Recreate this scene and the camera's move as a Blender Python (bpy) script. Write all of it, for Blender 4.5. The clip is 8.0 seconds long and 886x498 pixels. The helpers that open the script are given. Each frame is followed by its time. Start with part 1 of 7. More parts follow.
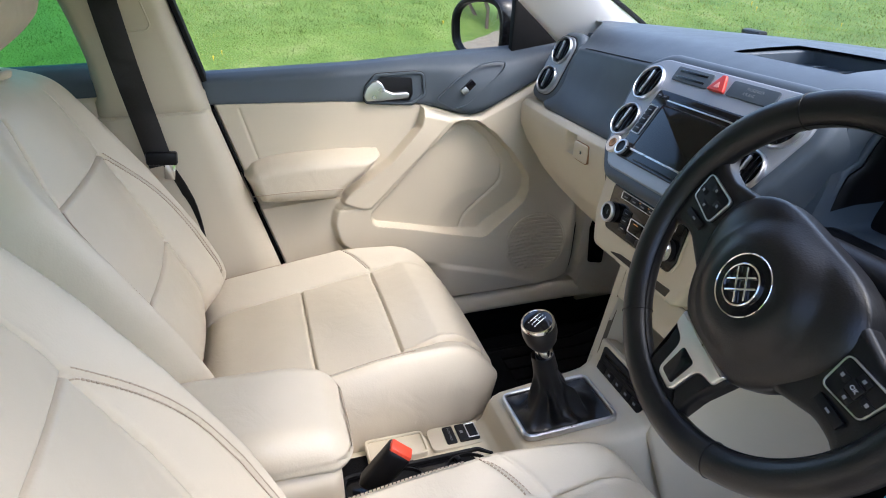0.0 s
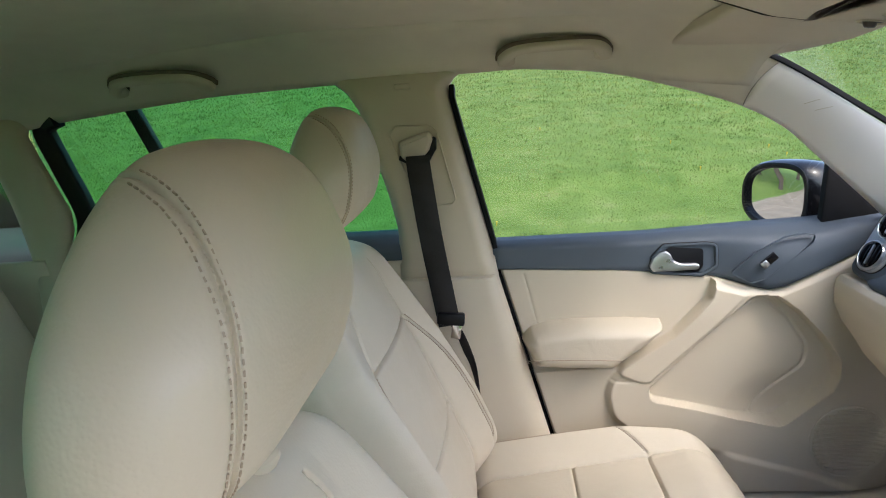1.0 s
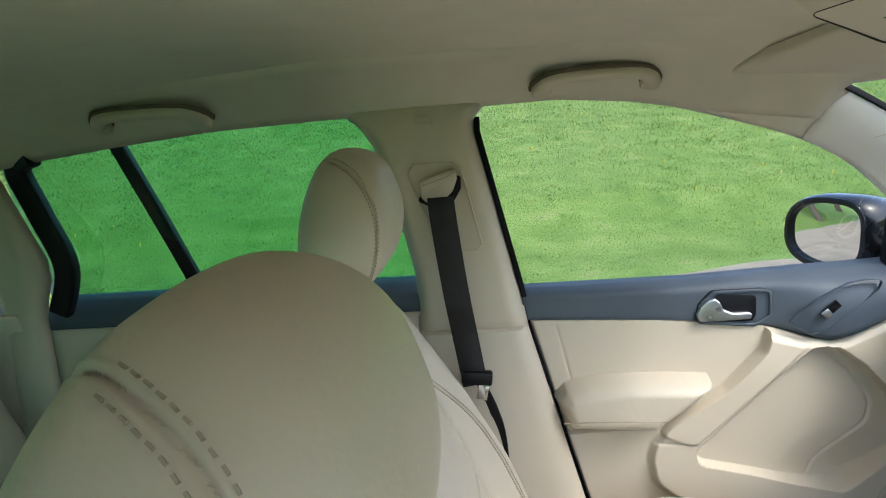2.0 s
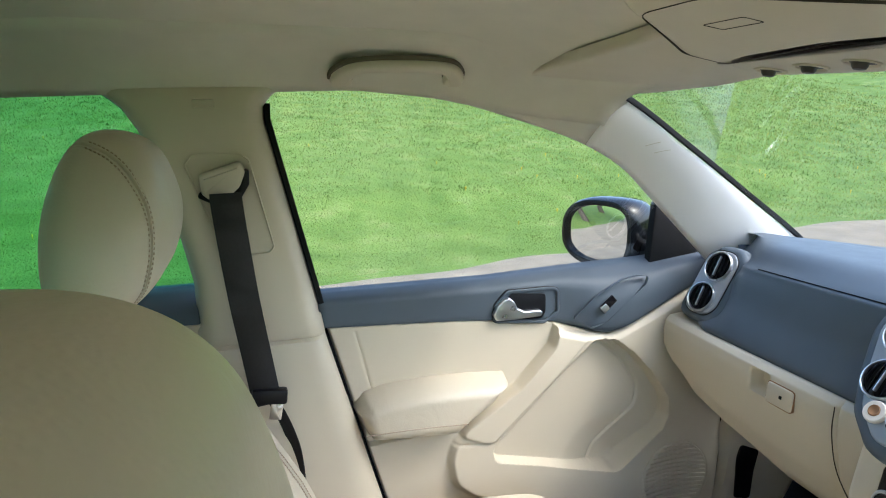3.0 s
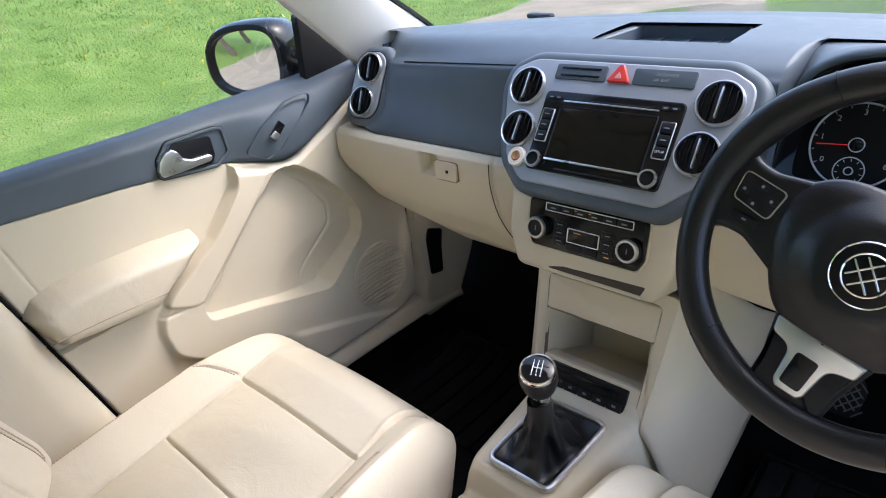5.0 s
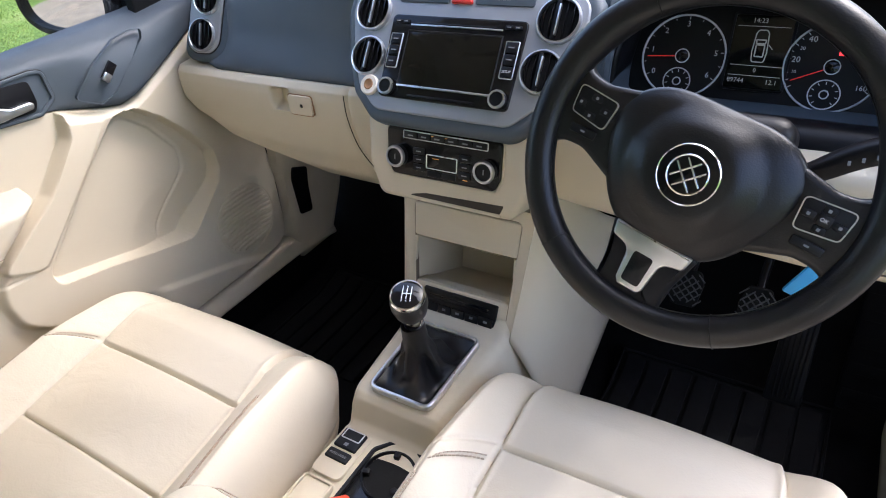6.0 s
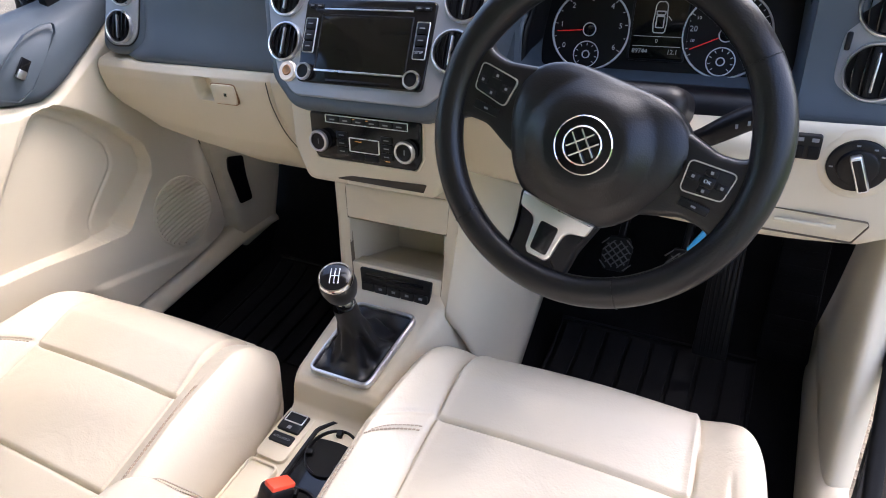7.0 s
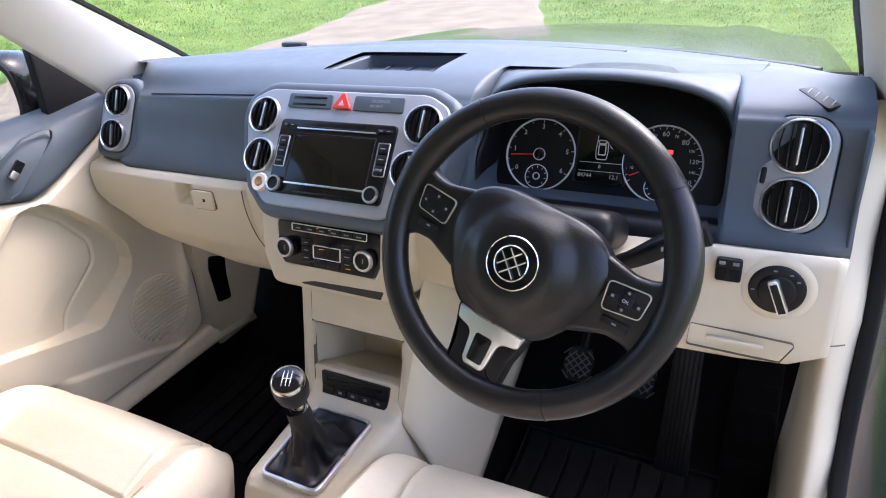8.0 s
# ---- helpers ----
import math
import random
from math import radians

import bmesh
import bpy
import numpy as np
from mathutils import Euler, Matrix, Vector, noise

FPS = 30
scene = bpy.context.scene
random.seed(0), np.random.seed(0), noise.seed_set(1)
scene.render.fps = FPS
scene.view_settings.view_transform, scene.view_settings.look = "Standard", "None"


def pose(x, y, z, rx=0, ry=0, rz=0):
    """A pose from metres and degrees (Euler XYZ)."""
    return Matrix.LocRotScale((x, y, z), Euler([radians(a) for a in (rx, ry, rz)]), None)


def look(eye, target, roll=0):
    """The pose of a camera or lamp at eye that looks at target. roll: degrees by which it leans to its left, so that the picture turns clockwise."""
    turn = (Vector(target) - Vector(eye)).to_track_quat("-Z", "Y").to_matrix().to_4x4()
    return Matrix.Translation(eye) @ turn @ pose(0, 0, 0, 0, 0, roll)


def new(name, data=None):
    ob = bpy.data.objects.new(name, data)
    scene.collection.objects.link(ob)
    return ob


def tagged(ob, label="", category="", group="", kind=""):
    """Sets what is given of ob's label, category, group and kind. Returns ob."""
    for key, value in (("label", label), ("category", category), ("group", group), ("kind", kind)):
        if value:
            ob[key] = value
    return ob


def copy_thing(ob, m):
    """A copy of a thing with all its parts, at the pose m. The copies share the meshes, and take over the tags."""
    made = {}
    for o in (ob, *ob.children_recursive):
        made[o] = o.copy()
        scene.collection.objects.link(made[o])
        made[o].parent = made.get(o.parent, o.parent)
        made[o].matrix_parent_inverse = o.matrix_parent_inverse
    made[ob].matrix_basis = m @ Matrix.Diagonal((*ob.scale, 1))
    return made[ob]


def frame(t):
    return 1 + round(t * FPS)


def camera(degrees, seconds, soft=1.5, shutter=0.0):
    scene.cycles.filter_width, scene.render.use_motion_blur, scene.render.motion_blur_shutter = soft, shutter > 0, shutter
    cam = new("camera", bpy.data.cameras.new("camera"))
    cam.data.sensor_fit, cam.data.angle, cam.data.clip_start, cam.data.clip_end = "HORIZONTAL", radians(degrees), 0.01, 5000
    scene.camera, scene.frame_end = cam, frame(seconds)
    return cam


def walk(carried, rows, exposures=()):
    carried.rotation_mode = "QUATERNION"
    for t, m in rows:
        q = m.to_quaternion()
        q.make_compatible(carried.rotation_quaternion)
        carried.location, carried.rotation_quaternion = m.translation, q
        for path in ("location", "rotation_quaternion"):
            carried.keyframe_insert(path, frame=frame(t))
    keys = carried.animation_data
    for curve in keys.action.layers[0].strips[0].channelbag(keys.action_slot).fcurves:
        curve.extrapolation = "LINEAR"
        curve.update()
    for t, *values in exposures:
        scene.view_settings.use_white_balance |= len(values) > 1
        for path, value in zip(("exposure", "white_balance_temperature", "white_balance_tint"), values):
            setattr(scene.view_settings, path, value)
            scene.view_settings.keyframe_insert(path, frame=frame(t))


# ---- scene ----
cam = camera(69.0, 8.0, soft=1.0)
PATH = [
    (0, (0.788, 0.114, 1.356), (-0.953, 0.603, 0.502), -1.1),
    (0.5, (0.753, 0.054, 1.39), (-1.142, 0.14, 0.755), -2.8),
    (1, (0.725, 0.027, 1.421), (-1.219, -0.161, 0.99), -3.9),
    (1.2, (0.698, 0.012, 1.442), (-1.247, -0.219, 1.039), -4.1),
    (2.3, (0.537, -0.07, 1.456), (-1.431, -0.11, 1.101), -4.0),
    (2.5, (0.523, -0.077, 1.456), (-1.437, 0.036, 1.083), -2.9),
    (3, (0.471, -0.087, 1.447), (-1.412, 0.443, 1.032), -0.8),
    (3.5, (0.459, -0.083, 1.419), (-1.34, 0.665, 0.967), -0.9),
    (4, (0.458, -0.083, 1.405), (-1.263, 0.761, 0.834), -3.4),
    (4.5, (0.46, -0.079, 1.401), (-1.076, 0.962, 0.654), -7.3),
    (5, (0.465, -0.077, 1.398), (-0.825, 1.147, 0.482), -7.6),
    (5.2, (0.469, -0.074, 1.391), (-0.738, 1.184, 0.411), -7.3),
    (6.3, (0.498, -0.059, 1.389), (-0.393, 1.307, 0.231), -8.0),
    (6.5, (0.509, -0.054, 1.389), (-0.356, 1.313, 0.214), -8.7),
    (7, (0.541, -0.058, 1.394), (-0.296, 1.316, 0.206), -8.3),
    (7.5, (0.582, -0.06, 1.409), (-0.263, 1.374, 0.3), -6.5),
    (8, (0.614, -0.052, 1.417), (-0.269, 1.486, 0.492), -5.7),
]
EXPOSURES = [(0.0, 2.02, 5780, 14), (0.5, 1.9, 5860, 14), (1.0, 1.82, 5840, 14), (2.5, 2.07, 5600, 8), (3.5, 2.15, 5640, 9), (5.0, 2.2, 5800, 14), (6.5, 2.36, 5830, 18), (8.0, 2.58, 5940, 22)]
walk(cam, [(t, look(eye, target, roll)) for t, eye, target, roll in PATH], EXPOSURES)


# ---- light ----
SUN_TO = Vector((0.37, 0.49, 0.80)).normalized()
world = bpy.data.worlds.new("world")
scene.world = world
world.use_nodes = True
wn = world.node_tree
wn.nodes.clear()
w_out = wn.nodes.new("ShaderNodeOutputWorld")
w_bg = wn.nodes.new("ShaderNodeBackground")
w_sky = wn.nodes.new("ShaderNodeTexSky")
w_sky.sky_type = "NISHITA"
w_sky.sun_disc = False
w_sky.sun_elevation = math.asin(SUN_TO.z)
w_sky.sun_rotation = math.atan2(SUN_TO.x, SUN_TO.y)
w_sky.air_density, w_sky.dust_density = 1.0, 4.0
w_bg.inputs["Strength"].default_value = 0.156
wn.links.new(w_sky.outputs[0], w_bg.inputs[0])
wn.links.new(w_bg.outputs[0], w_out.inputs[0])
sun = new("sun", bpy.data.lights.new("sun", "SUN"))
sun.data.energy, sun.data.angle, sun.data.color = 0.20, radians(2.5), (1.0, 0.95, 0.88)
sun.matrix_world = look((20 * SUN_TO.x, 20 * SUN_TO.y, 20 * SUN_TO.z), (0, 0, 0))


# ---- materials ----
def nodes_of(name):
    m = bpy.data.materials.new(name)
    m.use_nodes = True
    return m, m.node_tree, m.node_tree.nodes["Principled BSDF"]


def surface(name, colour, rough=0.5, metal=0.0, grain=0.0, grain_size=1000.0, vary=0.06, vary_size=9.0, kind="noise", coat=0.0, spec=0.5, tint=None, rough_vary=0.08, dist=0.0006, random=0.0):
    """A plain painted, moulded or woven surface: a base colour with soft stains, a fine grain in relief, uneven gloss."""
    m, t, b = nodes_of(name)
    co = t.nodes.new("ShaderNodeTexCoord")
    n = t.nodes.new("ShaderNodeTexNoise")
    n.inputs["Scale"].default_value, n.inputs["Detail"].default_value = vary_size, 5
    t.links.new(co.outputs["Object"], n.inputs["Vector"])
    mix = t.nodes.new("ShaderNodeMix")
    mix.data_type = "RGBA"
    c = Vector(colour)
    d = Vector(tint) if tint else c * (1 - 2.2 * vary)
    mix.inputs[6].default_value = (*d, 1)
    mix.inputs[7].default_value = (*(c * (1 + vary)), 1)
    t.links.new(n.outputs[0], mix.inputs[0])
    last = mix.outputs[2]
    if random:
        info = t.nodes.new("ShaderNodeObjectInfo")
        hsv = t.nodes.new("ShaderNodeHueSaturation")
        mp = t.nodes.new("ShaderNodeMapRange")
        mp.inputs[3].default_value, mp.inputs[4].default_value = 1 - random, 1 + random
        t.links.new(info.outputs["Random"], mp.inputs[0])
        t.links.new(mp.outputs[0], hsv.inputs["Value"])
        t.links.new(last, hsv.inputs["Color"])
        last = hsv.outputs[0]
    t.links.new(last, b.inputs["Base Color"])
    mr = t.nodes.new("ShaderNodeMapRange")
    mr.inputs[3].default_value, mr.inputs[4].default_value = max(rough - rough_vary, 0.02), min(rough + rough_vary, 1)
    n2 = t.nodes.new("ShaderNodeTexNoise")
    n2.inputs["Scale"].default_value, n2.inputs["Detail"].default_value = vary_size * 4.3, 3
    t.links.new(co.outputs["Object"], n2.inputs["Vector"])
    t.links.new(n2.outputs[0], mr.inputs[0])
    t.links.new(mr.outputs[0], b.inputs["Roughness"])
    b.inputs["Metallic"].default_value = metal
    b.inputs["Coat Weight"].default_value = coat
    b.inputs["Specular IOR Level"].default_value = spec
    if grain:
        if kind == "cell":
            g = t.nodes.new("ShaderNodeTexVoronoi")
            g.feature = "SMOOTH_F1"
            g.inputs["Scale"].default_value = grain_size
        else:
            g = t.nodes.new("ShaderNodeTexNoise")
            g.inputs["Scale"].default_value, g.inputs["Detail"].default_value = grain_size, 3
        t.links.new(co.outputs["Object"], g.inputs["Vector"])
        bump = t.nodes.new("ShaderNodeBump")
        bump.inputs["Strength"].default_value, bump.inputs["Distance"].default_value = grain, dist
        t.links.new(g.outputs[0], bump.inputs["Height"])
        t.links.new(bump.outputs[0], b.inputs["Normal"])
    return m


def pane(name, tint, gloss=0.06):
    """A thin pane: clear or tinted, with a faint reflection."""
    m, t, b = nodes_of(name)
    t.nodes.remove(b)
    out = t.nodes["Material Output"]
    tr, gl, mix, fr = (t.nodes.new(k) for k in ("ShaderNodeBsdfTransparent", "ShaderNodeBsdfGlossy", "ShaderNodeMixShader", "ShaderNodeFresnel"))
    tr.inputs[0].default_value = (*tint, 1)
    gl.inputs["Roughness"].default_value = 0.02
    fr.inputs["IOR"].default_value = 1.45
    t.links.new(fr.outputs[0], mix.inputs[0])
    t.links.new(tr.outputs[0], mix.inputs[1])
    t.links.new(gl.outputs[0], mix.inputs[2])
    t.links.new(mix.outputs[0], out.inputs[0])
    return m


def glow(name, colour, strength):
    m, t, b = nodes_of(name)
    b.inputs["Base Color"].default_value = (*colour, 1)
    b.inputs["Emission Color"].default_value = (*colour, 1)
    b.inputs["Emission Strength"].default_value = strength
    return m


LEATHER = surface("cream_leather", (0.585, 0.520, 0.398), 0.42, grain=0.35, grain_size=420, kind="cell", vary=0.05, vary_size=6, dist=0.0005)
def creased(m, size, height):
    """Adds soft creases and hollows under a material's fine grain."""
    t = m.node_tree
    old = next(n for n in t.nodes if n.type == "BUMP")
    co = next(n for n in t.nodes if n.type == "TEX_COORD")
    wide, bump = t.nodes.new("ShaderNodeTexNoise"), t.nodes.new("ShaderNodeBump")
    wide.inputs["Scale"].default_value, wide.inputs["Detail"].default_value = size, 3
    wide.inputs["Distortion"].default_value = 1.4
    bump.inputs["Strength"].default_value, bump.inputs["Distance"].default_value = 0.35, height
    t.links.new(co.outputs["Object"], wide.inputs["Vector"])
    t.links.new(wide.outputs[0], bump.inputs["Height"])
    t.links.new(bump.outputs[0], old.inputs["Normal"])


creased(LEATHER, 16.0, 0.004)
CREAM = surface("cream_plastic", (0.582, 0.516, 0.388), 0.5, grain=0.25, grain_size=1500, vary=0.03, vary_size=5, dist=0.0003)
# Paler than cream_plastic: the daylight on the passenger's pillar is put into this colour.
CREAM_LIT = surface("cream_plastic_lit", (0.86, 0.83, 0.765), 0.34, grain=0.2, grain_size=1500, vary=0.03, vary_size=5, dist=0.0003)
LINER = surface("headliner_cloth", (0.66, 0.61, 0.495), 0.95, grain=0.5, grain_size=900, vary=0.05, vary_size=14, spec=0.1, dist=0.0006)
STITCH = surface("stitch_thread", (0.42, 0.345, 0.255), 0.8, vary=0.1, vary_size=300)
SLATE = surface("slate_plastic", (0.067, 0.086, 0.105), 0.54, grain=0.35, grain_size=800, kind="cell", vary=0.08, vary_size=7, dist=0.0004)
BLACKP = surface("black_plastic", (0.005, 0.005, 0.006), 0.42, grain=0.2, grain_size=1200, vary=0.1, spec=0.26)
GLOSSBLK = surface("piano_black", (0.006, 0.006, 0.007), 0.12, vary=0.1, coat=0.1, rough_vary=0.05, spec=0.3)
BLKLEATHER = surface("black_leather", (0.0065, 0.0065, 0.0075), 0.34, grain=0.30, grain_size=620, kind="cell", vary=0.02, vary_size=12, dist=0.0004, rough_vary=0.012, spec=0.42)
RUBBER = surface("black_rubber", (0.006, 0.006, 0.006), 0.75, grain=0.3, grain_size=300, vary=0.2, spec=0.2)
CARPET = surface("black_carpet", (0.005, 0.005, 0.0055), 0.95, grain=0.9, grain_size=700, vary=0.25, vary_size=40, spec=0.1, dist=0.002)
MATCLOTH = surface("ribbed_mat", (0.004, 0.004, 0.0045), 0.9, grain=0.7, grain_size=500, vary=0.3, vary_size=25, spec=0.2, dist=0.001)
CHROME = surface("chrome", (0.82, 0.82, 0.83), 0.1, metal=1.0, vary=0.02, rough_vary=0.04)
ALU = surface("brushed_aluminium", (0.66, 0.67, 0.69), 0.3, metal=1.0, grain=0.1, grain_size=900, vary=0.04)
SILVER = surface("titanium_paint", (0.30, 0.315, 0.335), 0.40, metal=0.35, grain=0.12, grain_size=1500, vary=0.04)
PALE = surface("pale_print", (0.62, 0.64, 0.66), 0.6, vary=0.02)
GREYPRINT = surface("grey_print", (0.20, 0.21, 0.22), 0.6, vary=0.02)
RED = surface("red_plastic", (0.55, 0.035, 0.025), 0.35, vary=0.06)
REDORANGE = surface("buckle_red", (0.72, 0.07, 0.03), 0.4, vary=0.05)
BLUE = surface("blue_tag", (0.02, 0.30, 0.62), 0.4, vary=0.05)
BELT = surface("belt_webbing", (0.011, 0.010, 0.010), 0.7, grain=0.6, grain_size=900, vary=0.15, vary_size=60)
SCREEN = surface("screen_glass", (0.006, 0.006, 0.005), 0.08, vary=0.02, coat=0.0, spec=0.3, rough_vary=0.03)
MIRROR = surface("mirror_silver", (0.86, 0.88, 0.9), 0.02, metal=1.0, vary=0.01, rough_vary=0.01)
BROWN = surface("worn_brown", (0.30, 0.15, 0.06), 0.6, vary=0.2, vary_size=90)
PAINT = surface("dark_car_paint", (0.010, 0.012, 0.015), 0.16, vary=0.08, coat=0.35, rough_vary=0.04, spec=0.3)
GLASS = pane("clear_glass", (0.93, 0.97, 0.94))
TINTED = pane("privacy_glass", (0.26, 0.62, 0.43))
NEEDLE = glow("needle_red", (0.60, 0.02, 0.015), 0.10)
LEDAMBER = glow("amber_led", (0.55, 0.25, 0.05), 0.12)
LEDRED = glow("red_led", (0.8, 0.03, 0.03), 0.6)
SHUTLINE = surface("shut_line", (0.045, 0.036, 0.027), 0.9, vary=0.1)
GAPBROWN = surface("gap_shade", (0.16, 0.13, 0.095), 0.95, vary=0.1, spec=0.1)
LCD = glow("display_print", (0.34, 0.34, 0.33), 0.03)


# ---- building kit ----
def thing(name, label, category, at=(0, 0, 0), group="", kind=""):
    ob = new(name)
    ob.empty_display_size = 0.05
    ob.location = at
    return tagged(ob, label, category, group, kind)


def obj(name, verts, faces, material, parent=None, label="", sharp=40, M=None):
    """One mesh object, its points given in the world (or, with M, in the frame M)."""
    me = bpy.data.meshes.new(name)
    v = np.asarray(verts, float).reshape(-1, 3)
    if M is not None:
        A = np.array(M)
        v = v @ A[:3, :3].T + A[:3, 3]
    me.from_pydata(v.tolist(), [], [tuple(int(i) for i in f) for f in faces])
    me.polygons.foreach_set("use_smooth", [True] * len(me.polygons))
    me.set_sharp_from_angle(angle=radians(sharp))
    me.materials.append(material)
    ob = new(name, me)
    if parent is not None:
        ob.parent = parent
        ob.matrix_parent_inverse = Matrix.Translation(-parent.location)
    if label:
        ob["label"] = label
    return ob


def part(name, bm, material, parent, label="", M=None, sharp=40):
    """Links a bmesh as one mesh object under a thing or a part."""
    bm.normal_update()
    bm.verts.index_update()
    v = [tuple(x.co) for x in bm.verts]
    f = [[x.index for x in g.verts] for g in bm.faces]
    bm.free()
    return obj(name, v, f, material, parent, label, sharp, M)


def box_bm(w, h, d, bevel=0.0, segs=2):
    bm = bmesh.new()
    bmesh.ops.create_cube(bm, size=1)
    bmesh.ops.scale(bm, vec=(w, h, d), verts=bm.verts)
    if bevel:
        bmesh.ops.bevel(bm, geom=bm.edges[:], offset=bevel, segments=segs, affect="EDGES", profile=0.5)
    return bm


def bx(name, M, x, y, z, w, h, d, material, parent, bevel=0.001, label="", turn=0.0, segs=2):
    """A bevelled block in the frame M: w across, h up, d out of the panel."""
    return part(name, box_bm(w, h, d, min(bevel, 0.45 * min(w, h, d)), segs), material, parent, label, M @ pose(x, y, z, 0, 0, turn))


def face(x, y, z, a=90.0, rz=0.0):
    """The frame of a panel: x across, y up along it, z out of it towards the seats; a: its slope (90 is upright)."""
    return pose(x, y, z, 0, 0, rz) @ pose(0, 0, 0, a)


def rounded(points, r, n=5):
    """A closed outline with rounded corners. r: one radius or one for each corner."""
    out, k = [], len(points)
    rs = r if isinstance(r, (list, tuple)) else [r] * k
    for i in range(k):
        p, a, b = (np.array(points[j % k], float) for j in (i, i - 1, i + 1))
        u, v = (a - p) / np.linalg.norm(a - p), (b - p) / np.linalg.norm(b - p)
        half = math.acos(float(np.clip(u @ v, -1, 1))) / 2
        cut = min(rs[i] / max(math.tan(half), 0.05), 0.48 * np.linalg.norm(a - p), 0.48 * np.linalg.norm(b - p))
        for s in np.linspace(0, 1, n):
            q = (1 - s) ** 2 * (p + u * cut) + 2 * s * (1 - s) * p + s**2 * (p + v * cut)
            out.append((float(q[0]), float(q[1])))
    return out


def rect(w, h, r, x=0.0, y=0.0, n=5):
    return rounded([(x - w / 2, y - h / 2), (x + w / 2, y - h / 2), (x + w / 2, y + h / 2), (x - w / 2, y + h / 2)], r, n)


def circle(r, n=32, x=0.0, y=0.0, ry=None):
    return [(x + r * math.cos(2 * math.pi * i / n), y + (ry or r) * math.sin(2 * math.pi * i / n)) for i in range(n)]


def inset(poly, d):
    p = np.array(poly)
    e = np.roll(p, -1, 0) - p
    e /= np.maximum(np.linalg.norm(e, axis=1, keepdims=True), 1e-9)
    nrm = np.stack([-e[:, 1], e[:, 0]], 1)
    m = nrm + np.roll(nrm, 1, 0)
    m /= np.maximum((m * m).sum(1, keepdims=True) / 2, 0.35)
    return p + m * d


def area(poly):
    p = np.array(poly)
    q = np.roll(p, -1, 0)
    return float((p[:, 0] * q[:, 1] - q[:, 0] * p[:, 1]).sum() / 2)


def prism(name, outline, z0, z1, material, parent, M, bevel=0.002, steps=3, label="", back=True):
    """An outline pulled up from z0 to z1 in the frame M, its upper rim rounded."""
    poly = np.array(outline if area(outline) > 0 else outline[::-1])
    n, rings = len(poly), [(poly, z0), (poly, z1 - bevel)]
    for k in range(1, steps + 1):
        a = k / steps * math.pi / 2
        rings.append((inset(poly, bevel * (1 - math.cos(a))), z1 - bevel + bevel * math.sin(a)))
    v = [(x, y, z) for p, z in rings for x, y in p]
    f = [(r * n + i, r * n + (i + 1) % n, (r + 1) * n + (i + 1) % n, (r + 1) * n + i) for r in range(len(rings) - 1) for i in range(n)]
    f.append([(len(rings) - 1) * n + i for i in range(n)])
    if back:
        f.append([n - 1 - i for i in range(n)])
    return obj(name, v, f, material, parent, label, 40, M)


def frame_ring(name, outline, width, z0, z1, material, parent, M, label="", bevel=0.0012):
    """A flat frame along an outline, with the given width inwards."""
    poly = np.array(outline if area(outline) > 0 else outline[::-1])
    n = len(poly)
    rings = [(poly, z0), (poly, z1 - bevel), (inset(poly, bevel), z1), (inset(poly, width - bevel), z1), (inset(poly, width), z1 - bevel), (inset(poly, width), z0)]
    v = [(x, y, z) for p, z in rings for x, y in p]
    k = len(rings)
    f = [(r % k * n + i, r % k * n + (i + 1) % n, (r + 1) % k * n + (i + 1) % n, (r + 1) % k * n + i) for r in range(k) for i in range(n)]
    return obj(name, v, f, material, parent, label, 40, M)


def smooth_path(pts, n=6, closed=False):
    p = np.array(pts, float)
    k, out = len(p), []
    for i in range(k if closed else k - 1):
        a, b, c, d = (p[(i + j) % k] if closed else p[min(max(i + j, 0), k - 1)] for j in (-1, 0, 1, 2))
        for s in np.arange(n) / n:
            out.append(0.5 * (2 * b + (c - a) * s + (2 * a - 5 * b + 4 * c - d) * s * s + (3 * b - a - 3 * c + d) * s**3))
    if not closed:
        out.append(p[-1])
    return np.array(out)


def sweep(name, path, section, material, parent=None, label="", closed=False, up=(0, 0, 1), M=None, scale=None):
    """A closed section (pairs: sideways, up) carried along a path."""
    p, s = np.array(path, float), np.array(section, float)
    n, k = len(p), len(s)
    if closed:
        t = np.roll(p, -1, 0) - np.roll(p, 1, 0)
    else:
        t = np.gradient(p, axis=0)
    t /= np.linalg.norm(t, axis=1, keepdims=True)
    side = np.cross(t, np.array(up, float))
    side /= np.maximum(np.linalg.norm(side, axis=1, keepdims=True), 1e-9)
    top = np.cross(side, t)
    sc = np.ones(n) if scale is None else np.array(scale)
    v = (p[:, None] + (side[:, None] * s[None, :, :1] + top[:, None] * s[None, :, 1:]) * sc[:, None, None]).reshape(-1, 3)
    f = [(i % n * k + j, i % n * k + (j + 1) % k, (i + 1) % n * k + (j + 1) % k, (i + 1) % n * k + j) for i in range(n if closed else n - 1) for j in range(k)]
    if not closed:
        f += [list(range(k))[::-1], [(n - 1) * k + j for j in range(k)]]
    return obj(name, v, f, material, parent, label, 45, M)


def lathe(name, profile, material, parent, M, n=32, label=""):
    """A profile (radius, height) turned round the frame's z."""
    k, v = len(profile), []
    for i in range(n):
        a = 2 * math.pi * i / n
        v += [(r * math.cos(a), r * math.sin(a), z) for r, z in profile]
    f = [(i * k + j, (i + 1) % n * k + j, (i + 1) % n * k + j + 1, i * k + j + 1) for i in range(n) for j in range(k - 1)]
    return obj(name, v, f, material, parent, label, 35, M)


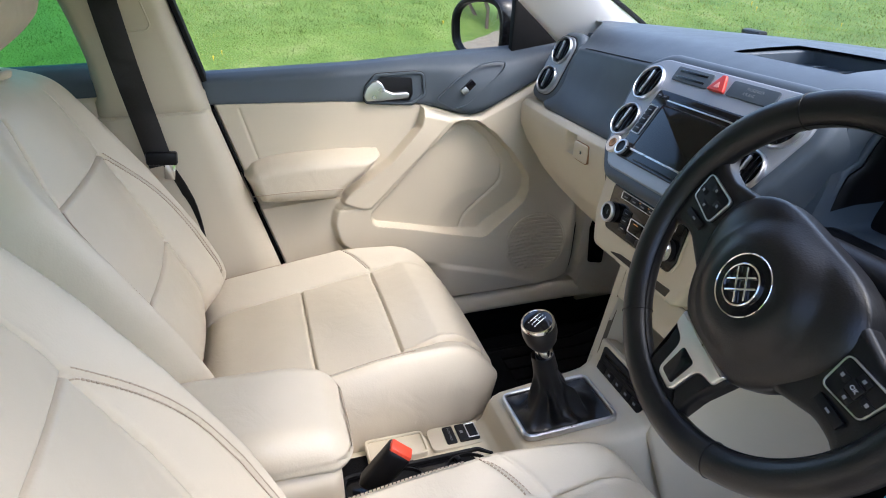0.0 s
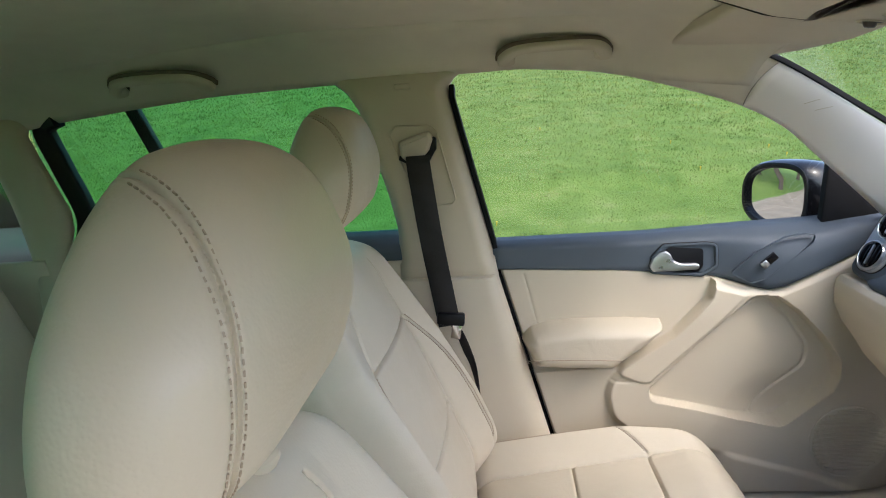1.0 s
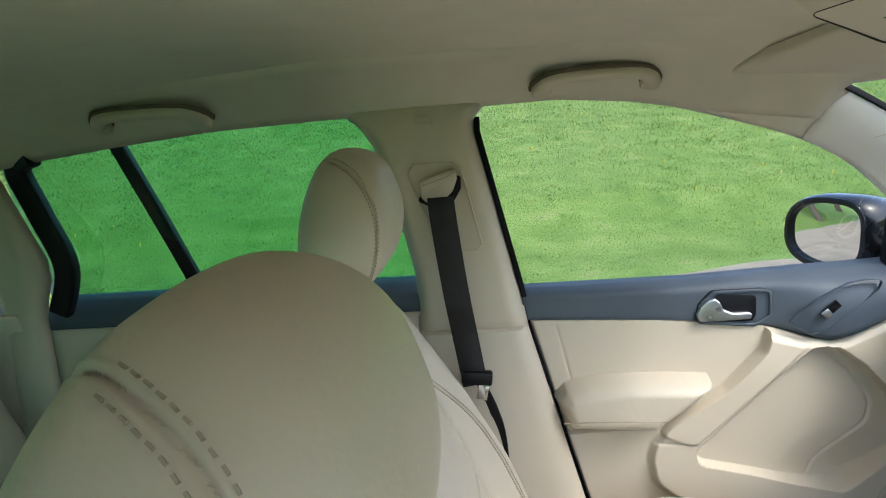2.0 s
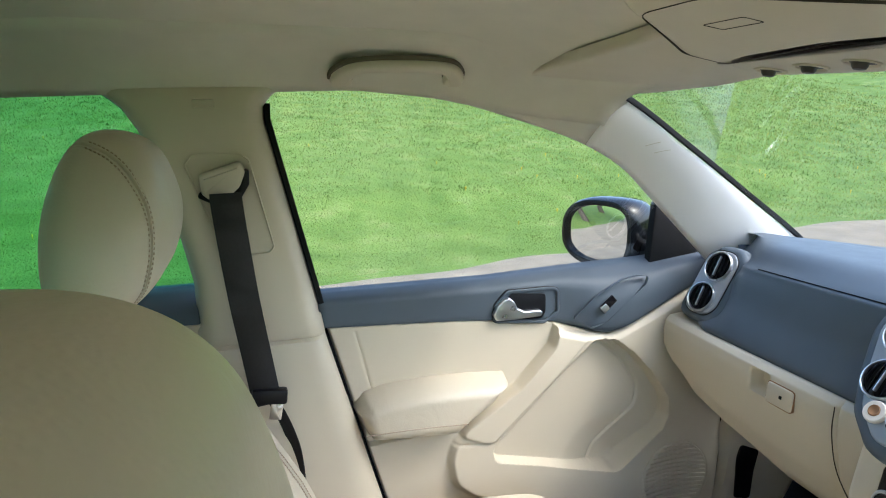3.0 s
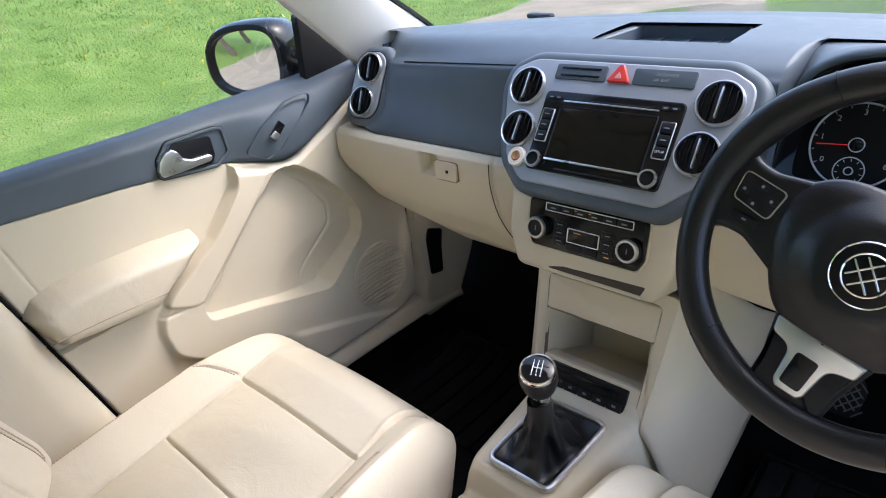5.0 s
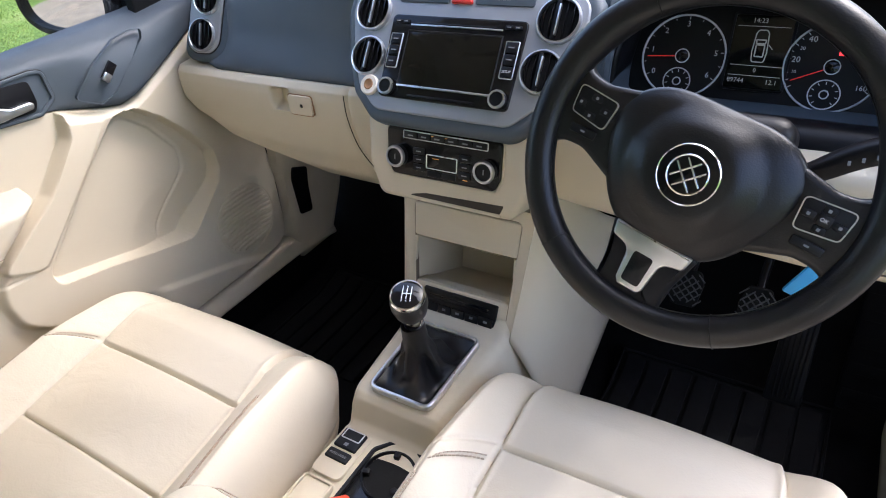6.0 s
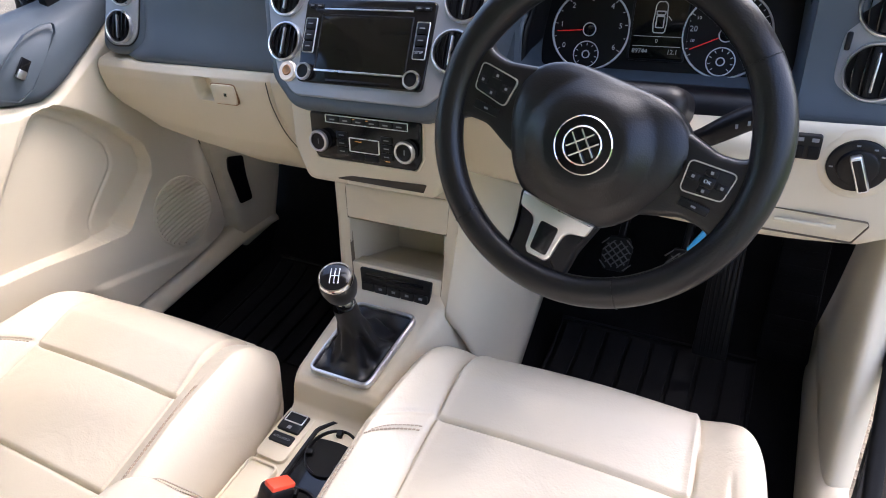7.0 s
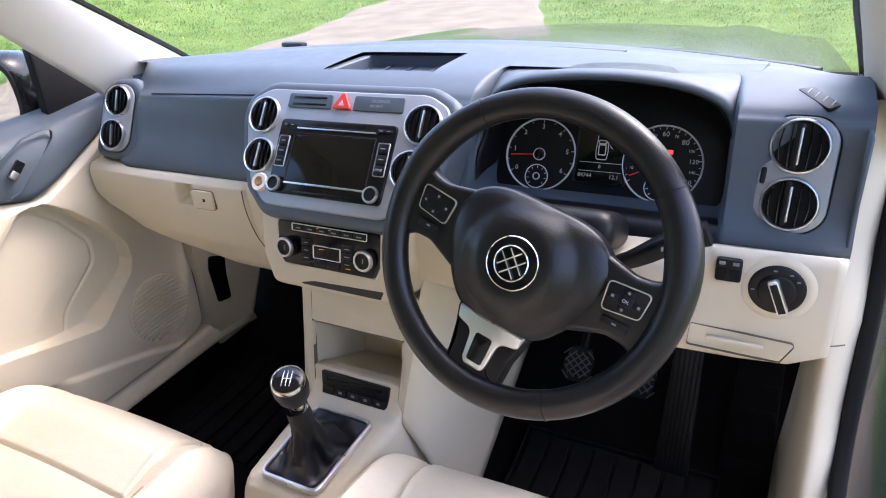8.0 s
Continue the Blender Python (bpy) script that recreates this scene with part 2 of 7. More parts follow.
def sheet(name, P, material, parent=None, label="", thick=0.0, M=None, sharp=50):
    """A surface through a grid of points P[i, j], with a thickness behind it."""
    P = np.asarray(P, float)
    n, m = P.shape[:2]
    f = [(i * m + j, (i + 1) * m + j, (i + 1) * m + j + 1, i * m + j + 1) for i in range(n - 1) for j in range(m - 1)]
    ob = obj(name, P.reshape(-1, 3), f, material, parent, label, sharp, M)
    if thick:
        mod = ob.modifiers.new("solid", "SOLIDIFY")
        mod.thickness, mod.offset = abs(thick), -1 if thick > 0 else 1
    return ob


def soften(v, size, r):
    """Draws the points of a block in to rounded edges."""
    core = np.clip(v, -(size / 2 - r), size / 2 - r)
    off = (v - core) / r
    return core + off / np.maximum(np.linalg.norm(off, axis=1, keepdims=True), 1e-9) * r


def soft_box(name, size, r, step, material, parent=None, label="", M=None, shape=None, sharp=60):
    """A block with fully rounded edges on a fine grid; shape(P) bends its points."""
    size = np.array(size, float)
    r = np.minimum(np.array(r if np.ndim(r) else [r] * 3, float), size / 2 - 1e-4)
    v, f, base = [], [], 0
    for ax in range(3):
        a, b = (ax + 1) % 3, (ax + 2) % 3
        na, nb = max(int(size[a] / step), 4), max(int(size[b] / step), 4)
        for sgn in (-1, 1):
            A, B = np.meshgrid(np.linspace(-0.5, 0.5, na + 1), np.linspace(-0.5, 0.5, nb + 1), indexing="ij")
            P = np.zeros((na + 1, nb + 1, 3))
            P[..., a], P[..., b], P[..., ax] = A * size[a], B * size[b], sgn * size[ax] / 2
            v.append(P.reshape(-1, 3))
            for i in range(na):
                for j in range(nb):
                    q = [base + i * (nb + 1) + j, base + (i + 1) * (nb + 1) + j, base + (i + 1) * (nb + 1) + j + 1, base + i * (nb + 1) + j + 1]
                    f.append(q if sgn > 0 else q[::-1])
            base += (na + 1) * (nb + 1)
    v = soften(np.concatenate(v), size, r)
    key = np.round(v, 6)
    _, first, back = np.unique(key, axis=0, return_index=True, return_inverse=True)
    back = np.ravel(back)
    f = [tuple(dict.fromkeys(back[i] for i in q)) for q in f]
    f = [q for q in f if len(q) > 2]
    v = v[first]
    if shape:
        v = shape(v)
    return obj(name, v, f, material, parent, label, sharp, M)


def words(name, text, size, material, parent, M, x, y, z=0.0004, align="CENTER", label=""):
    cu = bpy.data.curves.new(name, "FONT")
    cu.body, cu.size, cu.align_x, cu.align_y, cu.extrude, cu.resolution_u = text, size, align, "CENTER", 0.0001, 2
    tmp = bpy.data.objects.new(name, cu)
    me = bpy.data.meshes.new_from_object(tmp)
    bpy.data.objects.remove(tmp)
    v = np.array([tuple(q.co) for q in me.vertices]).reshape(-1, 3)
    f = [list(q.vertices) for q in me.polygons]
    bpy.data.meshes.remove(me)
    return obj(name, v, f, material, parent, label, 40, M @ pose(x, y, z))


def lerp(x, xs, ys):
    return np.interp(x, xs, ys)


def step(d, w):
    """1 where d is well below nought, 0 well above, a soft edge of width w between."""
    s = np.clip(0.5 - d / w, 0, 1)
    return s * s * (3 - 2 * s)


def distance(px, py, poly):
    """Signed distance to an outline, negative inside."""
    q = np.array(poly, float)
    d = np.full(px.shape, 1e9)
    inside = np.zeros(px.shape, bool)
    for (ax, ay), (bx_, by_) in zip(q, np.roll(q, -1, 0)):
        ex, ey = bx_ - ax, by_ - ay
        t = np.clip(((px - ax) * ex + (py - ay) * ey) / (ex * ex + ey * ey + 1e-12), 0, 1)
        d = np.minimum(d, np.hypot(px - ax - t * ex, py - ay - t * ey))
        if abs(ey) > 1e-9:
            inside ^= ((ay > py) != (by_ > py)) & (px < ex * (py - ay) / ey + ax)
    return np.where(inside, -d, d)


def line_gap(px, py, pts):
    """Distance to an open line."""
    d = np.full(px.shape, 1e9)
    for (ax, ay), (bx_, by_) in zip(pts[:-1], pts[1:]):
        ex, ey = bx_ - ax, by_ - ay
        t = np.clip(((px - ax) * ex + (py - ay) * ey) / (ex * ex + ey * ey + 1e-12), 0, 1)
        d = np.minimum(d, np.hypot(px - ax - t * ex, py - ay - t * ey))
    return d


# ---- ground ----
def grass_material():
    m, t, b = nodes_of("meadow_grass")
    co = t.nodes.new("ShaderNodeTexCoord")
    big, mid, fine = (t.nodes.new("ShaderNodeTexNoise") for _ in range(3))
    for n, s in ((big, 0.35), (mid, 1.9), (fine, 34.0)):
        n.inputs["Scale"].default_value, n.inputs["Detail"].default_value = s, 6
        t.links.new(co.outputs["Object"], n.inputs["Vector"])
    ramp = t.nodes.new("ShaderNodeValToRGB")
    ramp.color_ramp.elements[0].position, ramp.color_ramp.elements[0].color = 0.35, (0.074, 0.134, 0.021, 1)
    ramp.color_ramp.elements[1].position, ramp.color_ramp.elements[1].color = 0.62, (0.136, 0.206, 0.041, 1)
    e = ramp.color_ramp.elements.new(0.72)
    e.color = (0.205, 0.230, 0.082, 1)
    m1 = t.nodes.new("ShaderNodeMath")
    m1.operation = "MULTIPLY_ADD"
    m1.inputs[1].default_value, m1.inputs[2].default_value = 0.70, -0.17
    m2 = t.nodes.new("ShaderNodeMath")
    m2.operation = "MULTIPLY_ADD"
    m2.inputs[1].default_value = 0.18
    m3 = t.nodes.new("ShaderNodeMath")
    m3.operation = "MULTIPLY_ADD"
    m3.inputs[1].default_value = 0.52
    t.links.new(mid.outputs[0], m1.inputs[0])
    t.links.new(big.outputs[0], m2.inputs[0])
    t.links.new(m1.outputs[0], m2.inputs[2])
    t.links.new(fine.outputs[0], m3.inputs[0])
    t.links.new(m2.outputs[0], m3.inputs[2])
    t.links.new(m3.outputs[0], ramp.inputs[0])
    t.links.new(ramp.outputs[0], b.inputs["Base Color"])
    b.inputs["Roughness"].default_value = 0.85
    b.inputs["Specular IOR Level"].default_value = 0.15
    bump = t.nodes.new("ShaderNodeBump")
    bump.inputs["Strength"].default_value, bump.inputs["Distance"].default_value = 0.9, 0.04
    t.links.new(fine.outputs[0], bump.inputs["Height"])
    t.links.new(bump.outputs[0], b.inputs["Normal"])
    return m


def blade_material():
    m, t, b = nodes_of("grass_blades")
    g = t.nodes.new("ShaderNodeNewGeometry")
    ramp = t.nodes.new("ShaderNodeValToRGB")
    ramp.color_ramp.elements[0].color = (0.074, 0.138, 0.017, 1)
    ramp.color_ramp.elements[1].color = (0.230, 0.302, 0.057, 1)
    e = ramp.color_ramp.elements.new(0.93)
    e.color = (0.29, 0.325, 0.10, 1)
    co = t.nodes.new("ShaderNodeTexCoord")
    n = t.nodes.new("ShaderNodeTexNoise")
    n.inputs["Scale"].default_value, n.inputs["Detail"].default_value = 1.6, 8
    n.inputs["Roughness"].default_value = 0.72
    t.links.new(co.outputs["Object"], n.inputs["Vector"])
    a = t.nodes.new("ShaderNodeMath")
    a.operation = "MULTIPLY_ADD"
    a.inputs[1].default_value, a.inputs[2].default_value = 4.0, -1.75
    t.links.new(n.outputs[0], a.inputs[0])
    c = t.nodes.new("ShaderNodeMath")
    c.operation = "MULTIPLY_ADD"
    c.inputs[1].default_value = 0.55
    t.links.new(g.outputs["Random Per Island"], c.inputs[0])
    t.links.new(a.outputs[0], c.inputs[2])
    t.links.new(c.outputs[0], ramp.inputs[0])
    t.links.new(ramp.outputs[0], b.inputs["Base Color"])
    b.inputs["Roughness"].default_value = 0.6
    b.inputs["Specular IOR Level"].default_value = 0.25
    tl_, mx_ = t.nodes.new("ShaderNodeBsdfTranslucent"), t.nodes.new("ShaderNodeMixShader")
    mx_.inputs[0].default_value = 0.55
    t.links.new(ramp.outputs[0], tl_.inputs[0])
    t.links.new(b.outputs[0], mx_.inputs[1])
    t.links.new(tl_.outputs[0], mx_.inputs[2])
    t.links.new(mx_.outputs[0], t.nodes["Material Output"].inputs[0])
    return m


def rise(x, y):
    """The height of the meadow: level by the track, climbing beyond it."""
    away = np.maximum(-5.6 - 0.11 * np.maximum(y, 0) - x, 0)
    ahead = np.maximum(y - 15 + 0.4 * np.minimum(x, 0), 0)
    return 0.155 * away * np.minimum(away / 2.5, 1) + 0.13 * ahead * np.minimum(ahead / 6, 1) * (away < 60)


GRASS = grass_material()
lin = np.concatenate([-np.geomspace(400, 12, 30), np.linspace(-11.5, 16, 111), np.geomspace(17, 400, 30)])
GX, GY = np.meshgrid(lin, lin, indexing="ij")
GZ = rise(GX, GY)
GZ = np.where(GZ > 14, 14 + (GZ - 14) * 0.25, GZ)
GZ = GZ - 0.02
tagged(sheet("ground", np.stack([GX, GY, GZ], -1), GRASS), "mown green meadow that climbs away from the track", "grass", kind="structure")


def track_edges(y):
    left = -5.25 - 0.12 * np.maximum(y, 0) + 0.10 * np.sin(y * 1.7) + 0.05 * np.sin(y * 4.1 + 1)
    right = np.interp(y, [-30, -6, 0, 4, 6.5, 8.7, 10.5, 14, 30], [5.0, 4.4, 3.4, 1.0, -1.3, -2.5, -3.05, -4.2, -9.5]) + 0.08 * np.sin(y * 2.3)
    return left, right


GRAVEL = surface("pale_gravel", (0.275, 0.228, 0.165), 0.9, grain=1.0, grain_size=60, vary=0.22, vary_size=2.2, spec=0.2, dist=0.02)
ty = np.concatenate([np.linspace(-30, -6, 25), np.linspace(-5.8, 14, 180), np.linspace(14.5, 30, 24)])
tl, tr_ = track_edges(ty)
tl = np.where(ty > 14, tl - 0.2 * (ty - 14), tl)
ts = np.linspace(0, 1, 30)
TX = tl[:, None] * (1 - ts) + np.maximum(tr_, tl + 2.2)[:, None] * ts
TY = np.repeat(ty[:, None], 30, 1)
TZ = np.maximum(rise(TX, TY), 0) + 0.035 - 0.075 * np.abs(2 * ts - 1)[None] ** 10
tagged(sheet("road", np.stack([TX, TY, TZ], -1), GRAVEL), "pale gravel track between strips of grass", "road", kind="structure")


def blades(name, count, seed, label):
    """Tufts of short blades, each a bent sliver, strewn over a stretch of the meadow."""
    rng = np.random.default_rng(seed)
    r, a = np.exp(rng.uniform(math.log(4.6), math.log(95), count)), np.radians(rng.uniform(38, 238, count))
    # near half of the blades stand close together in tufts
    home = np.where(rng.uniform(0, 1, count) < 0.5, rng.integers(0, count // 14, count), np.arange(count))
    r, a = r[home], a[home]
    loose = rng.normal(0, 0.045, (2, count)) * (r / 8.0) ** 0.8
    x, y = r * np.cos(a) + loose[0], r * np.sin(a) + loose[1]
    left, right = track_edges(y)
    keep = (x < left + rng.normal(0, 0.10, count)) | (x > np.maximum(right, left + 2.2) + rng.normal(0, 0.1, count))
    x, y, far = x[keep], y[keep], (r[keep] / 8.0)
    z = rise(x, y)
    z = np.where(z > 14, 14 + (z - 14) * 0.25, z) - 0.03
    n = len(x)
    a, h = rng.uniform(0, 2 * math.pi, n), 0.029 * far ** 0.75 * rng.uniform(0.5, 1.2, n) * np.where(rng.uniform(0, 1, n) < 0.08, 1.9, 1.0)
    w, lean = rng.uniform(0.004, 0.009, n) * far, rng.uniform(0.1, 1.2, n) * h
    dx, dy = np.cos(a), np.sin(a)
    v = np.stack([
        np.stack([x - dy * w, y + dx * w, z], -1), np.stack([x + dy * w, y - dx * w, z], -1),
        np.stack([x + dx * lean, y + dy * lean, z + h], -1)], 1).reshape(-1, 3)
    me = bpy.data.meshes.new(name)
    me.vertices.add(3 * n)
    me.vertices.foreach_set("co", v.ravel())
    me.loops.add(3 * n)
    me.loops.foreach_set("vertex_index", np.arange(3 * n))
    me.polygons.add(n)
    me.polygons.foreach_set("loop_start", np.arange(n) * 3)
    me.polygons.foreach_set("loop_total", np.full(n, 3))
    me.update()
    me.materials.append(BLADES)
    return tagged(new(name, me), label, "grass", kind="stuff")


BLADES = blade_material()
blades("grass_tufts", 800000, 3, "short green grass blades over the meadow and verges")


def dandelions():
    rng = np.random.default_rng(9)
    v, f = [], []
    for _ in range(36):
        x, y = rng.uniform(-13, -5.8), rng.uniform(-6, 12)
        z, b = float(rise(np.array(x), np.array(y))) + 0.045, len(v)
        r = rng.uniform(0.009, 0.014)
        v += [(x + r * math.cos(k * 1.0472), y + r * math.sin(k * 1.0472), z) for k in range(6)] + [(x, y, z + r * 0.6), (x, y, z - 0.06)]
        f += [(b + k, b + (k + 1) % 6, b + 6) for k in range(6)] + [(b + (k + 1) % 6, b + k, b + 7) for k in range(6)]
    ob = obj("dandelion_flowers", v, f, surface("dandelion_yellow", (0.62, 0.46, 0.03), 0.7, vary=0.1))
    return tagged(ob, "small yellow dandelion flowers strewn in the meadow", "flower", kind="stuff")


dandelions()

# ---- trees behind the car, seen in the mirrors ----
BARK = surface("tree_bark", (0.10, 0.075, 0.055), 0.9, grain=1.0, grain_size=40, vary=0.25, vary_size=6, dist=0.02)
LEAF = blade_material()
LEAF.name = "tree_leaves"


def tree(x, y, tall, seed):
    rng = np.random.default_rng(seed)
    ob = thing("tree", "broad leafy green tree standing in the meadow", "tree", (x, y, 0), "trees behind the car")
    z0 = float(rise(np.array(x), np.array(y))) - 0.1
    trunk = smooth_path([(x, y, z0), (x + rng.normal(0, 0.1), y, z0 + tall * 0.25), (x + rng.normal(0, 0.2), y, z0 + tall * 0.5), (x, y, z0 + tall * 0.85)], 4)
    ring = circle(0.035 * tall, 9)
    sweep("trunk", trunk, ring, BARK, ob, up=(0, 1, 0), scale=np.linspace(1, 0.2, len(trunk)))
    tips = []
    for k in range(11):
        a, s = rng.uniform(0, 6.28), rng.uniform(0.3, 0.75)
        b = np.array([x, y, z0 + tall * s])
        e = b + tall * rng.uniform(0.18, 0.34) * np.array([math.cos(a), math.sin(a), rng.uniform(0.3, 0.8)])
        mid = (b + e) / 2 + rng.normal(0, 0.15, 3)
        limb = smooth_path([b, mid, e], 3)
        sweep("limb", limb, circle(0.012 * tall, 6), BARK, ob, up=(0.3, 0.8, 0.2), scale=np.linspace(1, 0.25, len(limb)))
        tips += [b * 0.35 + e * 0.65, e, e + rng.normal(0, 0.05 * tall, 3)]
    tips.append(np.array([x, y, z0 + tall * 0.9]))
    c = np.array(tips)[rng.integers(0, len(tips), 5200)] + rng.normal(0, 0.065 * tall, (5200, 3))
    n = len(c)
    u, w = rng.normal(0, 1, (n, 3)), rng.normal(0, 1, (n, 3))
    u /= np.linalg.norm(u, axis=1, keepdims=True)
    w /= np.linalg.norm(w, axis=1, keepdims=True)
    r = rng.uniform(0.09, 0.2, (n, 1)) * tall / 9
    v = np.stack([c - u * r, c + w * r * 0.5, c + u * r, c - w * r * 0.5], 1).reshape(-1, 3)
    obj("crown", v, np.arange(4 * n).reshape(-1, 4), LEAF, ob, "dense green leaves")


for n_, (tx_, ty_, th_) in enumerate([(-6.5, -9.0, 7.0), (-3.0, -14.0, 9.0), (-10.5, -12.0, 8.0), (2.5, -16.0, 9.0), (-9.0, -19.0, 10.0), (7.5, -13.0, 8.0)]):
    tree(tx_, ty_, th_, 20 + n_)


# ---- car shell: roof lining, floor, pillars, glass ----
roof_y = np.linspace(-1.75, 0.60, 80)
rx_ = np.array([0, 0.08, 0.16, 0.24, 0.30, 0.34, 0.37, 0.395, 0.415, 0.435, 0.455, 0.48, 0.51, 0.54, 0.57, 0.60, 0.625, 0.645, 0.66])
rz_ = np.array([0.105, 0.105, 0.104, 0.103, 0.101, 0.099, 0.097, 0.0945, 0.092, 0.089, 0.0855, 0.081, 0.0755, 0.068, 0.058, 0.044, 0.029, 0.013, 0])
fine_ = np.unique(np.concatenate([rx_, np.linspace(0.445, 0.505, 13)]))
rz_ = np.interp(fine_, rx_, rz_)
rx_ = fine_
rx_, rz_ = np.concatenate([-rx_[::-1], rx_[1:]]), np.concatenate([rz_[::-1], rz_[1:]])


def roof_edge(y):
    return np.interp(y, [-1.75, -1.2, -0.95, -0.77, -0.58, -0.34, 0.08, 0.24, 0.37, 0.51, 0.60], [1.36, 1.40, 1.440, 1.458, 1.474, 1.480, 1.486, 1.470, 1.448, 1.43, 1.42])


def roof_half(y):
    """How far the lining reaches to each side."""
    return np.interp(y, [-1.75, -1.0, -0.2, 0.24, 0.4, 0.60], [0.60, 0.655, 0.67, 0.668, 0.63, 0.56])


def roof_top(y):
    return np.interp(y, [-1.75, -1.0, -0.3, 0.2, 0.45, 0.60], [1.50, 1.565, 1.585, 1.575, 1.535, 1.505])


RP = np.zeros((len(roof_y), len(rx_), 3))
for i, y_ in enumerate(roof_y):
    half, top, edge = roof_half(y_), roof_top(y_), roof_edge(y_)
    RP[i, :, 0] = rx_ / 0.66 * half
    reach = np.interp(np.abs(RP[i, :, 0]), [0.20, 0.27, 0.50], [0.60, 0.525, 0.50])
    RP[i, :, 1] = np.where(y_ > 0.2, 0.2 + (y_ - 0.2) * (reach - 0.2) / 0.4, y_)
    RP[i, :, 2] = edge + rz_ / 0.105 * (top - edge)
    # soft fold where the lining rolls over to the side
    fold = np.interp(y_, [-1.4, -0.85, -0.36, 0.2], [0.56, 0.535, 0.478, 0.476])
    RP[i, :, 2] += 0.014 * np.exp(-((np.abs(RP[i, :, 0]) - fold) / 0.013) ** 2) * np.interp(y_, [0.10, 0.30], [1, 0])
tagged(sheet("ceiling", RP, LINER, thick=0.03), "cream cloth headliner under the car roof", "headliner", kind="structure")
RO = RP.copy()
RO[..., 2] += 0.06
RO[..., 0] *= 1.04
tagged(sheet("roof_skin", RO, PAINT, thick=0.004), "dark painted steel roof panel", "car roof", kind="structure")

# floor and footwells
fy = np.linspace(-1.75, 1.30, 62)
fx = np.linspace(-0.74, 0.74, 60)
FX, FY = np.meshgrid(fx, fy, indexing="ij")
FZ = 0.33 + 0.24 * step(np.abs(FX) - 0.10, 0.05) * step(FY - 1.0, 0.6) + np.clip(FY - 1.02, 0, 1) * 1.9 + 0.12 * step(FY + 0.55, 0.2)
FZ = FZ + np.array([0.004 * noise.noise((float(a) * 9, float(b) * 9, 0)) for a, b in zip(FX.ravel(), FY.ravel())]).reshape(FX.shape)
tagged(sheet("floor", np.stack([FX, FY, FZ], -1), CARPET, thick=0.03), "black carpet over the car floor and tunnel", "carpet", kind="structure")
FW = np.zeros((24, 10, 3))
for i, x_ in enumerate(np.linspace(-0.76, 0.76, 24)):
    for j, z_ in enumerate(np.linspace(0.30, 1.085, 10)):
        FW[i, j] = (x_, 1.30 + 0.03 * math.sin(j), z_)
tagged(sheet("wall_front", FW, CARPET, thick=0.03), "black lined bulkhead ahead of the footwells", "bulkhead", kind="structure")


def pillar_sheet(name, P, s, label, material=None, thick=-0.012):
    """A pillar lining given for the passenger side; s = -1 mirrors it to the driver's side."""
    Q = np.array(P, float)
    Q[..., 0] *= s
    if s < 0:
        Q = Q[::-1]
    return tagged(sheet(name, Q, material or CREAM, thick=thick), label, "pillar trim", kind="structure")


# front pillars
e1 = smooth_path([(-0.672, 0.24, 1.472), (-0.676, 0.368, 1.436), (-0.68, 0.51, 1.389), (-0.69, 0.613, 1.336), (-0.70, 0.698, 1.262), (-0.715, 0.837, 1.134), (-0.72, 0.90, 1.07)], 6)
e2 = smooth_path([(-0.56, 0.27, 1.528), (-0.560, 0.405, 1.508), (-0.572, 0.530, 1.473), (-0.605, 0.708, 1.372), (-0.625, 0.862, 1.275), (-0.642, 1.020, 1.172), (-0.645, 1.07, 1.12)], 6)
w_ = np.linspace(0, 1, 14)
AP = e1[:, None] * (1 - w_)[None, :, None] + e2[:, None] * w_[None, :, None]
bow = (np.sin(w_ * math.pi) ** 0.8)[None, :, None] * np.array([0.022, -0.018, 0.010])
bow = bow * np.interp(np.linspace(0, 1, len(e1)), [0, 0.25, 0.4, 1], [0.0, 0.25, 0.8, 1.0])[:, None, None]
AP = AP + bow
cut_ = 13
low_row = AP[cut_] * 0.86 + AP[cut_ + 1] * 0.14
# passenger's pillar takes the paler tone that stands for daylight
pillar_sheet("a_pillar_trim", np.concatenate([low_row[None], AP[cut_ + 1:]]) + np.array([0.002, -0.002, 0.0]), 1, "cream plastic windscreen pillar trim, daylight painted in as a paler tone", CREAM_LIT, thick=0.012)
tagged(sheet("pillar_top_lining", AP[:cut_ + 1], LINER, thick=0.010), "cream headliner cloth over the pillar's upper end", "headliner", kind="structure")
tagged(sheet("pillar_joint", AP[cut_ - 1:cut_ + 2] + np.array([-0.004, 0.004, -0.001]), RUBBER, thick=0.002), "dark joint between headliner and pillar trim", "trim", kind="structure")
# the driver's pillar stands wider
e1d, e2d = e1 * np.array([-1, 1, 1]), e2 * np.array([-1, 1, 1])
e1d[:, 0] += np.interp(e1d[:, 1], [0.24, 0.6, 1.0], [0.0, 0.03, 0.04])
e2d[:, 0] = np.interp(e2d[:, 1], [0.27, 0.52, 0.70, 0.85, 1.0, 1.04], [0.555, 0.600, 0.648, 0.670, 0.698, 0.706])
APD = e1d[:, None] * (1 - w_)[None, :, None] + e2d[:, None] * w_[None, :, None] + bow * np.array([-0.8, 1, 1])
# same trim on the shaded side, in the darker cream tone
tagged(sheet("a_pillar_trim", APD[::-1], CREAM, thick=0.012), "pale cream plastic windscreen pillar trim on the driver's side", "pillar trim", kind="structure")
for edge_, off_ in ((e2, 1), (e2d, -1)):
    tagged(sweep("windscreen_seal", edge_[8:] + np.array([0.003 * off_, 0.006, 0.002]), rect(0.007, 0.010, 0.002), RUBBER), "black edge of the windscreen along its pillar", "seal", kind="structure")
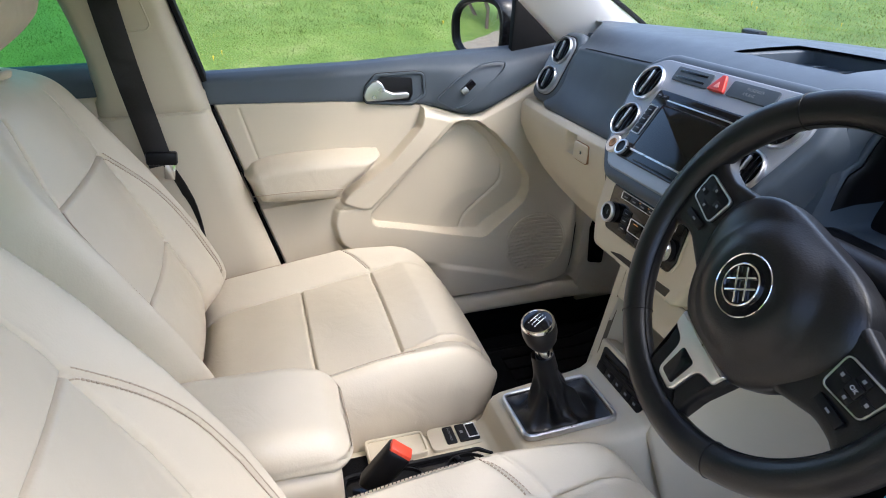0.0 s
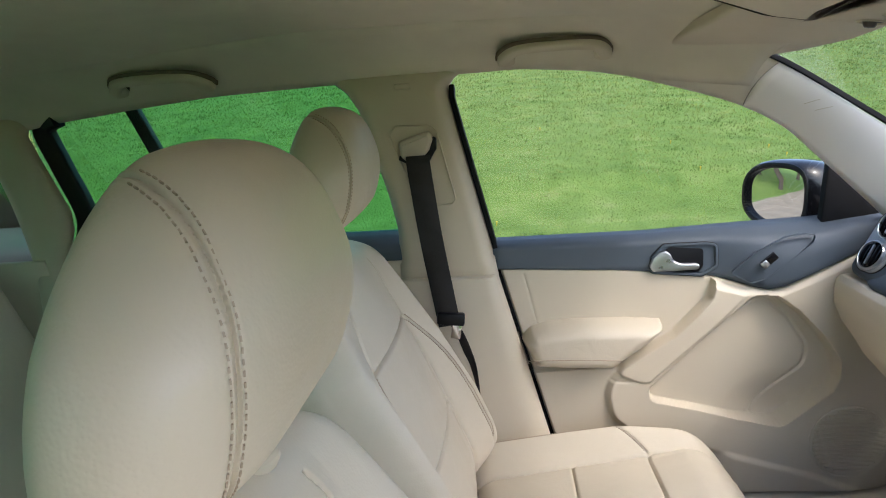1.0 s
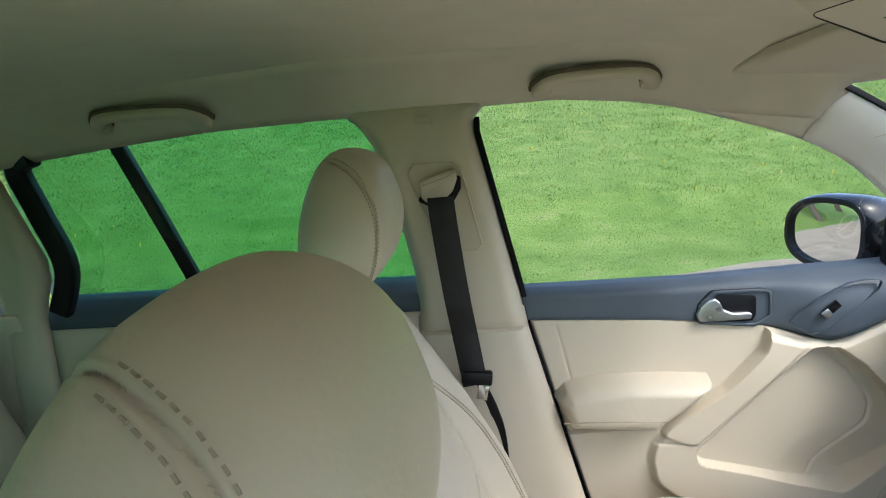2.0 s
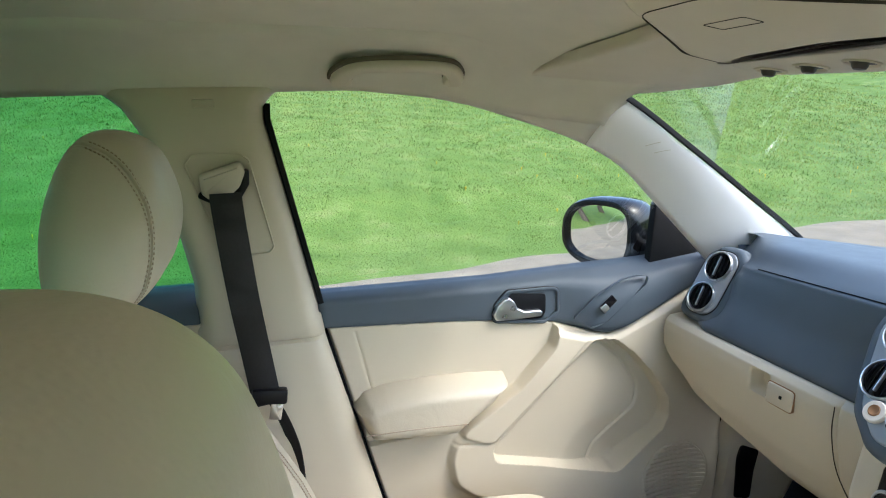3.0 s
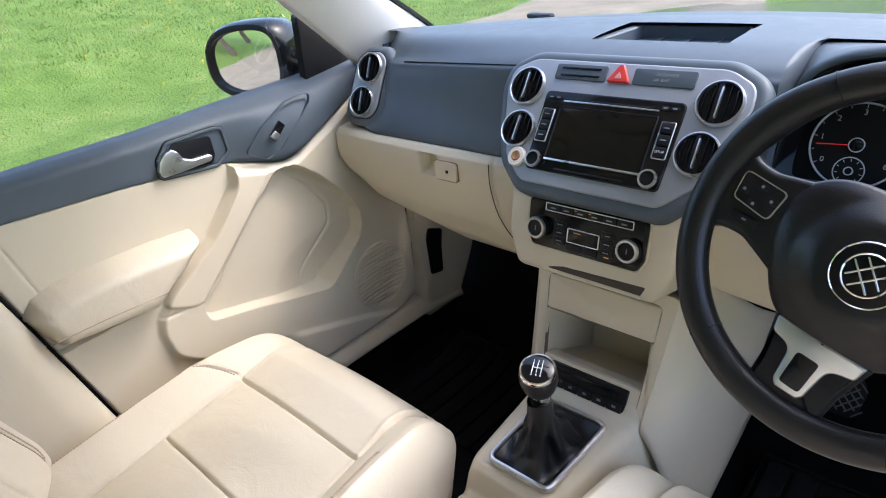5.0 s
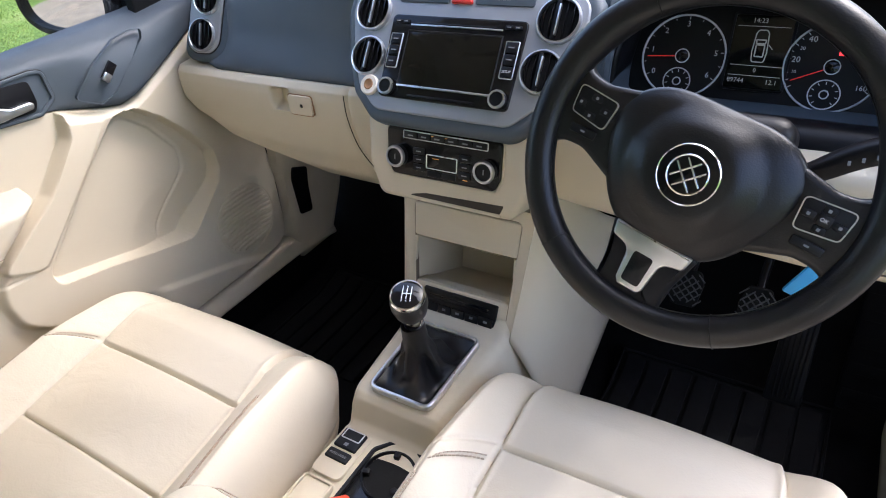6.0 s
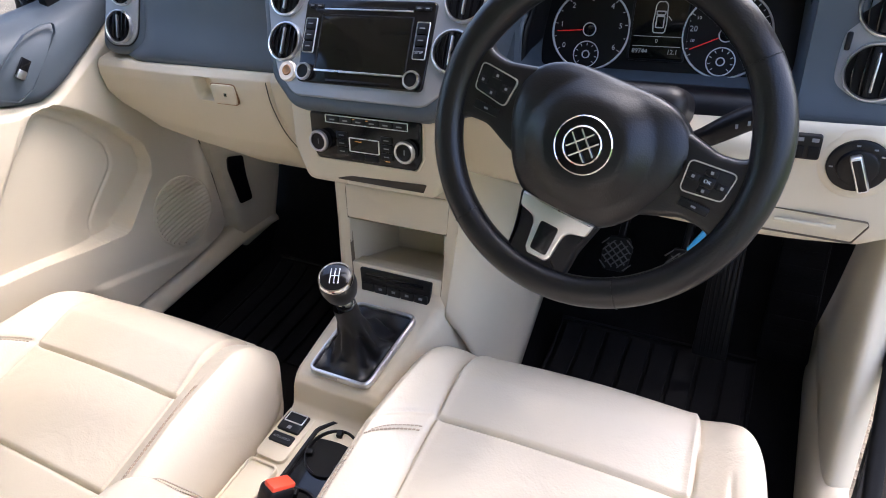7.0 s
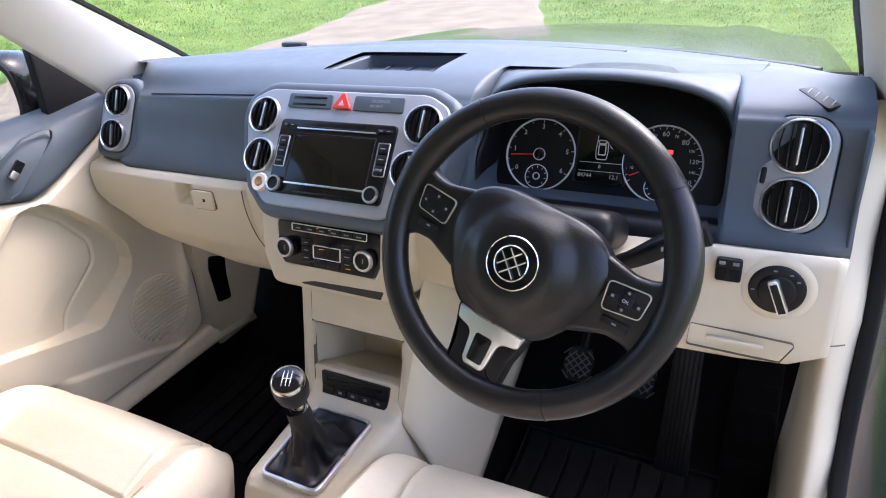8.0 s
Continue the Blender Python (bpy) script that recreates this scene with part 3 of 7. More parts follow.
# embossed bars on the passenger pillar
for k in range(2):
    q = AP[17 + k, 7:11] + np.array([0.0035, -0.0035, 0.001])
    sweep("airbag_mark", q, circle(0.0006, 6), CREAM, bpy.data.objects["a_pillar_trim"])


def front_gap(z):
    return lerp(z, [0.40, 1.035, 1.108, 1.44, 1.462, 1.477, 1.487, 1.497, 1.51, 1.53], [0.186, 0.016, 0.004, -0.070, -0.069, -0.060, -0.045, -0.020, 0.03, 0.06])


def b_rear(z):
    return lerp(z, [0.40, 0.8, 1.06, 1.155, 1.234, 1.423, 1.46, 1.50], [-0.30, -0.25, -0.215, -0.213, -0.226, -0.272, -0.295, -0.34])


def pillar_x(z):
    return lerp(z, [0.4, 0.55, 0.9, 1.045, 1.30, 1.40, 1.45, 1.475, 1.495, 1.512, 1.524, 1.535], [-0.655, -0.655, -0.680, -0.690, -0.654, -0.642, -0.643, -0.650, -0.661, -0.672, -0.68, -0.69])


bz = np.concatenate([np.linspace(0.36, 1.036, 30), [1.040, 1.0405, 1.044], np.linspace(1.06, 1.535, 44)])
BP = np.zeros((len(bz), 22, 3))
for i, z_ in enumerate(bz):
    a, b = b_rear(z_), front_gap(z_) - 0.003
    s_ = np.linspace(0, 1, 22)
    BP[i, :, 1] = a + (b - a) * s_
    groove = -0.004 if 1.039 < z_ < 1.042 else 0
    roll = (-0.045 * (1 if z_ < 1.46 else max(0.15, 1 - (z_ - 1.46) / 0.05)) if z_ > 1.08 else -0.022) * (np.clip(np.abs(2 * s_ - 1) - 0.72, 0, 1) / 0.28) ** 2
    BP[i, :, 0] = pillar_x(z_) + roll + groove + (0.006 if z_ < 1.04 else 0)
    BP[i, :, 2] = z_
pillar_sheet("b_pillar_trim", BP, 1, "cream plastic door pillar trim with the belt slot")
pillar_sheet("b_pillar_trim", BP, -1, "cream plastic door pillar trim beside the driver's seat")

# rear pillar, quarter panel and tailgate that close the cabin
CP = np.zeros((24, 12, 3))
for i, z_ in enumerate(np.linspace(0.45, 1.46, 24)):
    a = lerp(z_, [0.4, 1.12, 1.30, 1.42, 1.47], [-1.14, -1.10, -1.115, -1.14, -1.20])
    b = lerp(z_, [0.4, 1.12, 1.22, 1.36, 1.42, 1.46], [-1.02, -1.010, -0.965, -1.005, -1.02, -1.00])
    s_ = np.linspace(0, 1, 12)
    CP[i, :, 0] = lerp(z_, [0.4, 1.1, 1.46], [-0.68, -0.675, -0.62]) - 0.03 * (np.abs(2 * s_ - 1)) ** 4
    CP[i, :, 1], CP[i, :, 2] = a + (b - a) * s_, z_
pillar_sheet("c_pillar_trim", CP, 1, "cream plastic rear pillar trim")
pillar_sheet("c_pillar_trim", CP, -1, "cream plastic rear pillar trim behind the driver")
for s in (1, -1):
    QP = np.zeros((12, 10, 3))
    for i, z_ in enumerate(np.linspace(0.35, 1.125, 12)):
        QP[i, :, 0], QP[i, :, 1], QP[i, :, 2] = -0.69 + 0.03 * (z_ > 1.1), np.linspace(-1.76, -1.05, 10), z_
    pillar_sheet("quarter_trim", QP, s, "cream plastic side lining of the boot")
    DP = np.zeros((10, 6, 3))
    for i, z_ in enumerate(np.linspace(1.10, 1.45, 10)):
        DP[i, :, 0], DP[i, :, 1], DP[i, :, 2] = lerp(z_, [1.1, 1.45], [-0.68, -0.60]), np.linspace(-1.76, -1.60, 6), z_
    pillar_sheet("d_pillar_trim", DP, s, "cream plastic tailgate pillar trim")
TG = np.zeros((12, 8, 3))
for i, x_ in enumerate(np.linspace(-0.70, 0.70, 12)):
    for j, z_ in enumerate(np.linspace(0.33, 1.12, 8)):
        TG[i, j] = (x_, -1.76, z_)
tagged(sheet("wall_rear", TG, CREAM, thick=0.03), "cream lined tailgate below the rear window", "tailgate", kind="structure")


def glass_sheet(name, P, material, label):
    ob = tagged(sheet(name, P, material), label, "window", kind="structure")
    ob.visible_shadow = False
    return ob


# windscreen, side glass
WS = np.zeros((16, 10, 3))
for i, s_ in enumerate(np.linspace(-1, 1, 16)):
    for j, t_ in enumerate(np.linspace(0, 1, 10)):
        xe = (0.62 if s_ < 0 else 0.73) * (1 - t_) + (0.54 if s_ < 0 else 0.60) * t_
        WS[i, j] = (s_ * xe, 1.235 * (1 - t_) + 0.60 * t_ - 0.17 * s_ * s_ * (1 - 0.35 * t_), 1.12 * (1 - t_) + 1.53 * t_ - 0.02 * s_ * s_ + 0.02 * math.sin(t_ * math.pi))
glass_sheet("windscreen", WS, GLASS, "clear raked windscreen glass")


def side_glass(name, y0, y1, z0, z1, material, s, label):
    P = np.zeros((6, 6, 3))
    for i, z_ in enumerate(np.linspace(z0, z1, 6)):
        P[i, :, 0], P[i, :, 1], P[i, :, 2] = s * lerp(z_, [1.08, 1.50], [-0.785, -0.672]), np.linspace(y0, y1, 6), z_
    return glass_sheet(name, P, material, label)


side_glass("window_1", -0.10, 0.86, 1.08, 1.50, GLASS, 1, "clear front passenger door glass")
side_glass("window_2", -1.04, -0.20, 1.10, 1.49, TINTED, 1, "green tinted privacy glass of the rear door")
side_glass("window_3", -1.62, -1.08, 1.10, 1.46, TINTED, 1, "green tinted rear quarter glass")
side_glass("window_4", -1.04, -0.20, 1.10, 1.49, TINTED, -1, "green tinted privacy glass of the rear door")
side_glass("window_5", -1.62, -1.08, 1.10, 1.46, TINTED, -1, "green tinted rear quarter glass")
P_ = np.array([[(x_, -1.78 + (z_ - 1.12) * 0.3, z_) for z_ in np.linspace(1.10, 1.46, 5)] for x_ in np.linspace(-0.62, 0.62, 6)])
glass_sheet("window_6", P_, TINTED, "tinted tailgate window")

# black rubber and bars round the openings
zs_ = np.linspace(1.10, 1.462, 16)
seal = np.array([(pillar_x(z) - 0.060, front_gap(z) + 0.001, z) for z in zs_])
tagged(sweep("window_seal", seal, rect(0.011, 0.05, 0.003), RUBBER, up=(1, 0, 0)), "black rubber window channel", "seal", kind="structure")
zs_ = np.linspace(0.42, 1.032, 16)
seal = np.array([(-0.735, front_gap(z) + 0.0005, z) for z in zs_])
tagged(sweep("door_seal", seal, rect(0.005, 0.03, 0.002), RUBBER, up=(1, 0, 0)), "black rubber seal in the door gap", "seal", kind="structure")
bar = np.array([(-0.70, -0.795, 1.47), (-0.74, -0.745, 1.30), (-0.765, -0.685, 1.12)])
tagged(sweep("quarter_light_bar", smooth_path(bar, 5), rect(0.030, 0.02, 0.004), BLACKP, up=(1, 0, 0)), "black bar between the rear door panes", "window bar", kind="structure")
bar = np.array([(-0.655, -0.945, 1.455), (-0.672, -0.99, 1.43), (-0.69, -0.975, 1.34), (-0.70, -0.945, 1.22), (-0.715, -0.985, 1.12)])
tagged(sweep("door_frame_bar", smooth_path(bar, 6), rect(0.045, 0.03, 0.008), BLACKP, up=(1, 0, 0)), "black rear door frame edge", "door frame", kind="structure")


# ---- outer body ----
def outer_side(s):
    """Painted flank below the windows."""
    ys, zs = np.linspace(-1.78, 0.95, 30), np.linspace(0.28, 1.10, 10)
    if s > 0:
        runs = [(-1.78, 0.98)]
    else:
        runs = [(-1.78, -0.02)]
    for a, b in runs:
        P = np.array([[(s * -(0.86 - 0.07 * ((z - 0.62) / 0.45) ** 2), y, z) for z in zs] for y in np.linspace(a, b, 24)])
        if s < 0:
            P = P[::-1]
        tagged(sheet("body_side", P, PAINT, thick=0.004), "dark painted steel flank of the car", "car body", kind="structure")


outer_side(1)
outer_side(-1)
BN = np.zeros((24, 16, 3))
for i, s_ in enumerate(np.linspace(-1, 1, 24)):
    for j, t_ in enumerate(np.linspace(0, 1, 16)):
        BN[i, j] = (0.74 * s_ * (1 - 0.08 * t_), 1.22 - 0.10 * s_ * s_ * (1 - t_) + 0.98 * t_, 1.129 - 0.05 * s_ * s_ - 0.045 * t_ - 0.047 * t_ * t_ + 0.012 * (abs(abs(s_) - 0.72) < 0.07))
tagged(sheet("bonnet", BN, PAINT, thick=0.01), "dark glossy painted bonnet ahead of the windscreen", "bonnet", kind="structure")
NP = np.array([[(0.665 * s_, 2.19 + 0.03 * math.sin(3 * t_) - 0.12 * s_ * s_, 0.28 + 0.695 * t_ - 0.04 * s_ * s_ * t_) for t_ in np.linspace(0, 1, 8)] for s_ in np.linspace(-1, 1, 14)])
tagged(sheet("nose_panel", NP, PAINT, thick=0.02), "dark painted front panel of the car", "car body", kind="structure")
for s in (-1, 1):
    WP = np.array([[(s * (0.80 + 0.05 * math.sin(t_ * 3)), y_, 0.62 + 0.42 * t_ - 0.12 * (y_ > 1.8) * t_) for t_ in np.linspace(0, 1, 6)] for y_ in np.linspace(0.98, 2.15, 12)])
    tagged(sheet("front_wing", WP if s < 0 else WP[::-1], PAINT, thick=0.01), "dark painted front wing", "car body", kind="structure")
for wx in (-0.76, 0.76):
    for wy in (-1.15, 1.45):
        w = thing("road_wheel", "black tyre on an alloy wheel", "wheel", (wx, wy, 0.335), "wheels of the car")
        Mw = pose(wx, wy, 0.335, 0, 90)
        lathe("tyre", [(0.20, -0.10), (0.30, -0.11), (0.332, -0.09), (0.338, 0), (0.332, 0.09), (0.30, 0.11), (0.20, 0.10)], RUBBER, w, Mw, 40)
        lathe("rim", [(0.0, 0.05), (0.06, 0.055), (0.08, 0.03), (0.18, 0.05), (0.205, 0.09), (0.205, -0.09), (0.0, -0.05)], ALU, w, Mw, 40)


# ---- passenger door ----
POCKET = [(0.625, 0.962), (0.672, 0.925), (0.72, 0.872), (0.765, 0.805), (0.765, 0.765), (0.752, 0.735), (0.645, 0.650), (0.55, 0.672), (0.459, 0.697), (0.352, 0.721), (0.347, 0.750), (0.497, 0.896), (0.575, 0.965)]
INNER = [(0.60, 0.96), (0.66, 0.905), (0.705, 0.835), (0.70, 0.79), (0.60, 0.70), (0.56, 0.60), (0.35, 0.70), (0.34, 0.75), (0.49, 0.90)]
BULGE = [(0.42, 0.885), (0.300, 0.800), (0.262, 0.775), (0.253, 0.735), (0.262, 0.680), (0.30, 0.648), (0.38, 0.615), (0.52, 0.585), (0.643, 0.548), (0.728, 0.522), (0.83, 0.48), (1.05, 0.44), (1.05, 1.1), (0.55, 1.06), (0.525, 0.985)]
PULL = [(0.490, 1.03), (0.492, 1.000), (0.482, 0.962), (0.405, 0.882), (0.290, 0.808), (0.275, 0.79), (0.330, 0.765), (0.345, 0.765), (0.497, 0.905), (0.575, 0.985), (0.56, 1.03)]
POCKET, INNER, BULGE, PULL = (rounded(p_, r_, 4) for p_, r_ in ((POCKET, 0.03), (INNER, 0.04), (BULGE, 0.05), (PULL, 0.03)))
DX = -0.737
FRONT_Z, FRONT_Y = [0.486, 0.489, 0.496, 0.506, 0.52, 0.56, 0.66, 0.75, 1.1], [0.835, 0.862, 0.882, 0.893, 0.901, 0.908, 0.915, 0.914, 0.93]


def band_low(y):
    return lerp(y, [0, 0.14, 0.286, 0.42, 0.486, 0.54, 0.58, 0.61, 0.64, 0.712, 0.809, 0.88, 0.96], [1.041, 1.034, 1.026, 1.013, 1.004, 0.990, 0.980, 0.974, 0.980, 1.012, 1.058, 1.085, 1.10])


def door_depth(y, z):
    """How far the door lining stands into the cabin."""
    d = 0.012 + 0.014 * step(z - 0.794 - 0.04 * (y - 0.09), 0.004)
    d = d + 0.027 * step(0.50 - y, 0.09) * step(z - 0.68, 0.05)
    bulge = step(distance(y, z, BULGE), 0.016)
    lower = 0.042 + 0.004 * step(z - 0.66, 0.2)
    d = d + (lower - d) * bulge
    pull = step(distance(y, z, PULL), 0.008)
    d = np.maximum(d, d + (0.047 - 0.005 * np.clip((z - 0.93) / 0.08, 0, 1) - d) * pull)
    hole = step(distance(y, z, POCKET), 0.006)
    deep = 0.016 - 0.010 * step(0.55 - y, 0.20)
    deep = deep - 0.026 * np.clip(1 - np.hypot((y - 0.660) / 1.3, z - 0.670) / 0.11, 0, 1) ** 1.3
    d = d + (deep - d) * hole
    d = d - 0.004 * np.exp(-((distance(y, z, INNER)) / 0.0035) ** 2) * hole
    seam = line_gap(y, z, [(0.345, 0.765), (0.262, 0.772)])
    d = d - 0.0025 * np.exp(-(seam / 0.003) ** 2)
    d = d - 0.002 * np.exp(-(line_gap(y, z, [(0.070, 1.03), (0.092, 0.93), (0.108, 0.86)]) / 0.0024) ** 2)
    d = d - 0.004 * step(np.hypot(y - 0.793, z - 0.609) - 0.086, 0.006)
    return d


def puff(name, outline, x0, tall, r, material, parent, label=""):
    """A padded form over an outline (y, z) on the door: full in the middle, rolled over at its edge."""
    q = np.array(outline)
    Y, Z = np.meshgrid(np.arange(q[:, 0].min() - 0.004, q[:, 0].max() + 0.006, 0.004), np.arange(q[:, 1].min() - 0.004, q[:, 1].max() + 0.006, 0.0035), indexing="ij")
    d = distance(Y, Z, outline)
    s = np.clip(-d / r, 0, 1)
    h = tall * np.sqrt(np.maximum(1 - (1 - s) ** 2.4, 0))
    return sheet(name, np.stack([x0 + h, Y, Z], -1), material, parent, label, sharp=70)


passenger_door = thing("passenger_door", "cream and slate door lining with pull handle, armrest and pocket", "car door", (-0.74, 0.45, 0.45))
nz, ny = 250, 350
zz = np.linspace(0.487, 1.07, nz)
DPN = np.zeros((nz, ny, 3))
for i, z_ in enumerate(zz):
    f_ = lerp(z_, FRONT_Z, FRONT_Y)
    DPN[i, :, 1], DPN[i, :, 2] = np.linspace(front_gap(z_) + 0.0025, f_, ny), z_
dd = door_depth(DPN[..., 1], DPN[..., 2])
under = band_low(DPN[..., 1]) - DPN[..., 2]
dd = np.where(DPN[..., 1] > 0.42, np.minimum(dd, 0.031 + np.clip(under, 0, 1) * 0.7), dd)
dd = np.minimum(dd, -0.014 + 0.07 * np.clip((under + 0.009) / 0.014, 0, 1))
edge_ = np.minimum(np.linspace(0, 1, ny), 1 - np.linspace(0, 1, ny))[None, :] * 0.85
dd = dd - 0.008 * np.clip(1 - edge_ / 0.006, 0, 1) ** 2
DPN[..., 0] = DX + dd
sheet("door_card", DPN, CREAM, passenger_door, "cream moulded door lining", thick=-0.006)
# outer shell of the door
P = np.array([[(-0.80 - 0.02 * math.sin(k), y_, z_) for k, z_ in enumerate(np.linspace(0.42, 1.10, 6))] for y_ in np.linspace(0.02, 0.95, 6)])
sheet("door_shell", P, PAINT, passenger_door, "dark painted door shell", thick=0.004)
# dark gap round the door's lower front corner
gz_ = np.concatenate([np.linspace(0.98, 0.53, 30), np.linspace(0.52, 0.487, 12)])
gap_ = np.array([(DX + 0.030, float(lerp(z_, FRONT_Z, FRONT_Y)) + 0.003, z_) for z_ in gz_])
gap_ = np.concatenate([gap_, [(DX + 0.030, y_, 0.4845) for y_ in np.linspace(0.80, 0.30, 12)]])
sweep("edge_gap", gap_, rect(0.0022, 0.014, 0.0008), RUBBER, passenger_door, "dark rubber edge", up=(1, 0, 0))
# padded armrest
ARM = [(0.056, 0.880), (0.080, 0.906), (0.12, 0.918), (0.20, 0.922), (0.30, 0.920), (0.376, 0.914), (0.384, 0.896), (0.340, 0.855), (0.298, 0.826), (0.264, 0.800), (0.15, 0.806), (0.088, 0.811), (0.072, 0.84)]
arm = puff("armrest_pad", ARM, -0.755, 0.098, 0.034, LEATHER, passenger_door, "padded cream leather armrest")
sweep("seam", np.array([(-0.6515, 0.062 + 0.215 * s, 0.846 - 0.006 * s + 0.003 * math.sin(3 * s)) for s in np.linspace(0.04, 1, 16)]), circle(0.0011, 6), STITCH, arm)

# slate upper band
ts_ = np.linspace(0.0, 0.95, 60)
prof = np.linspace(0, 1, 16)
UB = np.zeros((60, 16, 3))


for i, y_ in enumerate(ts_):
    zt = lerp(y_, [0, 0.35, 0.53, 0.72, 0.82, 0.95], [1.111, 1.112, 1.120, 1.126, 1.135, 1.15])
    zb = band_low(y_)
    out = lerp(y_, [0, 0.500, 0.53, 0.58, 0.66, 0.8, 0.95], [0.0, 0.0, 0.008, 0.026, 0.033, 0.020, 0.004])
    for j, s_ in enumerate(prof):
        z_ = zt + (zb - zt) * s_
        x_ = -0.722 + out * math.sin(min(s_ * 1.5, 1) * math.pi / 2) - 0.050 * max(0, 1 - s_ / 0.28) ** 2.2 - 0.020 * max(0, (s_ - 0.90) / 0.10) ** 2
        UB[i, j] = (x_, y_, z_)
sheet("upper_band", UB[:, ::-1], SLATE, passenger_door, "soft slate-blue upper door band", thick=0.012)
MB = pose(-0.7208, 0, 0, 90, 0, 90)
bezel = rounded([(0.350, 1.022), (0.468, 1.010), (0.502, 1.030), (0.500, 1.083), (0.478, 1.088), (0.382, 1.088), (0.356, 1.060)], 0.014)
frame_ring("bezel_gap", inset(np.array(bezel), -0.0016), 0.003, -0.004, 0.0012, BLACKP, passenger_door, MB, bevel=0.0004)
frame_ring("handle_bezel", bezel, 0.006, -0.004, 0.004, SLATE, passenger_door, MB)
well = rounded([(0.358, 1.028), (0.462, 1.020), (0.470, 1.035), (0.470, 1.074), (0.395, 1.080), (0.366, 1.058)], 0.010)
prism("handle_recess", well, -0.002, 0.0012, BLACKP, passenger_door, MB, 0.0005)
lever = rounded([(0.351, 1.040), (0.358, 1.027), (0.400, 1.0265), (0.457, 1.028), (0.461, 1.037), (0.454, 1.042), (0.420, 1.0425), (0.404, 1.050), (0.396, 1.066), (0.386, 1.074), (0.372, 1.071), (0.358, 1.058)], [0.006] * 12)
prism("door_lever", lever, 0.001, 0.011, ALU, passenger_door, MB, 0.0035, 5, "satin chrome door lever")
# window switch panel
sw = rounded([(0.520, 1.022), (0.566, 0.996), (0.60, 1.006), (0.690, 1.082), (0.696, 1.100), (0.668, 1.104), (0.632, 1.098), (0.57, 1.064)], 0.008)
MS = pose(-0.6885, 0, 0, 90, 0, 90)
frame_ring("switch_panel_line", sw, 0.0006, -0.010, -0.0018, SLATE, passenger_door, MS)
bx("switch_well", MS, 0.600, 1.049, 0.0005, 0.034, 0.018, 0.004, GLOSSBLK, passenger_door, 0.001, turn=42)
bx("window_switch", MS, 0.590, 1.040, 0.002, 0.016, 0.016, 0.007, ALU, passenger_door, 0.002, "window switch with a bright tip", turn=42)

# loudspeaker ribs
speaker = lathe("speaker_grille", [(0.0, -0.003), (0.081, -0.003), (0.083, -0.0022), (0.086, -0.0022), (0.088, -0.005)], CREAM, passenger_door, pose(-0.6896, 0.793, 0.609, 90, 0, 90), 48, "round cream loudspeaker grille")
for k in range(15):
    o = -0.074 + k * 0.148 / 14
    hl = math.sqrt(max(0.080**2 - o * o, 0))
    n_ = max(4, int(hl * 2 / 0.012))
    pts = np.array([(-0.6888, 0.793 + t, 0.609 + o - 0.007 * (t / 0.08) ** 2 + 0.003) for t in np.linspace(-hl, hl, n_)])
    sweep("rib", pts, [(0.0025, -0.003), (0.0022, 0.0012), (-0.0022, 0.0012), (-0.0025, -0.003)], CREAM, speaker, up=(1, 0, 0))

# black corner of the window and door mirror
sail = [(0.735, 1.250), (0.752, 1.250), (0.880, 1.118), (0.880, 1.108), (0.725, 1.108)]
tagged(prism("mirror_sail", rounded(sail, 0.008), -0.02, 0.0, RUBBER, None, pose(-0.738, 0, 0, 90, 0, 90) @ pose(0, 0, 0), 0.003), "black corner panel behind the door mirror", "trim", kind="structure")
mirror_at = Vector((-0.948, 0.713, 1.147))
door_mirror = thing("door_mirror", "black door mirror housing with an oval glass", "mirror", mirror_at)
MM = Matrix.Translation(mirror_at) @ pose(0, 0, 0, 90, 0, 19) @ Matrix.Diagonal((1.04, 1.32, 1, 1))
oval = []
for k in range(44):
    c_, s_ = math.cos(2 * math.pi * k / 44), math.sin(2 * math.pi * k / 44)
    e_ = 0.80 if c_ < 0 else 0.62
    oval.append((0.104 * math.copysign(abs(c_) ** e_, c_) + 0.006 * s_, 0.062 * math.copysign(abs(s_) ** 0.74, s_) * (1 + 0.08 * c_)))
v_, f_ = [], []
rings_ = [(1.02, 0.010), (1.08, 0.002), (1.11, -0.03), (1.06, -0.075), (0.85, -0.115), (0.45, -0.135), (0.05, -0.14)]
for sc, zz_ in rings_:
    v_ += [(x * sc, y * sc, zz_) for x, y in oval]
n_ = len(oval)
for r in range(len(rings_) - 1):
    f_ += [(r * n_ + i, (r + 1) * n_ + i, (r + 1) * n_ + (i + 1) % n_, r * n_ + (i + 1) % n_) for i in range(n_)]
obj("housing", v_, f_, GLOSSBLK, door_mirror, "gloss black mirror shell", 60, MM)
frame_ring("rim", [(x * 1.03, y * 1.03) for x, y in oval], 0.010, -0.01, 0.011, BLACKP, door_mirror, MM)
prism("mirror_glass", [(x * 0.94, y * 0.94) for x, y in oval], -0.002, 0.0015, MIRROR, door_mirror, MM, 0.0008, label="silvered mirror glass")
sweep("arm", smooth_path([(-0.90, 0.79, 1.115), (-0.82, 0.80, 1.11), (-0.75, 0.80, 1.13)], 5), rect(0.05, 0.055, 0.015), BLACKP, door_mirror)

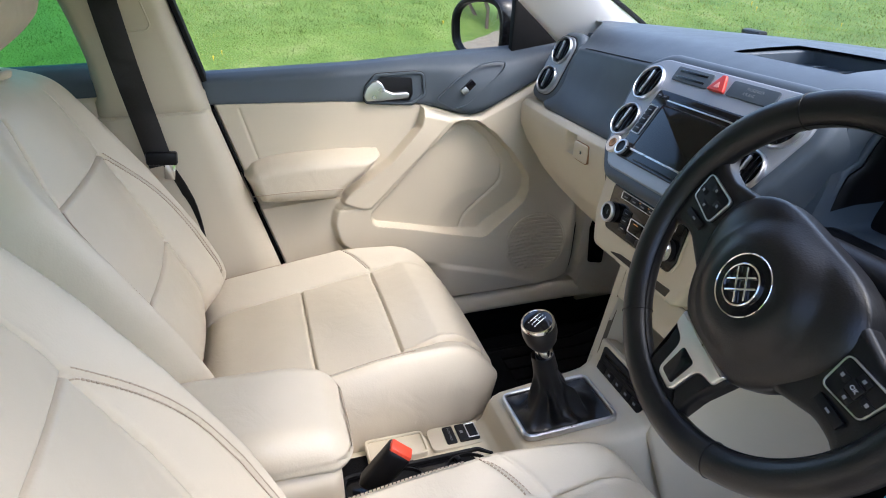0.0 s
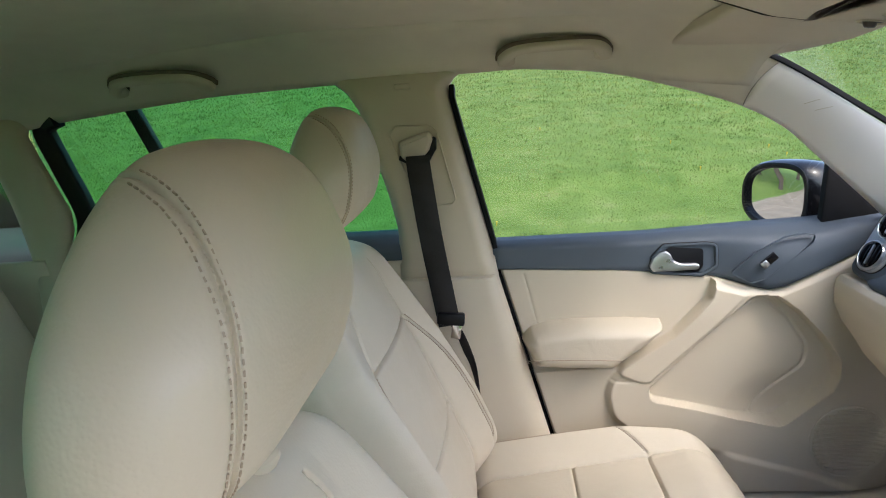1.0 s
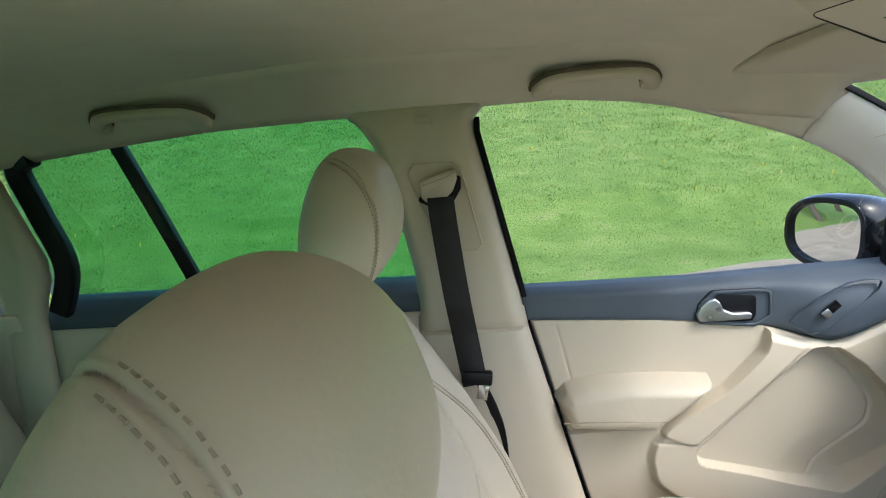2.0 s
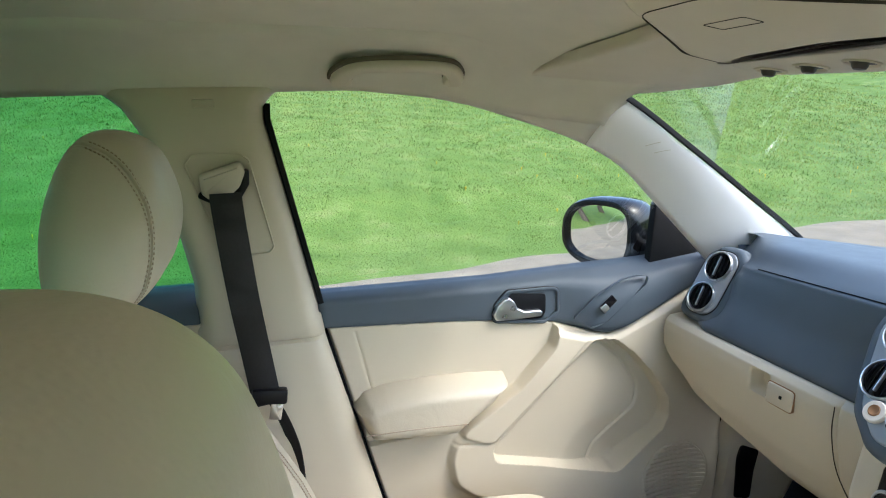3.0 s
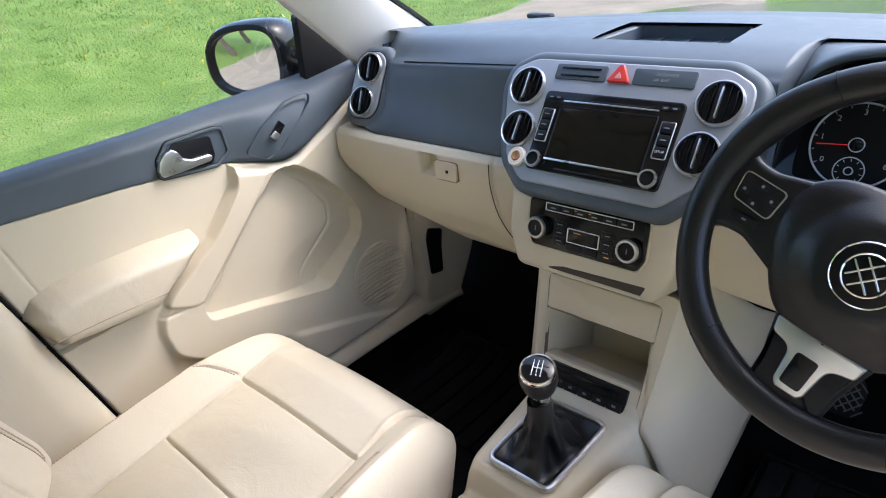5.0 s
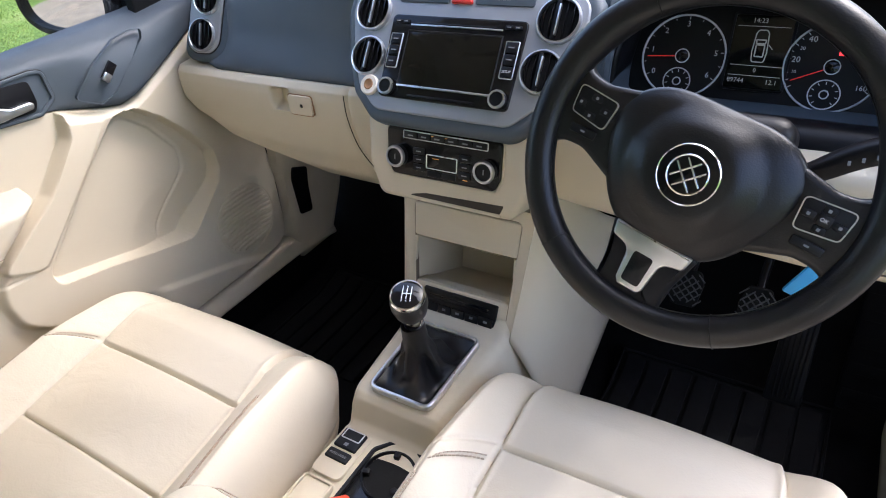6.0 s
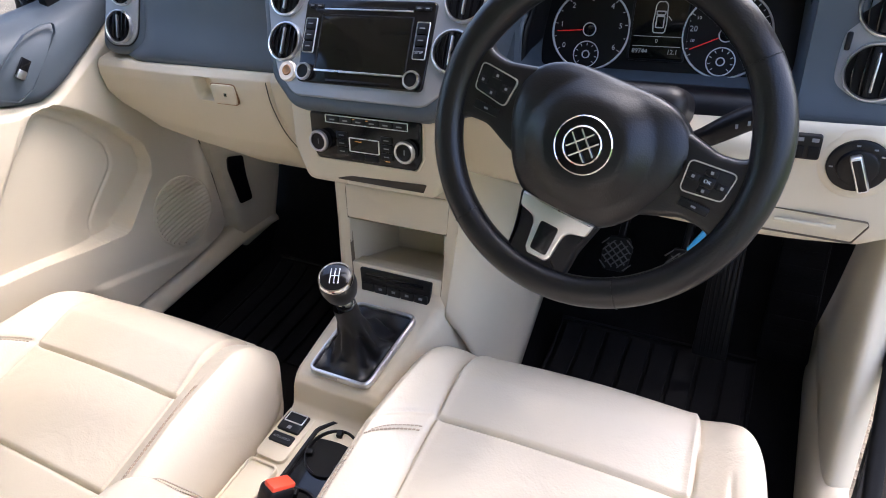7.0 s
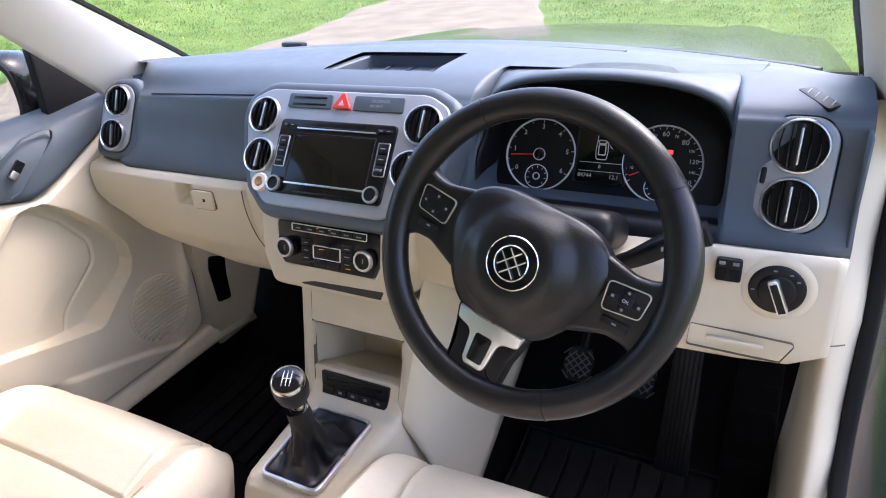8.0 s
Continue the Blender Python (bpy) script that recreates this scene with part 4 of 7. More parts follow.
# rear passenger door
rear_door = thing("rear_door", "cream rear door lining below a slate band", "car door", (-0.74, -0.6, 0.45))
P = np.zeros((20, 20, 3))
for i, z_ in enumerate(np.linspace(0.45, 1.08, 20)):
    P[i, :, 0], P[i, :, 1], P[i, :, 2] = -0.725 + 0.02 * math.sin(z_ * 7), np.linspace(-1.03, b_rear(z_) + 0.01, 20), z_
sheet("door_card", P, CREAM, rear_door, thick=-0.006)
P = np.zeros((24, 10, 3))
for i, y_ in enumerate(np.linspace(-1.03, -0.18, 24)):
    for j, s_ in enumerate(np.linspace(0, 1, 10)):
        P[i, j] = (-0.715 - 0.06 * max(0, 1 - s_ / 0.4) ** 2, y_, 1.142 - 0.10 * s_)
sheet("upper_band", P[:, ::-1], SLATE, rear_door, "slate-blue upper door band", thick=0.012)

# ---- pillar fittings, seat belt ----
belt = thing("seat_belt", "black webbing seat belt with its cream pillar guide", "seat belt", (-0.63, -0.10, 0.95))


adj = rounded([(-0.150, 1.207), (-0.080, 1.211), (-0.070, 1.222), (-0.102, 1.376), (-0.116, 1.386), (-0.190, 1.388), (-0.205, 1.370)], 0.010)
Madj = Matrix(((0, 0.15, 1, -0.8475), (1, 0, 0, 0), (0, 1, 0, 0), (0, 0, 0, 1)))
frame_ring("adjuster_line", adj, 0.003, -0.006, 0.0035, CREAM, belt, Madj)
guide = rounded([(-0.180, 1.322), (-0.168, 1.311), (-0.140, 1.315), (-0.120, 1.332), (-0.110, 1.356), (-0.116, 1.375), (-0.183, 1.354)], [0.008, 0.012, 0.02, 0.02, 0.012, 0.010, 0.010])
prism("belt_guide", guide, -0.005, 0.022, CREAM, belt, Madj, 0.010, 5, "cream belt guide cap")
slot = rounded([(-0.187, 1.316), (-0.184, 1.326), (-0.166, 1.318), (-0.140, 1.322), (-0.118, 1.338), (-0.111, 1.362), (-0.104, 1.358), (-0.105, 1.335), (-0.122, 1.308), (-0.150, 1.296)], 0.004)
prism("belt_slot", slot, -0.004, 0.012, BLACKP, belt, Madj, 0.003)
bl = smooth_path([(-0.612, -0.142, 1.325), (-0.612, -0.1405, 1.29), (-0.625, -0.128, 1.15), (-0.638, -0.112, 1.02), (-0.646, -0.102, 0.94)], 6)
sweep("webbing", bl, rect(0.0022, 0.050, 0.0008, n=2), BELT, belt, up=(0, 1, 0.2))
low = smooth_path([(-0.650, -0.095, 0.95), (-0.665, -0.070, 0.88), (-0.668, -0.055, 0.80), (-0.668, -0.05, 0.60)], 6)
sweep("lower_webbing", low, rect(0.0022, 0.024, 0.0008, n=2), BELT, belt, up=(0.6, 1, 0.2))
bx("belt_stop", pose(-0.642, -0.098, 0.958, 90, 0, 90), 0, 0, 0, 0.062, 0.028, 0.022, BLACKP, belt, 0.005, turn=-6)
bx("tongue", pose(-0.648, -0.088, 0.925, 90, 0, 90), 0, 0, 0, 0.022, 0.035, 0.004, CHROME, belt, 0.002, "chrome latch tongue", turn=-12)
frame_ring("airbag_badge", rect(0.034, 0.013, 0.003), 0.0012, -0.004, 0.001, CREAM, bpy.data.objects["b_pillar_trim"], pose(-0.627, -0.166, 1.467, 75, 0, 90))


# ---- roof fittings ----
def grab_handle(y, x, z, lean):
    """A folded grip: a flat bowed strap between two broad feet."""
    ob = thing("grab_handle", "cream plastic grab handle on the roof edge", "grab handle", (x, y, z), "grab handles")
    a = radians(lean)
    # across: along the car; up: inwards and up the lining; out: into the cabin
    M = Matrix(((0, math.sin(a), math.cos(a), x), (1, 0, 0, y), (0, math.cos(a), -math.sin(a), z), (0, 0, 0, 1)))
    bow = smooth_path([(-0.096, -0.034, 0.006), (-0.094, -0.016, 0.008), (-0.078, 0.008, 0.011), (-0.046, 0.019, 0.013), (0, 0.022, 0.014), (0.046, 0.019, 0.013), (0.078, 0.008, 0.011), (0.094, -0.016, 0.008), (0.096, -0.034, 0.006)], 6)
    wide = np.interp(np.linspace(0, 1, len(bow)), [0, 0.15, 0.3, 0.7, 0.85, 1], [1.35, 1.25, 1.0, 1.0, 1.25, 1.35])
    # wider brown strip behind the grip paints its contact shade on the lining
    sweep("recess_edge", bow - np.array([0, 0, 0.007]), rect(0.0275, 0.008, 0.002), GAPBROWN, ob, "brown strip behind the grip, painted contact shade", M=M, up=(0, 0, 1), scale=wide)
    sweep("grip", bow, rect(0.022, 0.018, 0.008), CREAM, ob, "cream plastic grip", M=M, up=(0, 0, 1), scale=wide)
    for s in (-1, 1):
        soft_box("foot", (0.034, 0.024, 0.018), 0.006, 0.004, CREAM, ob, M=M @ pose(s * 0.093, -0.024, 0.009))
    return ob


grab_handle(0.142, -0.579, 1.521, 62)
grab_handle(-0.655, -0.569, 1.514, 62)

visor = thing("sun_visor", "cream sun visor folded up against the roof", "sun visor", (-0.35, 0.42, 1.50))
vis = rounded([(-0.572, 0.342), (-0.27, 0.358), (-0.16, 0.360), (-0.16, 0.550), (-0.25, 0.568), (-0.35, 0.572), (-0.47, 0.550), (-0.56, 0.522), (-0.632, 0.468)], [0.012, 0.03, 0.02, 0.02, 0.03, 0.03, 0.03, 0.03, 0.03])
Mv = Matrix(((1, 0, 0, 0), (0, 1, 0, 0), (0.08, -0.176, -1, 1.608), (0, 0, 0, 1)))
prism("visor_panel", vis, -0.016, 0.001, CREAM, visor, Mv, 0.007, 4)
sweep("pivot", smooth_path([(-0.575, 0.475, 1.500), (-0.585, 0.490, 1.494), (-0.575, 0.500, 1.492)], 3), circle(0.006, 8), CREAM, visor)

console_top = thing("overhead_console", "cream overhead console with reading lamps and switches", "overhead console", (0, 0.36, 1.54))
Mo = Matrix(((1, 0, 0, 0), (0, 1, 0, 0), (0, -0.16, -1, 1.594), (0, 0, 0, 1)))
oc = rounded([(-0.050, 0.215), (0.050, 0.215), (0.108, 0.285), (0.183, 0.372), (0.192, 0.450), (0.10, 0.426), (0.0, 0.414), (-0.10, 0.426), (-0.192, 0.450), (-0.183, 0.372), (-0.108, 0.285)], [0.05, 0.05, 0.12, 0.06, 0.018, 0.12, 0.12, 0.12, 0.018, 0.06, 0.12], 9)
prism("body", oc, -0.04, 0.030, CREAM, console_top, Mo, 0.024, 7)
prism("body_gap", inset(np.array(oc), -0.0012 if area(oc) > 0 else 0.0012).tolist(), -0.04, 0.002, GAPBROWN, console_top, Mo, 0.001, 2)
lens = [(x_ * 0.88, 0.335 + (y_ - 0.335) * 0.84) for x_, y_ in oc]
frame_ring("lamp_line", lens, 0.0011, 0.020, 0.0302, SHUTLINE, console_top, Mo, bevel=0.0004)
frame_ring("lamp_button", rect(0.05, 0.022, 0.004, -0.005, 0.300), 0.0009, 0.020, 0.0303, SHUTLINE, console_top, Mo)
stripo = rounded([(-0.215, 0.395), (0.215, 0.395), (0.240, 0.531), (0.205, 0.556), (0.095, 0.573), (-0.095, 0.573), (-0.205, 0.556), (-0.240, 0.531)], 0.014)
prism("switch_strip", stripo, -0.03, 0.020, CREAM, console_top, Mo, 0.008, 4)
for kx in (-0.198, -0.138, -0.073, 0.073, 0.138, 0.198):
    frame_ring("knob_ring", circle(0.0165, 24, kx, 0.517, 0.021), 0.0030, 0.012, 0.0222, CREAM, console_top, Mo)
    lathe("knob_well", [(0.0, 0.0205), (0.0135, 0.0208)], BLACKP, console_top, Mo @ pose(kx + 0.004, 0.515, 0), 20)
    lathe("knob", [(0.0, 0.029), (0.006, 0.028), (0.008, 0.025), (0.0085, 0.020)], surface("knob_brown", (0.035, 0.024, 0.017), 0.4) if kx == -0.198 else bpy.data.materials["knob_brown"], console_top, Mo @ pose(kx + 0.002, 0.512, 0), 20, "dark brown ball knob")
prism("sensor_slot", rect(0.085, 0.014, 0.004, 0.0, 0.592), -0.01, 0.006, BLACKP, console_top, Mo, 0.002)
prism("sensor_panel", rounded([(-0.11, 0.568), (0.11, 0.568), (0.085, 0.612), (-0.085, 0.612)], 0.012), -0.03, 0.003, CREAM, console_top, Mo, 0.003)

rear_mirror = thing("rear_view_mirror", "grey framed interior mirror below the windscreen top", "mirror", (0, 0.68, 1.44))
MR = face(0.004, 0.676, 1.436, 84, 9)
mo = rounded([(-0.133, -0.037), (0.133, -0.037), (0.138, 0.040), (-0.138, 0.040)], 0.014)
prism("housing", mo, -0.030, 0.004, surface("mirror_frame", (0.36, 0.32, 0.25), 0.6, vary=0.03), rear_mirror, MR, 0.008, 4, "grey mirror frame")
prism("mirror_glass", inset(mo, 0.006).tolist(), 0.003, 0.0055, MIRROR, rear_mirror, MR, 0.001, label="mirror glass")
sweep("stalk", smooth_path([(0, 0.69, 1.47), (0, 0.69, 1.50), (0, 0.655, 1.525)], 4), rect(0.05, 0.035, 0.012), BLACKP, rear_mirror, up=(0, 1, 0))
v_, f_ = [], []
for r_ in range(4):
    for k in range(46):
        cx_, cy_ = -0.115 + 0.005 * k + 0.0025 * (r_ % 2), 0.618 + 0.0055 * r_
        rr_, b_ = 0.0021 - 0.0003 * r_, len(v_)
        v_ += [(cx_ + rr_ * math.cos(j * 1.0472), cy_ + rr_ * math.sin(j * 1.0472), 1.5935 - 0.16 * cy_ - 0.25 * (cy_ - 0.60)) for j in range(6)]
        f_.append([b_ + j for j in range(6)])
tagged(obj("printed_dots", v_, f_, BLACKP, console_top, "black dots printed on the glass"), kind="stuff")


# ---- dashboard ----
dash = thing("dashboard", "slate upper dashboard over cream lower panels", "dashboard", (0, 0.95, 0.80))
xs_ = np.unique(np.concatenate([np.linspace(-0.662, 0.705, 90), np.linspace(0.185, 0.225, 12), np.linspace(0.545, 0.585, 12), np.linspace(-0.13, 0.13, 50)]))
UD = np.zeros((len(xs_), 48, 3))
for i, x_ in enumerate(xs_):
    ax = abs(x_)
    yb = 1.225 - 0.19 * (ax / 0.62) ** 2 if ax < 0.62 else 1.035 - (ax - 0.62) * 0.9
    cl = float(step(abs(x_ - 0.383) - 0.170, 0.02))
    zt = 1.190 + 0.006 * math.cos(x_ * 3)
    far = min(1.3, max(0.0, (-0.2 - x_) / 0.3))
    lip = 1.168 - 0.005 * min(1.0, max(0.0, (-0.1 - x_) / 0.1)) - 0.013 * far
    pts = [(yb + 0.03, 1.10), (yb, 1.168), (yb - 0.06, 1.176), ((yb + 0.86) / 2, zt - 0.002), (0.90, zt), (0.845, zt - 0.004), (0.80, lip + 0.010), (0.786, lip), (0.780, lip - 0.004), (0.777, lip - 0.012), (0.772, 1.12), (0.765, 1.08), (0.755, 1.05), (0.744, 1.025), (0.744, 1.014), (0.755, 1.008), (0.82, 1.0)]
    pts = np.array(pts)
    pts[6:10, 0] += 0.017 * far
    pts[10:12, 0] += np.array([0.012, 0.006]) * far
    pts[6:13, 0] += 0.16 * cl
    pts[5, 0] += 0.08 * cl
    pts[13:16, 0] += 0.035 * cl
    pts[12, 1] -= 0.028 * cl
    pts[5:13, 0] += 0.058 * max(0.0, (-0.520 - x_) / 0.10) ** 1.4
    pts[5:13, 0] = np.minimum(pts[5:13, 0], yb - 0.02 - 0.012 * np.arange(8))
    pts[13:16, 0] += 0.05 * max(0.0, (-0.560 - x_) / 0.10) ** 1.4
    fine_ = smooth_path(pts, 4)
    q = np.stack([np.interp(np.linspace(0, len(fine_) - 1, 48), range(len(fine_)), fine_[:, k]) for k in (0, 1)], 1)
    UD[i, :, 0], UD[i, :, 1], UD[i, :, 2] = x_, q[:, 0], q[:, 1]
UG = UD[:, ::-1]
n_, m_ = UG.shape[:2]
faces_ = [(i * m_ + j, (i + 1) * m_ + j, (i + 1) * m_ + j + 1, i * m_ + j + 1) for i in range(n_ - 1) for j in range(m_ - 1)]
flat_ = UG.reshape(-1, 3)
mid_ = [flat_[list(q)].mean(0) for q in faces_]
faces_ = [q for q, c in zip(faces_, mid_) if not (abs(c[0]) < 0.108 and 0.848 < c[1] < 1.0 and c[2] > 1.17)]
obj("upper_dash", flat_, faces_, SLATE, dash, "soft grained slate upper dashboard", 55)
sweep("screen_gap", np.array([(x_, 1.12 - 0.15 * (x_ / 0.62) ** 2, 1.1815) for x_ in np.linspace(-0.26, 0.36, 30)]), rect(0.010, 0.003, 0.001), BLACKP, dash)
dash_seam = [(x_, 0.7845 + 0.017 * min(1.3, max(0.0, (-0.2 - x_) / 0.3)), 1.1632 - 0.013 * min(1.3, max(0.0, (-0.2 - x_) / 0.3))) for x_ in np.linspace(-0.500, -0.205, 24)]
sweep("dash_seam", np.array(dash_seam), circle(0.0011, 6), BLACKP, dash)
cheek = np.array([UD[0, 6:40] + np.array([-0.048 * t_, 0.0, -0.012 * t_ - 0.045 * t_ * t_]) for t_ in np.linspace(0, 1, 7)])
sheet("dash_cheek", cheek, SLATE, dash, "rounded slate end of the dashboard top", thick=0.003)
# tray
tray = rounded([(-0.125, 0.835), (0.125, 0.835), (0.105, 1.01), (-0.105, 1.01)], 0.034)
MZ = pose(0, 0, 0.0)
frame_ring("tray_rim", tray, 0.017, 1.16, 1.1895, SLATE, dash, MZ, bevel=0.002)
prism("tray_floor", inset(tray, 0.010).tolist(), 1.14, 1.168, SLATE, dash, MZ, 0.001)
for k in range(3):
    bx("tray_rib", MZ, -0.05 + 0.05 * k, 0.92, 1.167, 0.0030, 0.14, 0.010, SLATE, dash, 0.001)

# hood over the dials
arch = smooth_path([(0.196, 1.02), (0.204, 1.10), (0.222, 1.163), (0.262, 1.193), (0.32, 1.206), (0.39, 1.210), (0.46, 1.205), (0.52, 1.190), (0.556, 1.160), (0.570, 1.10), (0.572, 1.02)], 6)
HD = np.zeros((len(arch), 12, 3))
for i, (x_, z_) in enumerate(arch):
    for j, s_ in enumerate(np.linspace(0, 1, 12)):
        s2_ = min(1.0, s_ * 1.5)
        sink = s2_ * s2_ * (3 - 2 * s2_)
        HD[i, j] = (0.384 + (x_ - 0.384) * (1 + 0.10 * s_), 0.792 + 0.016 * ((x_ - 0.384) / 0.19) ** 2 * (z_ > 1.1) - 0.03 * max(0, (1.15 - z_)) / 0.13 + 0.17 * s_, z_ + 0.007 * math.sin(min(1, s_ * 4) * math.pi / 2) * (1 - sink) + (1.1895 - z_) * sink * min(1, max(0, (z_ - 1.06) / 0.07)))
sheet("dial_hood", HD, SLATE, dash, "soft slate hood over the dials", thick=0.007)
HI = HD[:, :7] + np.array([0, 0.004, -0.0085])
HI[..., 0] = 0.384 + (HI[..., 0] - 0.384) * 0.975
for j in range(7):
    HI[:, j, 1] = HD[:, 0, 1] + 0.006 + 0.02 * j
    HI[:, j, 2] = HD[:, 0, 2] - 0.006 - 0.001 * j
    HI[:, j, 0] = 0.384 + (HD[:, 0, 0] - 0.384) * (0.97 - 0.008 * j)
sheet("hood_lining", HI, BLACKP, dash, "black inner hood", thick=0.003)

# side ends of the upper dash
for s in (-1, 1):
    P = np.array([[(0.703 if s > 0 else -0.660, y_, z_) for z_ in np.linspace(0.99, 1.16, 5)] for y_ in np.linspace(0.745 if s > 0 else 0.89, 1.06, 6)])
    sheet("end_cap", P if s > 0 else P[::-1], SLATE, dash, thick=0.004)


def vent(M, r, parent):
    """A round louvre: bright ring, black throat, upright blades and a bright thumb bar."""
    ring = lathe("vent_ring", [(r + 0.0026, -0.001), (r + 0.0026, 0.004), (r + 0.0016, 0.0062), (r, 0.0066), (r - 0.0010, 0.005), (r - 0.0010, 0.0008)], ALU, parent, M, 40, "bright ring of a round air vent")
    lathe("throat", [(r, 0.0009), (0.0, 0.0009)], RUBBER, ring, M, 32)
    for k in (-2, -1, 1, 2):
        x0 = k * r * 0.36
        h = math.sqrt(max(r * r * 0.92 - x0 * x0, 1e-6))
        pts = [(x0 * (1 - 0.10 * t * t), t * h, 0.0042 - 0.003 * t * t) for t in np.linspace(-1, 1, 9)]
        sweep("blade", pts, [(0.0006, -0.0035), (0.0006, 0.0028), (-0.0006, 0.0028), (-0.0006, -0.0035)], GLOSSBLK, ring, M=M, up=(0, 0, 1))
    bx("thumb_bar", M, 0, 0, 0.006, r * 0.11, r * 1.45, 0.006, ALU, ring, 0.0015)
    bx("thumb_back", M, -r * 0.12, 0, 0.0035, r * 0.22, r * 1.8, 0.004, BLACKP, ring, 0.001)


def vent_pair(name, M, r, parent, lower_dx=0.0):
    """A silver plate with two round vents one above the other."""
    d = 0.0345
    out = rounded([(-0.040 + lower_dx, -0.052), (-0.02 + lower_dx, -0.069), (0.022 + lower_dx, -0.069), (0.040 + lower_dx, -0.05), (0.040, 0.05), (0.022, 0.069), (-0.02, 0.069), (-0.040, 0.052)], 0.034, 7)
    plate = prism(name, out, -0.02, 0.003, SILVER, parent, M, 0.003, 3, "silver plate round two air vents")
    frame_ring("plate_groove", inset(out, -0.002).tolist(), 0.002, -0.02, 0.0012, BLACKP, parent, M)
    vent(M @ pose(0, d, 0.003), r, parent)
    vent(M @ pose(lower_dx, -d, 0.003), r, parent)
    return plate


MDV = face(0.634, 0.768, 1.103, 76, -6)
vent_pair("vent_plate", MDV, 0.0300, dash)
bx("vent_wheel", MDV, -0.0335, -0.004, 0.004, 0.006, 0.020, 0.006, BLACKP, dash, 0.002)
MPV = face(-0.600, 0.785, 1.100, 63, 8)
ear = rounded([(-0.068, -0.080), (0.040, -0.090), (0.060, -0.05), (0.062, 0.055), (0.035, 0.084), (-0.022, 0.084), (-0.050, 0.050)], 0.03)
prism("vent_ear", ear, -0.10, -0.001, SLATE, dash, MPV, 0.016, 6, "rounded slate end of the dashboard")
vent_pair("vent_plate", MPV, 0.0290, dash, -0.010)
# small demister grille beside the pillar
MDM = pose(0.649, 0.824, 1.1816, 7) @ pose(0, 0, 0, 0, 0, -55)
grille = prism("demister_grille", rounded([(-0.036, -0.008), (0.034, -0.014), (0.030, 0.004), (-0.030, 0.012)], 0.005), -0.004, 0.001, BLACKP, dash, MDM, 0.0005, label="small black demister grille")
for k in range(4):
    bx("demister_bar", MDM, -0.022 + 0.015 * k, -0.001, 0.0012, 0.0016, 0.016, 0.0012, SILVER, grille, 0.0004, turn=38)
bx("airbag_script", face(-0.255, 0.7575, 1.048, 75), 0, 0, 0, 0.030, 0.0035, 0.0006, BLACKP, dash, 0.0002)

# cream glovebox panel
xs2 = np.linspace(-0.682, -0.105, 130)
GB = np.zeros((130, 46, 3))
for i, x_ in enumerate(xs2):
    zb = lerp(x_, [-0.70, -0.66, -0.60, -0.50, -0.37, -0.24, -0.10], [0.935, 0.875, 0.835, 0.812, 0.792, 0.788, 0.800])
    bow_ = 0.018 * math.cos((x_ + 0.38) / 0.33 * 1.2)
    yy = 0.742 - bow_ - 0.055 * float(step(-0.135 - x_, 0.12))
    pts = np.array([(yy + 0.05, 1.016), (yy + 0.012, 1.012), (yy + 0.003, 1.002), (yy, 0.985), (yy + 0.001, 0.95), (yy + 0.010, zb + (0.95 - zb) * 0.55), (yy + 0.030, zb + (0.95 - zb) * 0.25), (yy + 0.062, zb + 0.008), (yy + 0.085, zb), (yy + 0.17, zb + 0.004)])
    q = np.stack([np.interp(np.linspace(0, len(pts) - 1, 46), range(len(pts)), pts[:, k]) for k in (0, 1)], 1)
    seam = 0.004 * math.exp(-((x_ + 0.235) / 0.004) ** 2)
    dent = 0.022 * float(step(abs(x_ + 0.392) - 0.019, 0.012)) * np.array([float(step(abs(z_ - 0.979) - 0.017, 0.012)) for z_ in q[:, 1]])
    GB[i, :, 0], GB[i, :, 1], GB[i, :, 2] = x_ + 0.12 * np.clip((0.95 - q[:, 1]), 0, 1) * math.exp(-((x_ + 0.235) / 0.08) ** 2), q[:, 0] + seam + dent, q[:, 1]
sheet("glovebox_panel", GB[:, ::-1], CREAM, dash, "cream glovebox lid and knee panel", thick=0.006)
lid_line = smooth_path([(-0.236, 0.7225, 1.004), (-0.234, 0.7205, 0.96), (-0.222, 0.727, 0.90), (-0.195, 0.748, 0.84), (-0.165, 0.776, 0.80)], 6)
sweep("lid_gap", lid_line, circle(0.0009, 6), SHUTLINE, dash, up=(0, -1, 0))
MGL = face(-0.355, 0.7255, 0.975, 86)
prism("latch", rect(0.056, 0.036, 0.007, 0.014, -0.001), -0.002, 0.0058, CREAM, dash, MGL, 0.002, label="cream glovebox latch")
frame_ring("latch_gap", rect(0.0585, 0.0385, 0.008, 0.014, -0.001), 0.0008, -0.002, 0.0030, BROWN, dash, MGL)
bx("keyhole", MGL, 0.018, -0.001, 0.0060, 0.006, 0.006, 0.001, GLOSSBLK, dash, 0.0005)

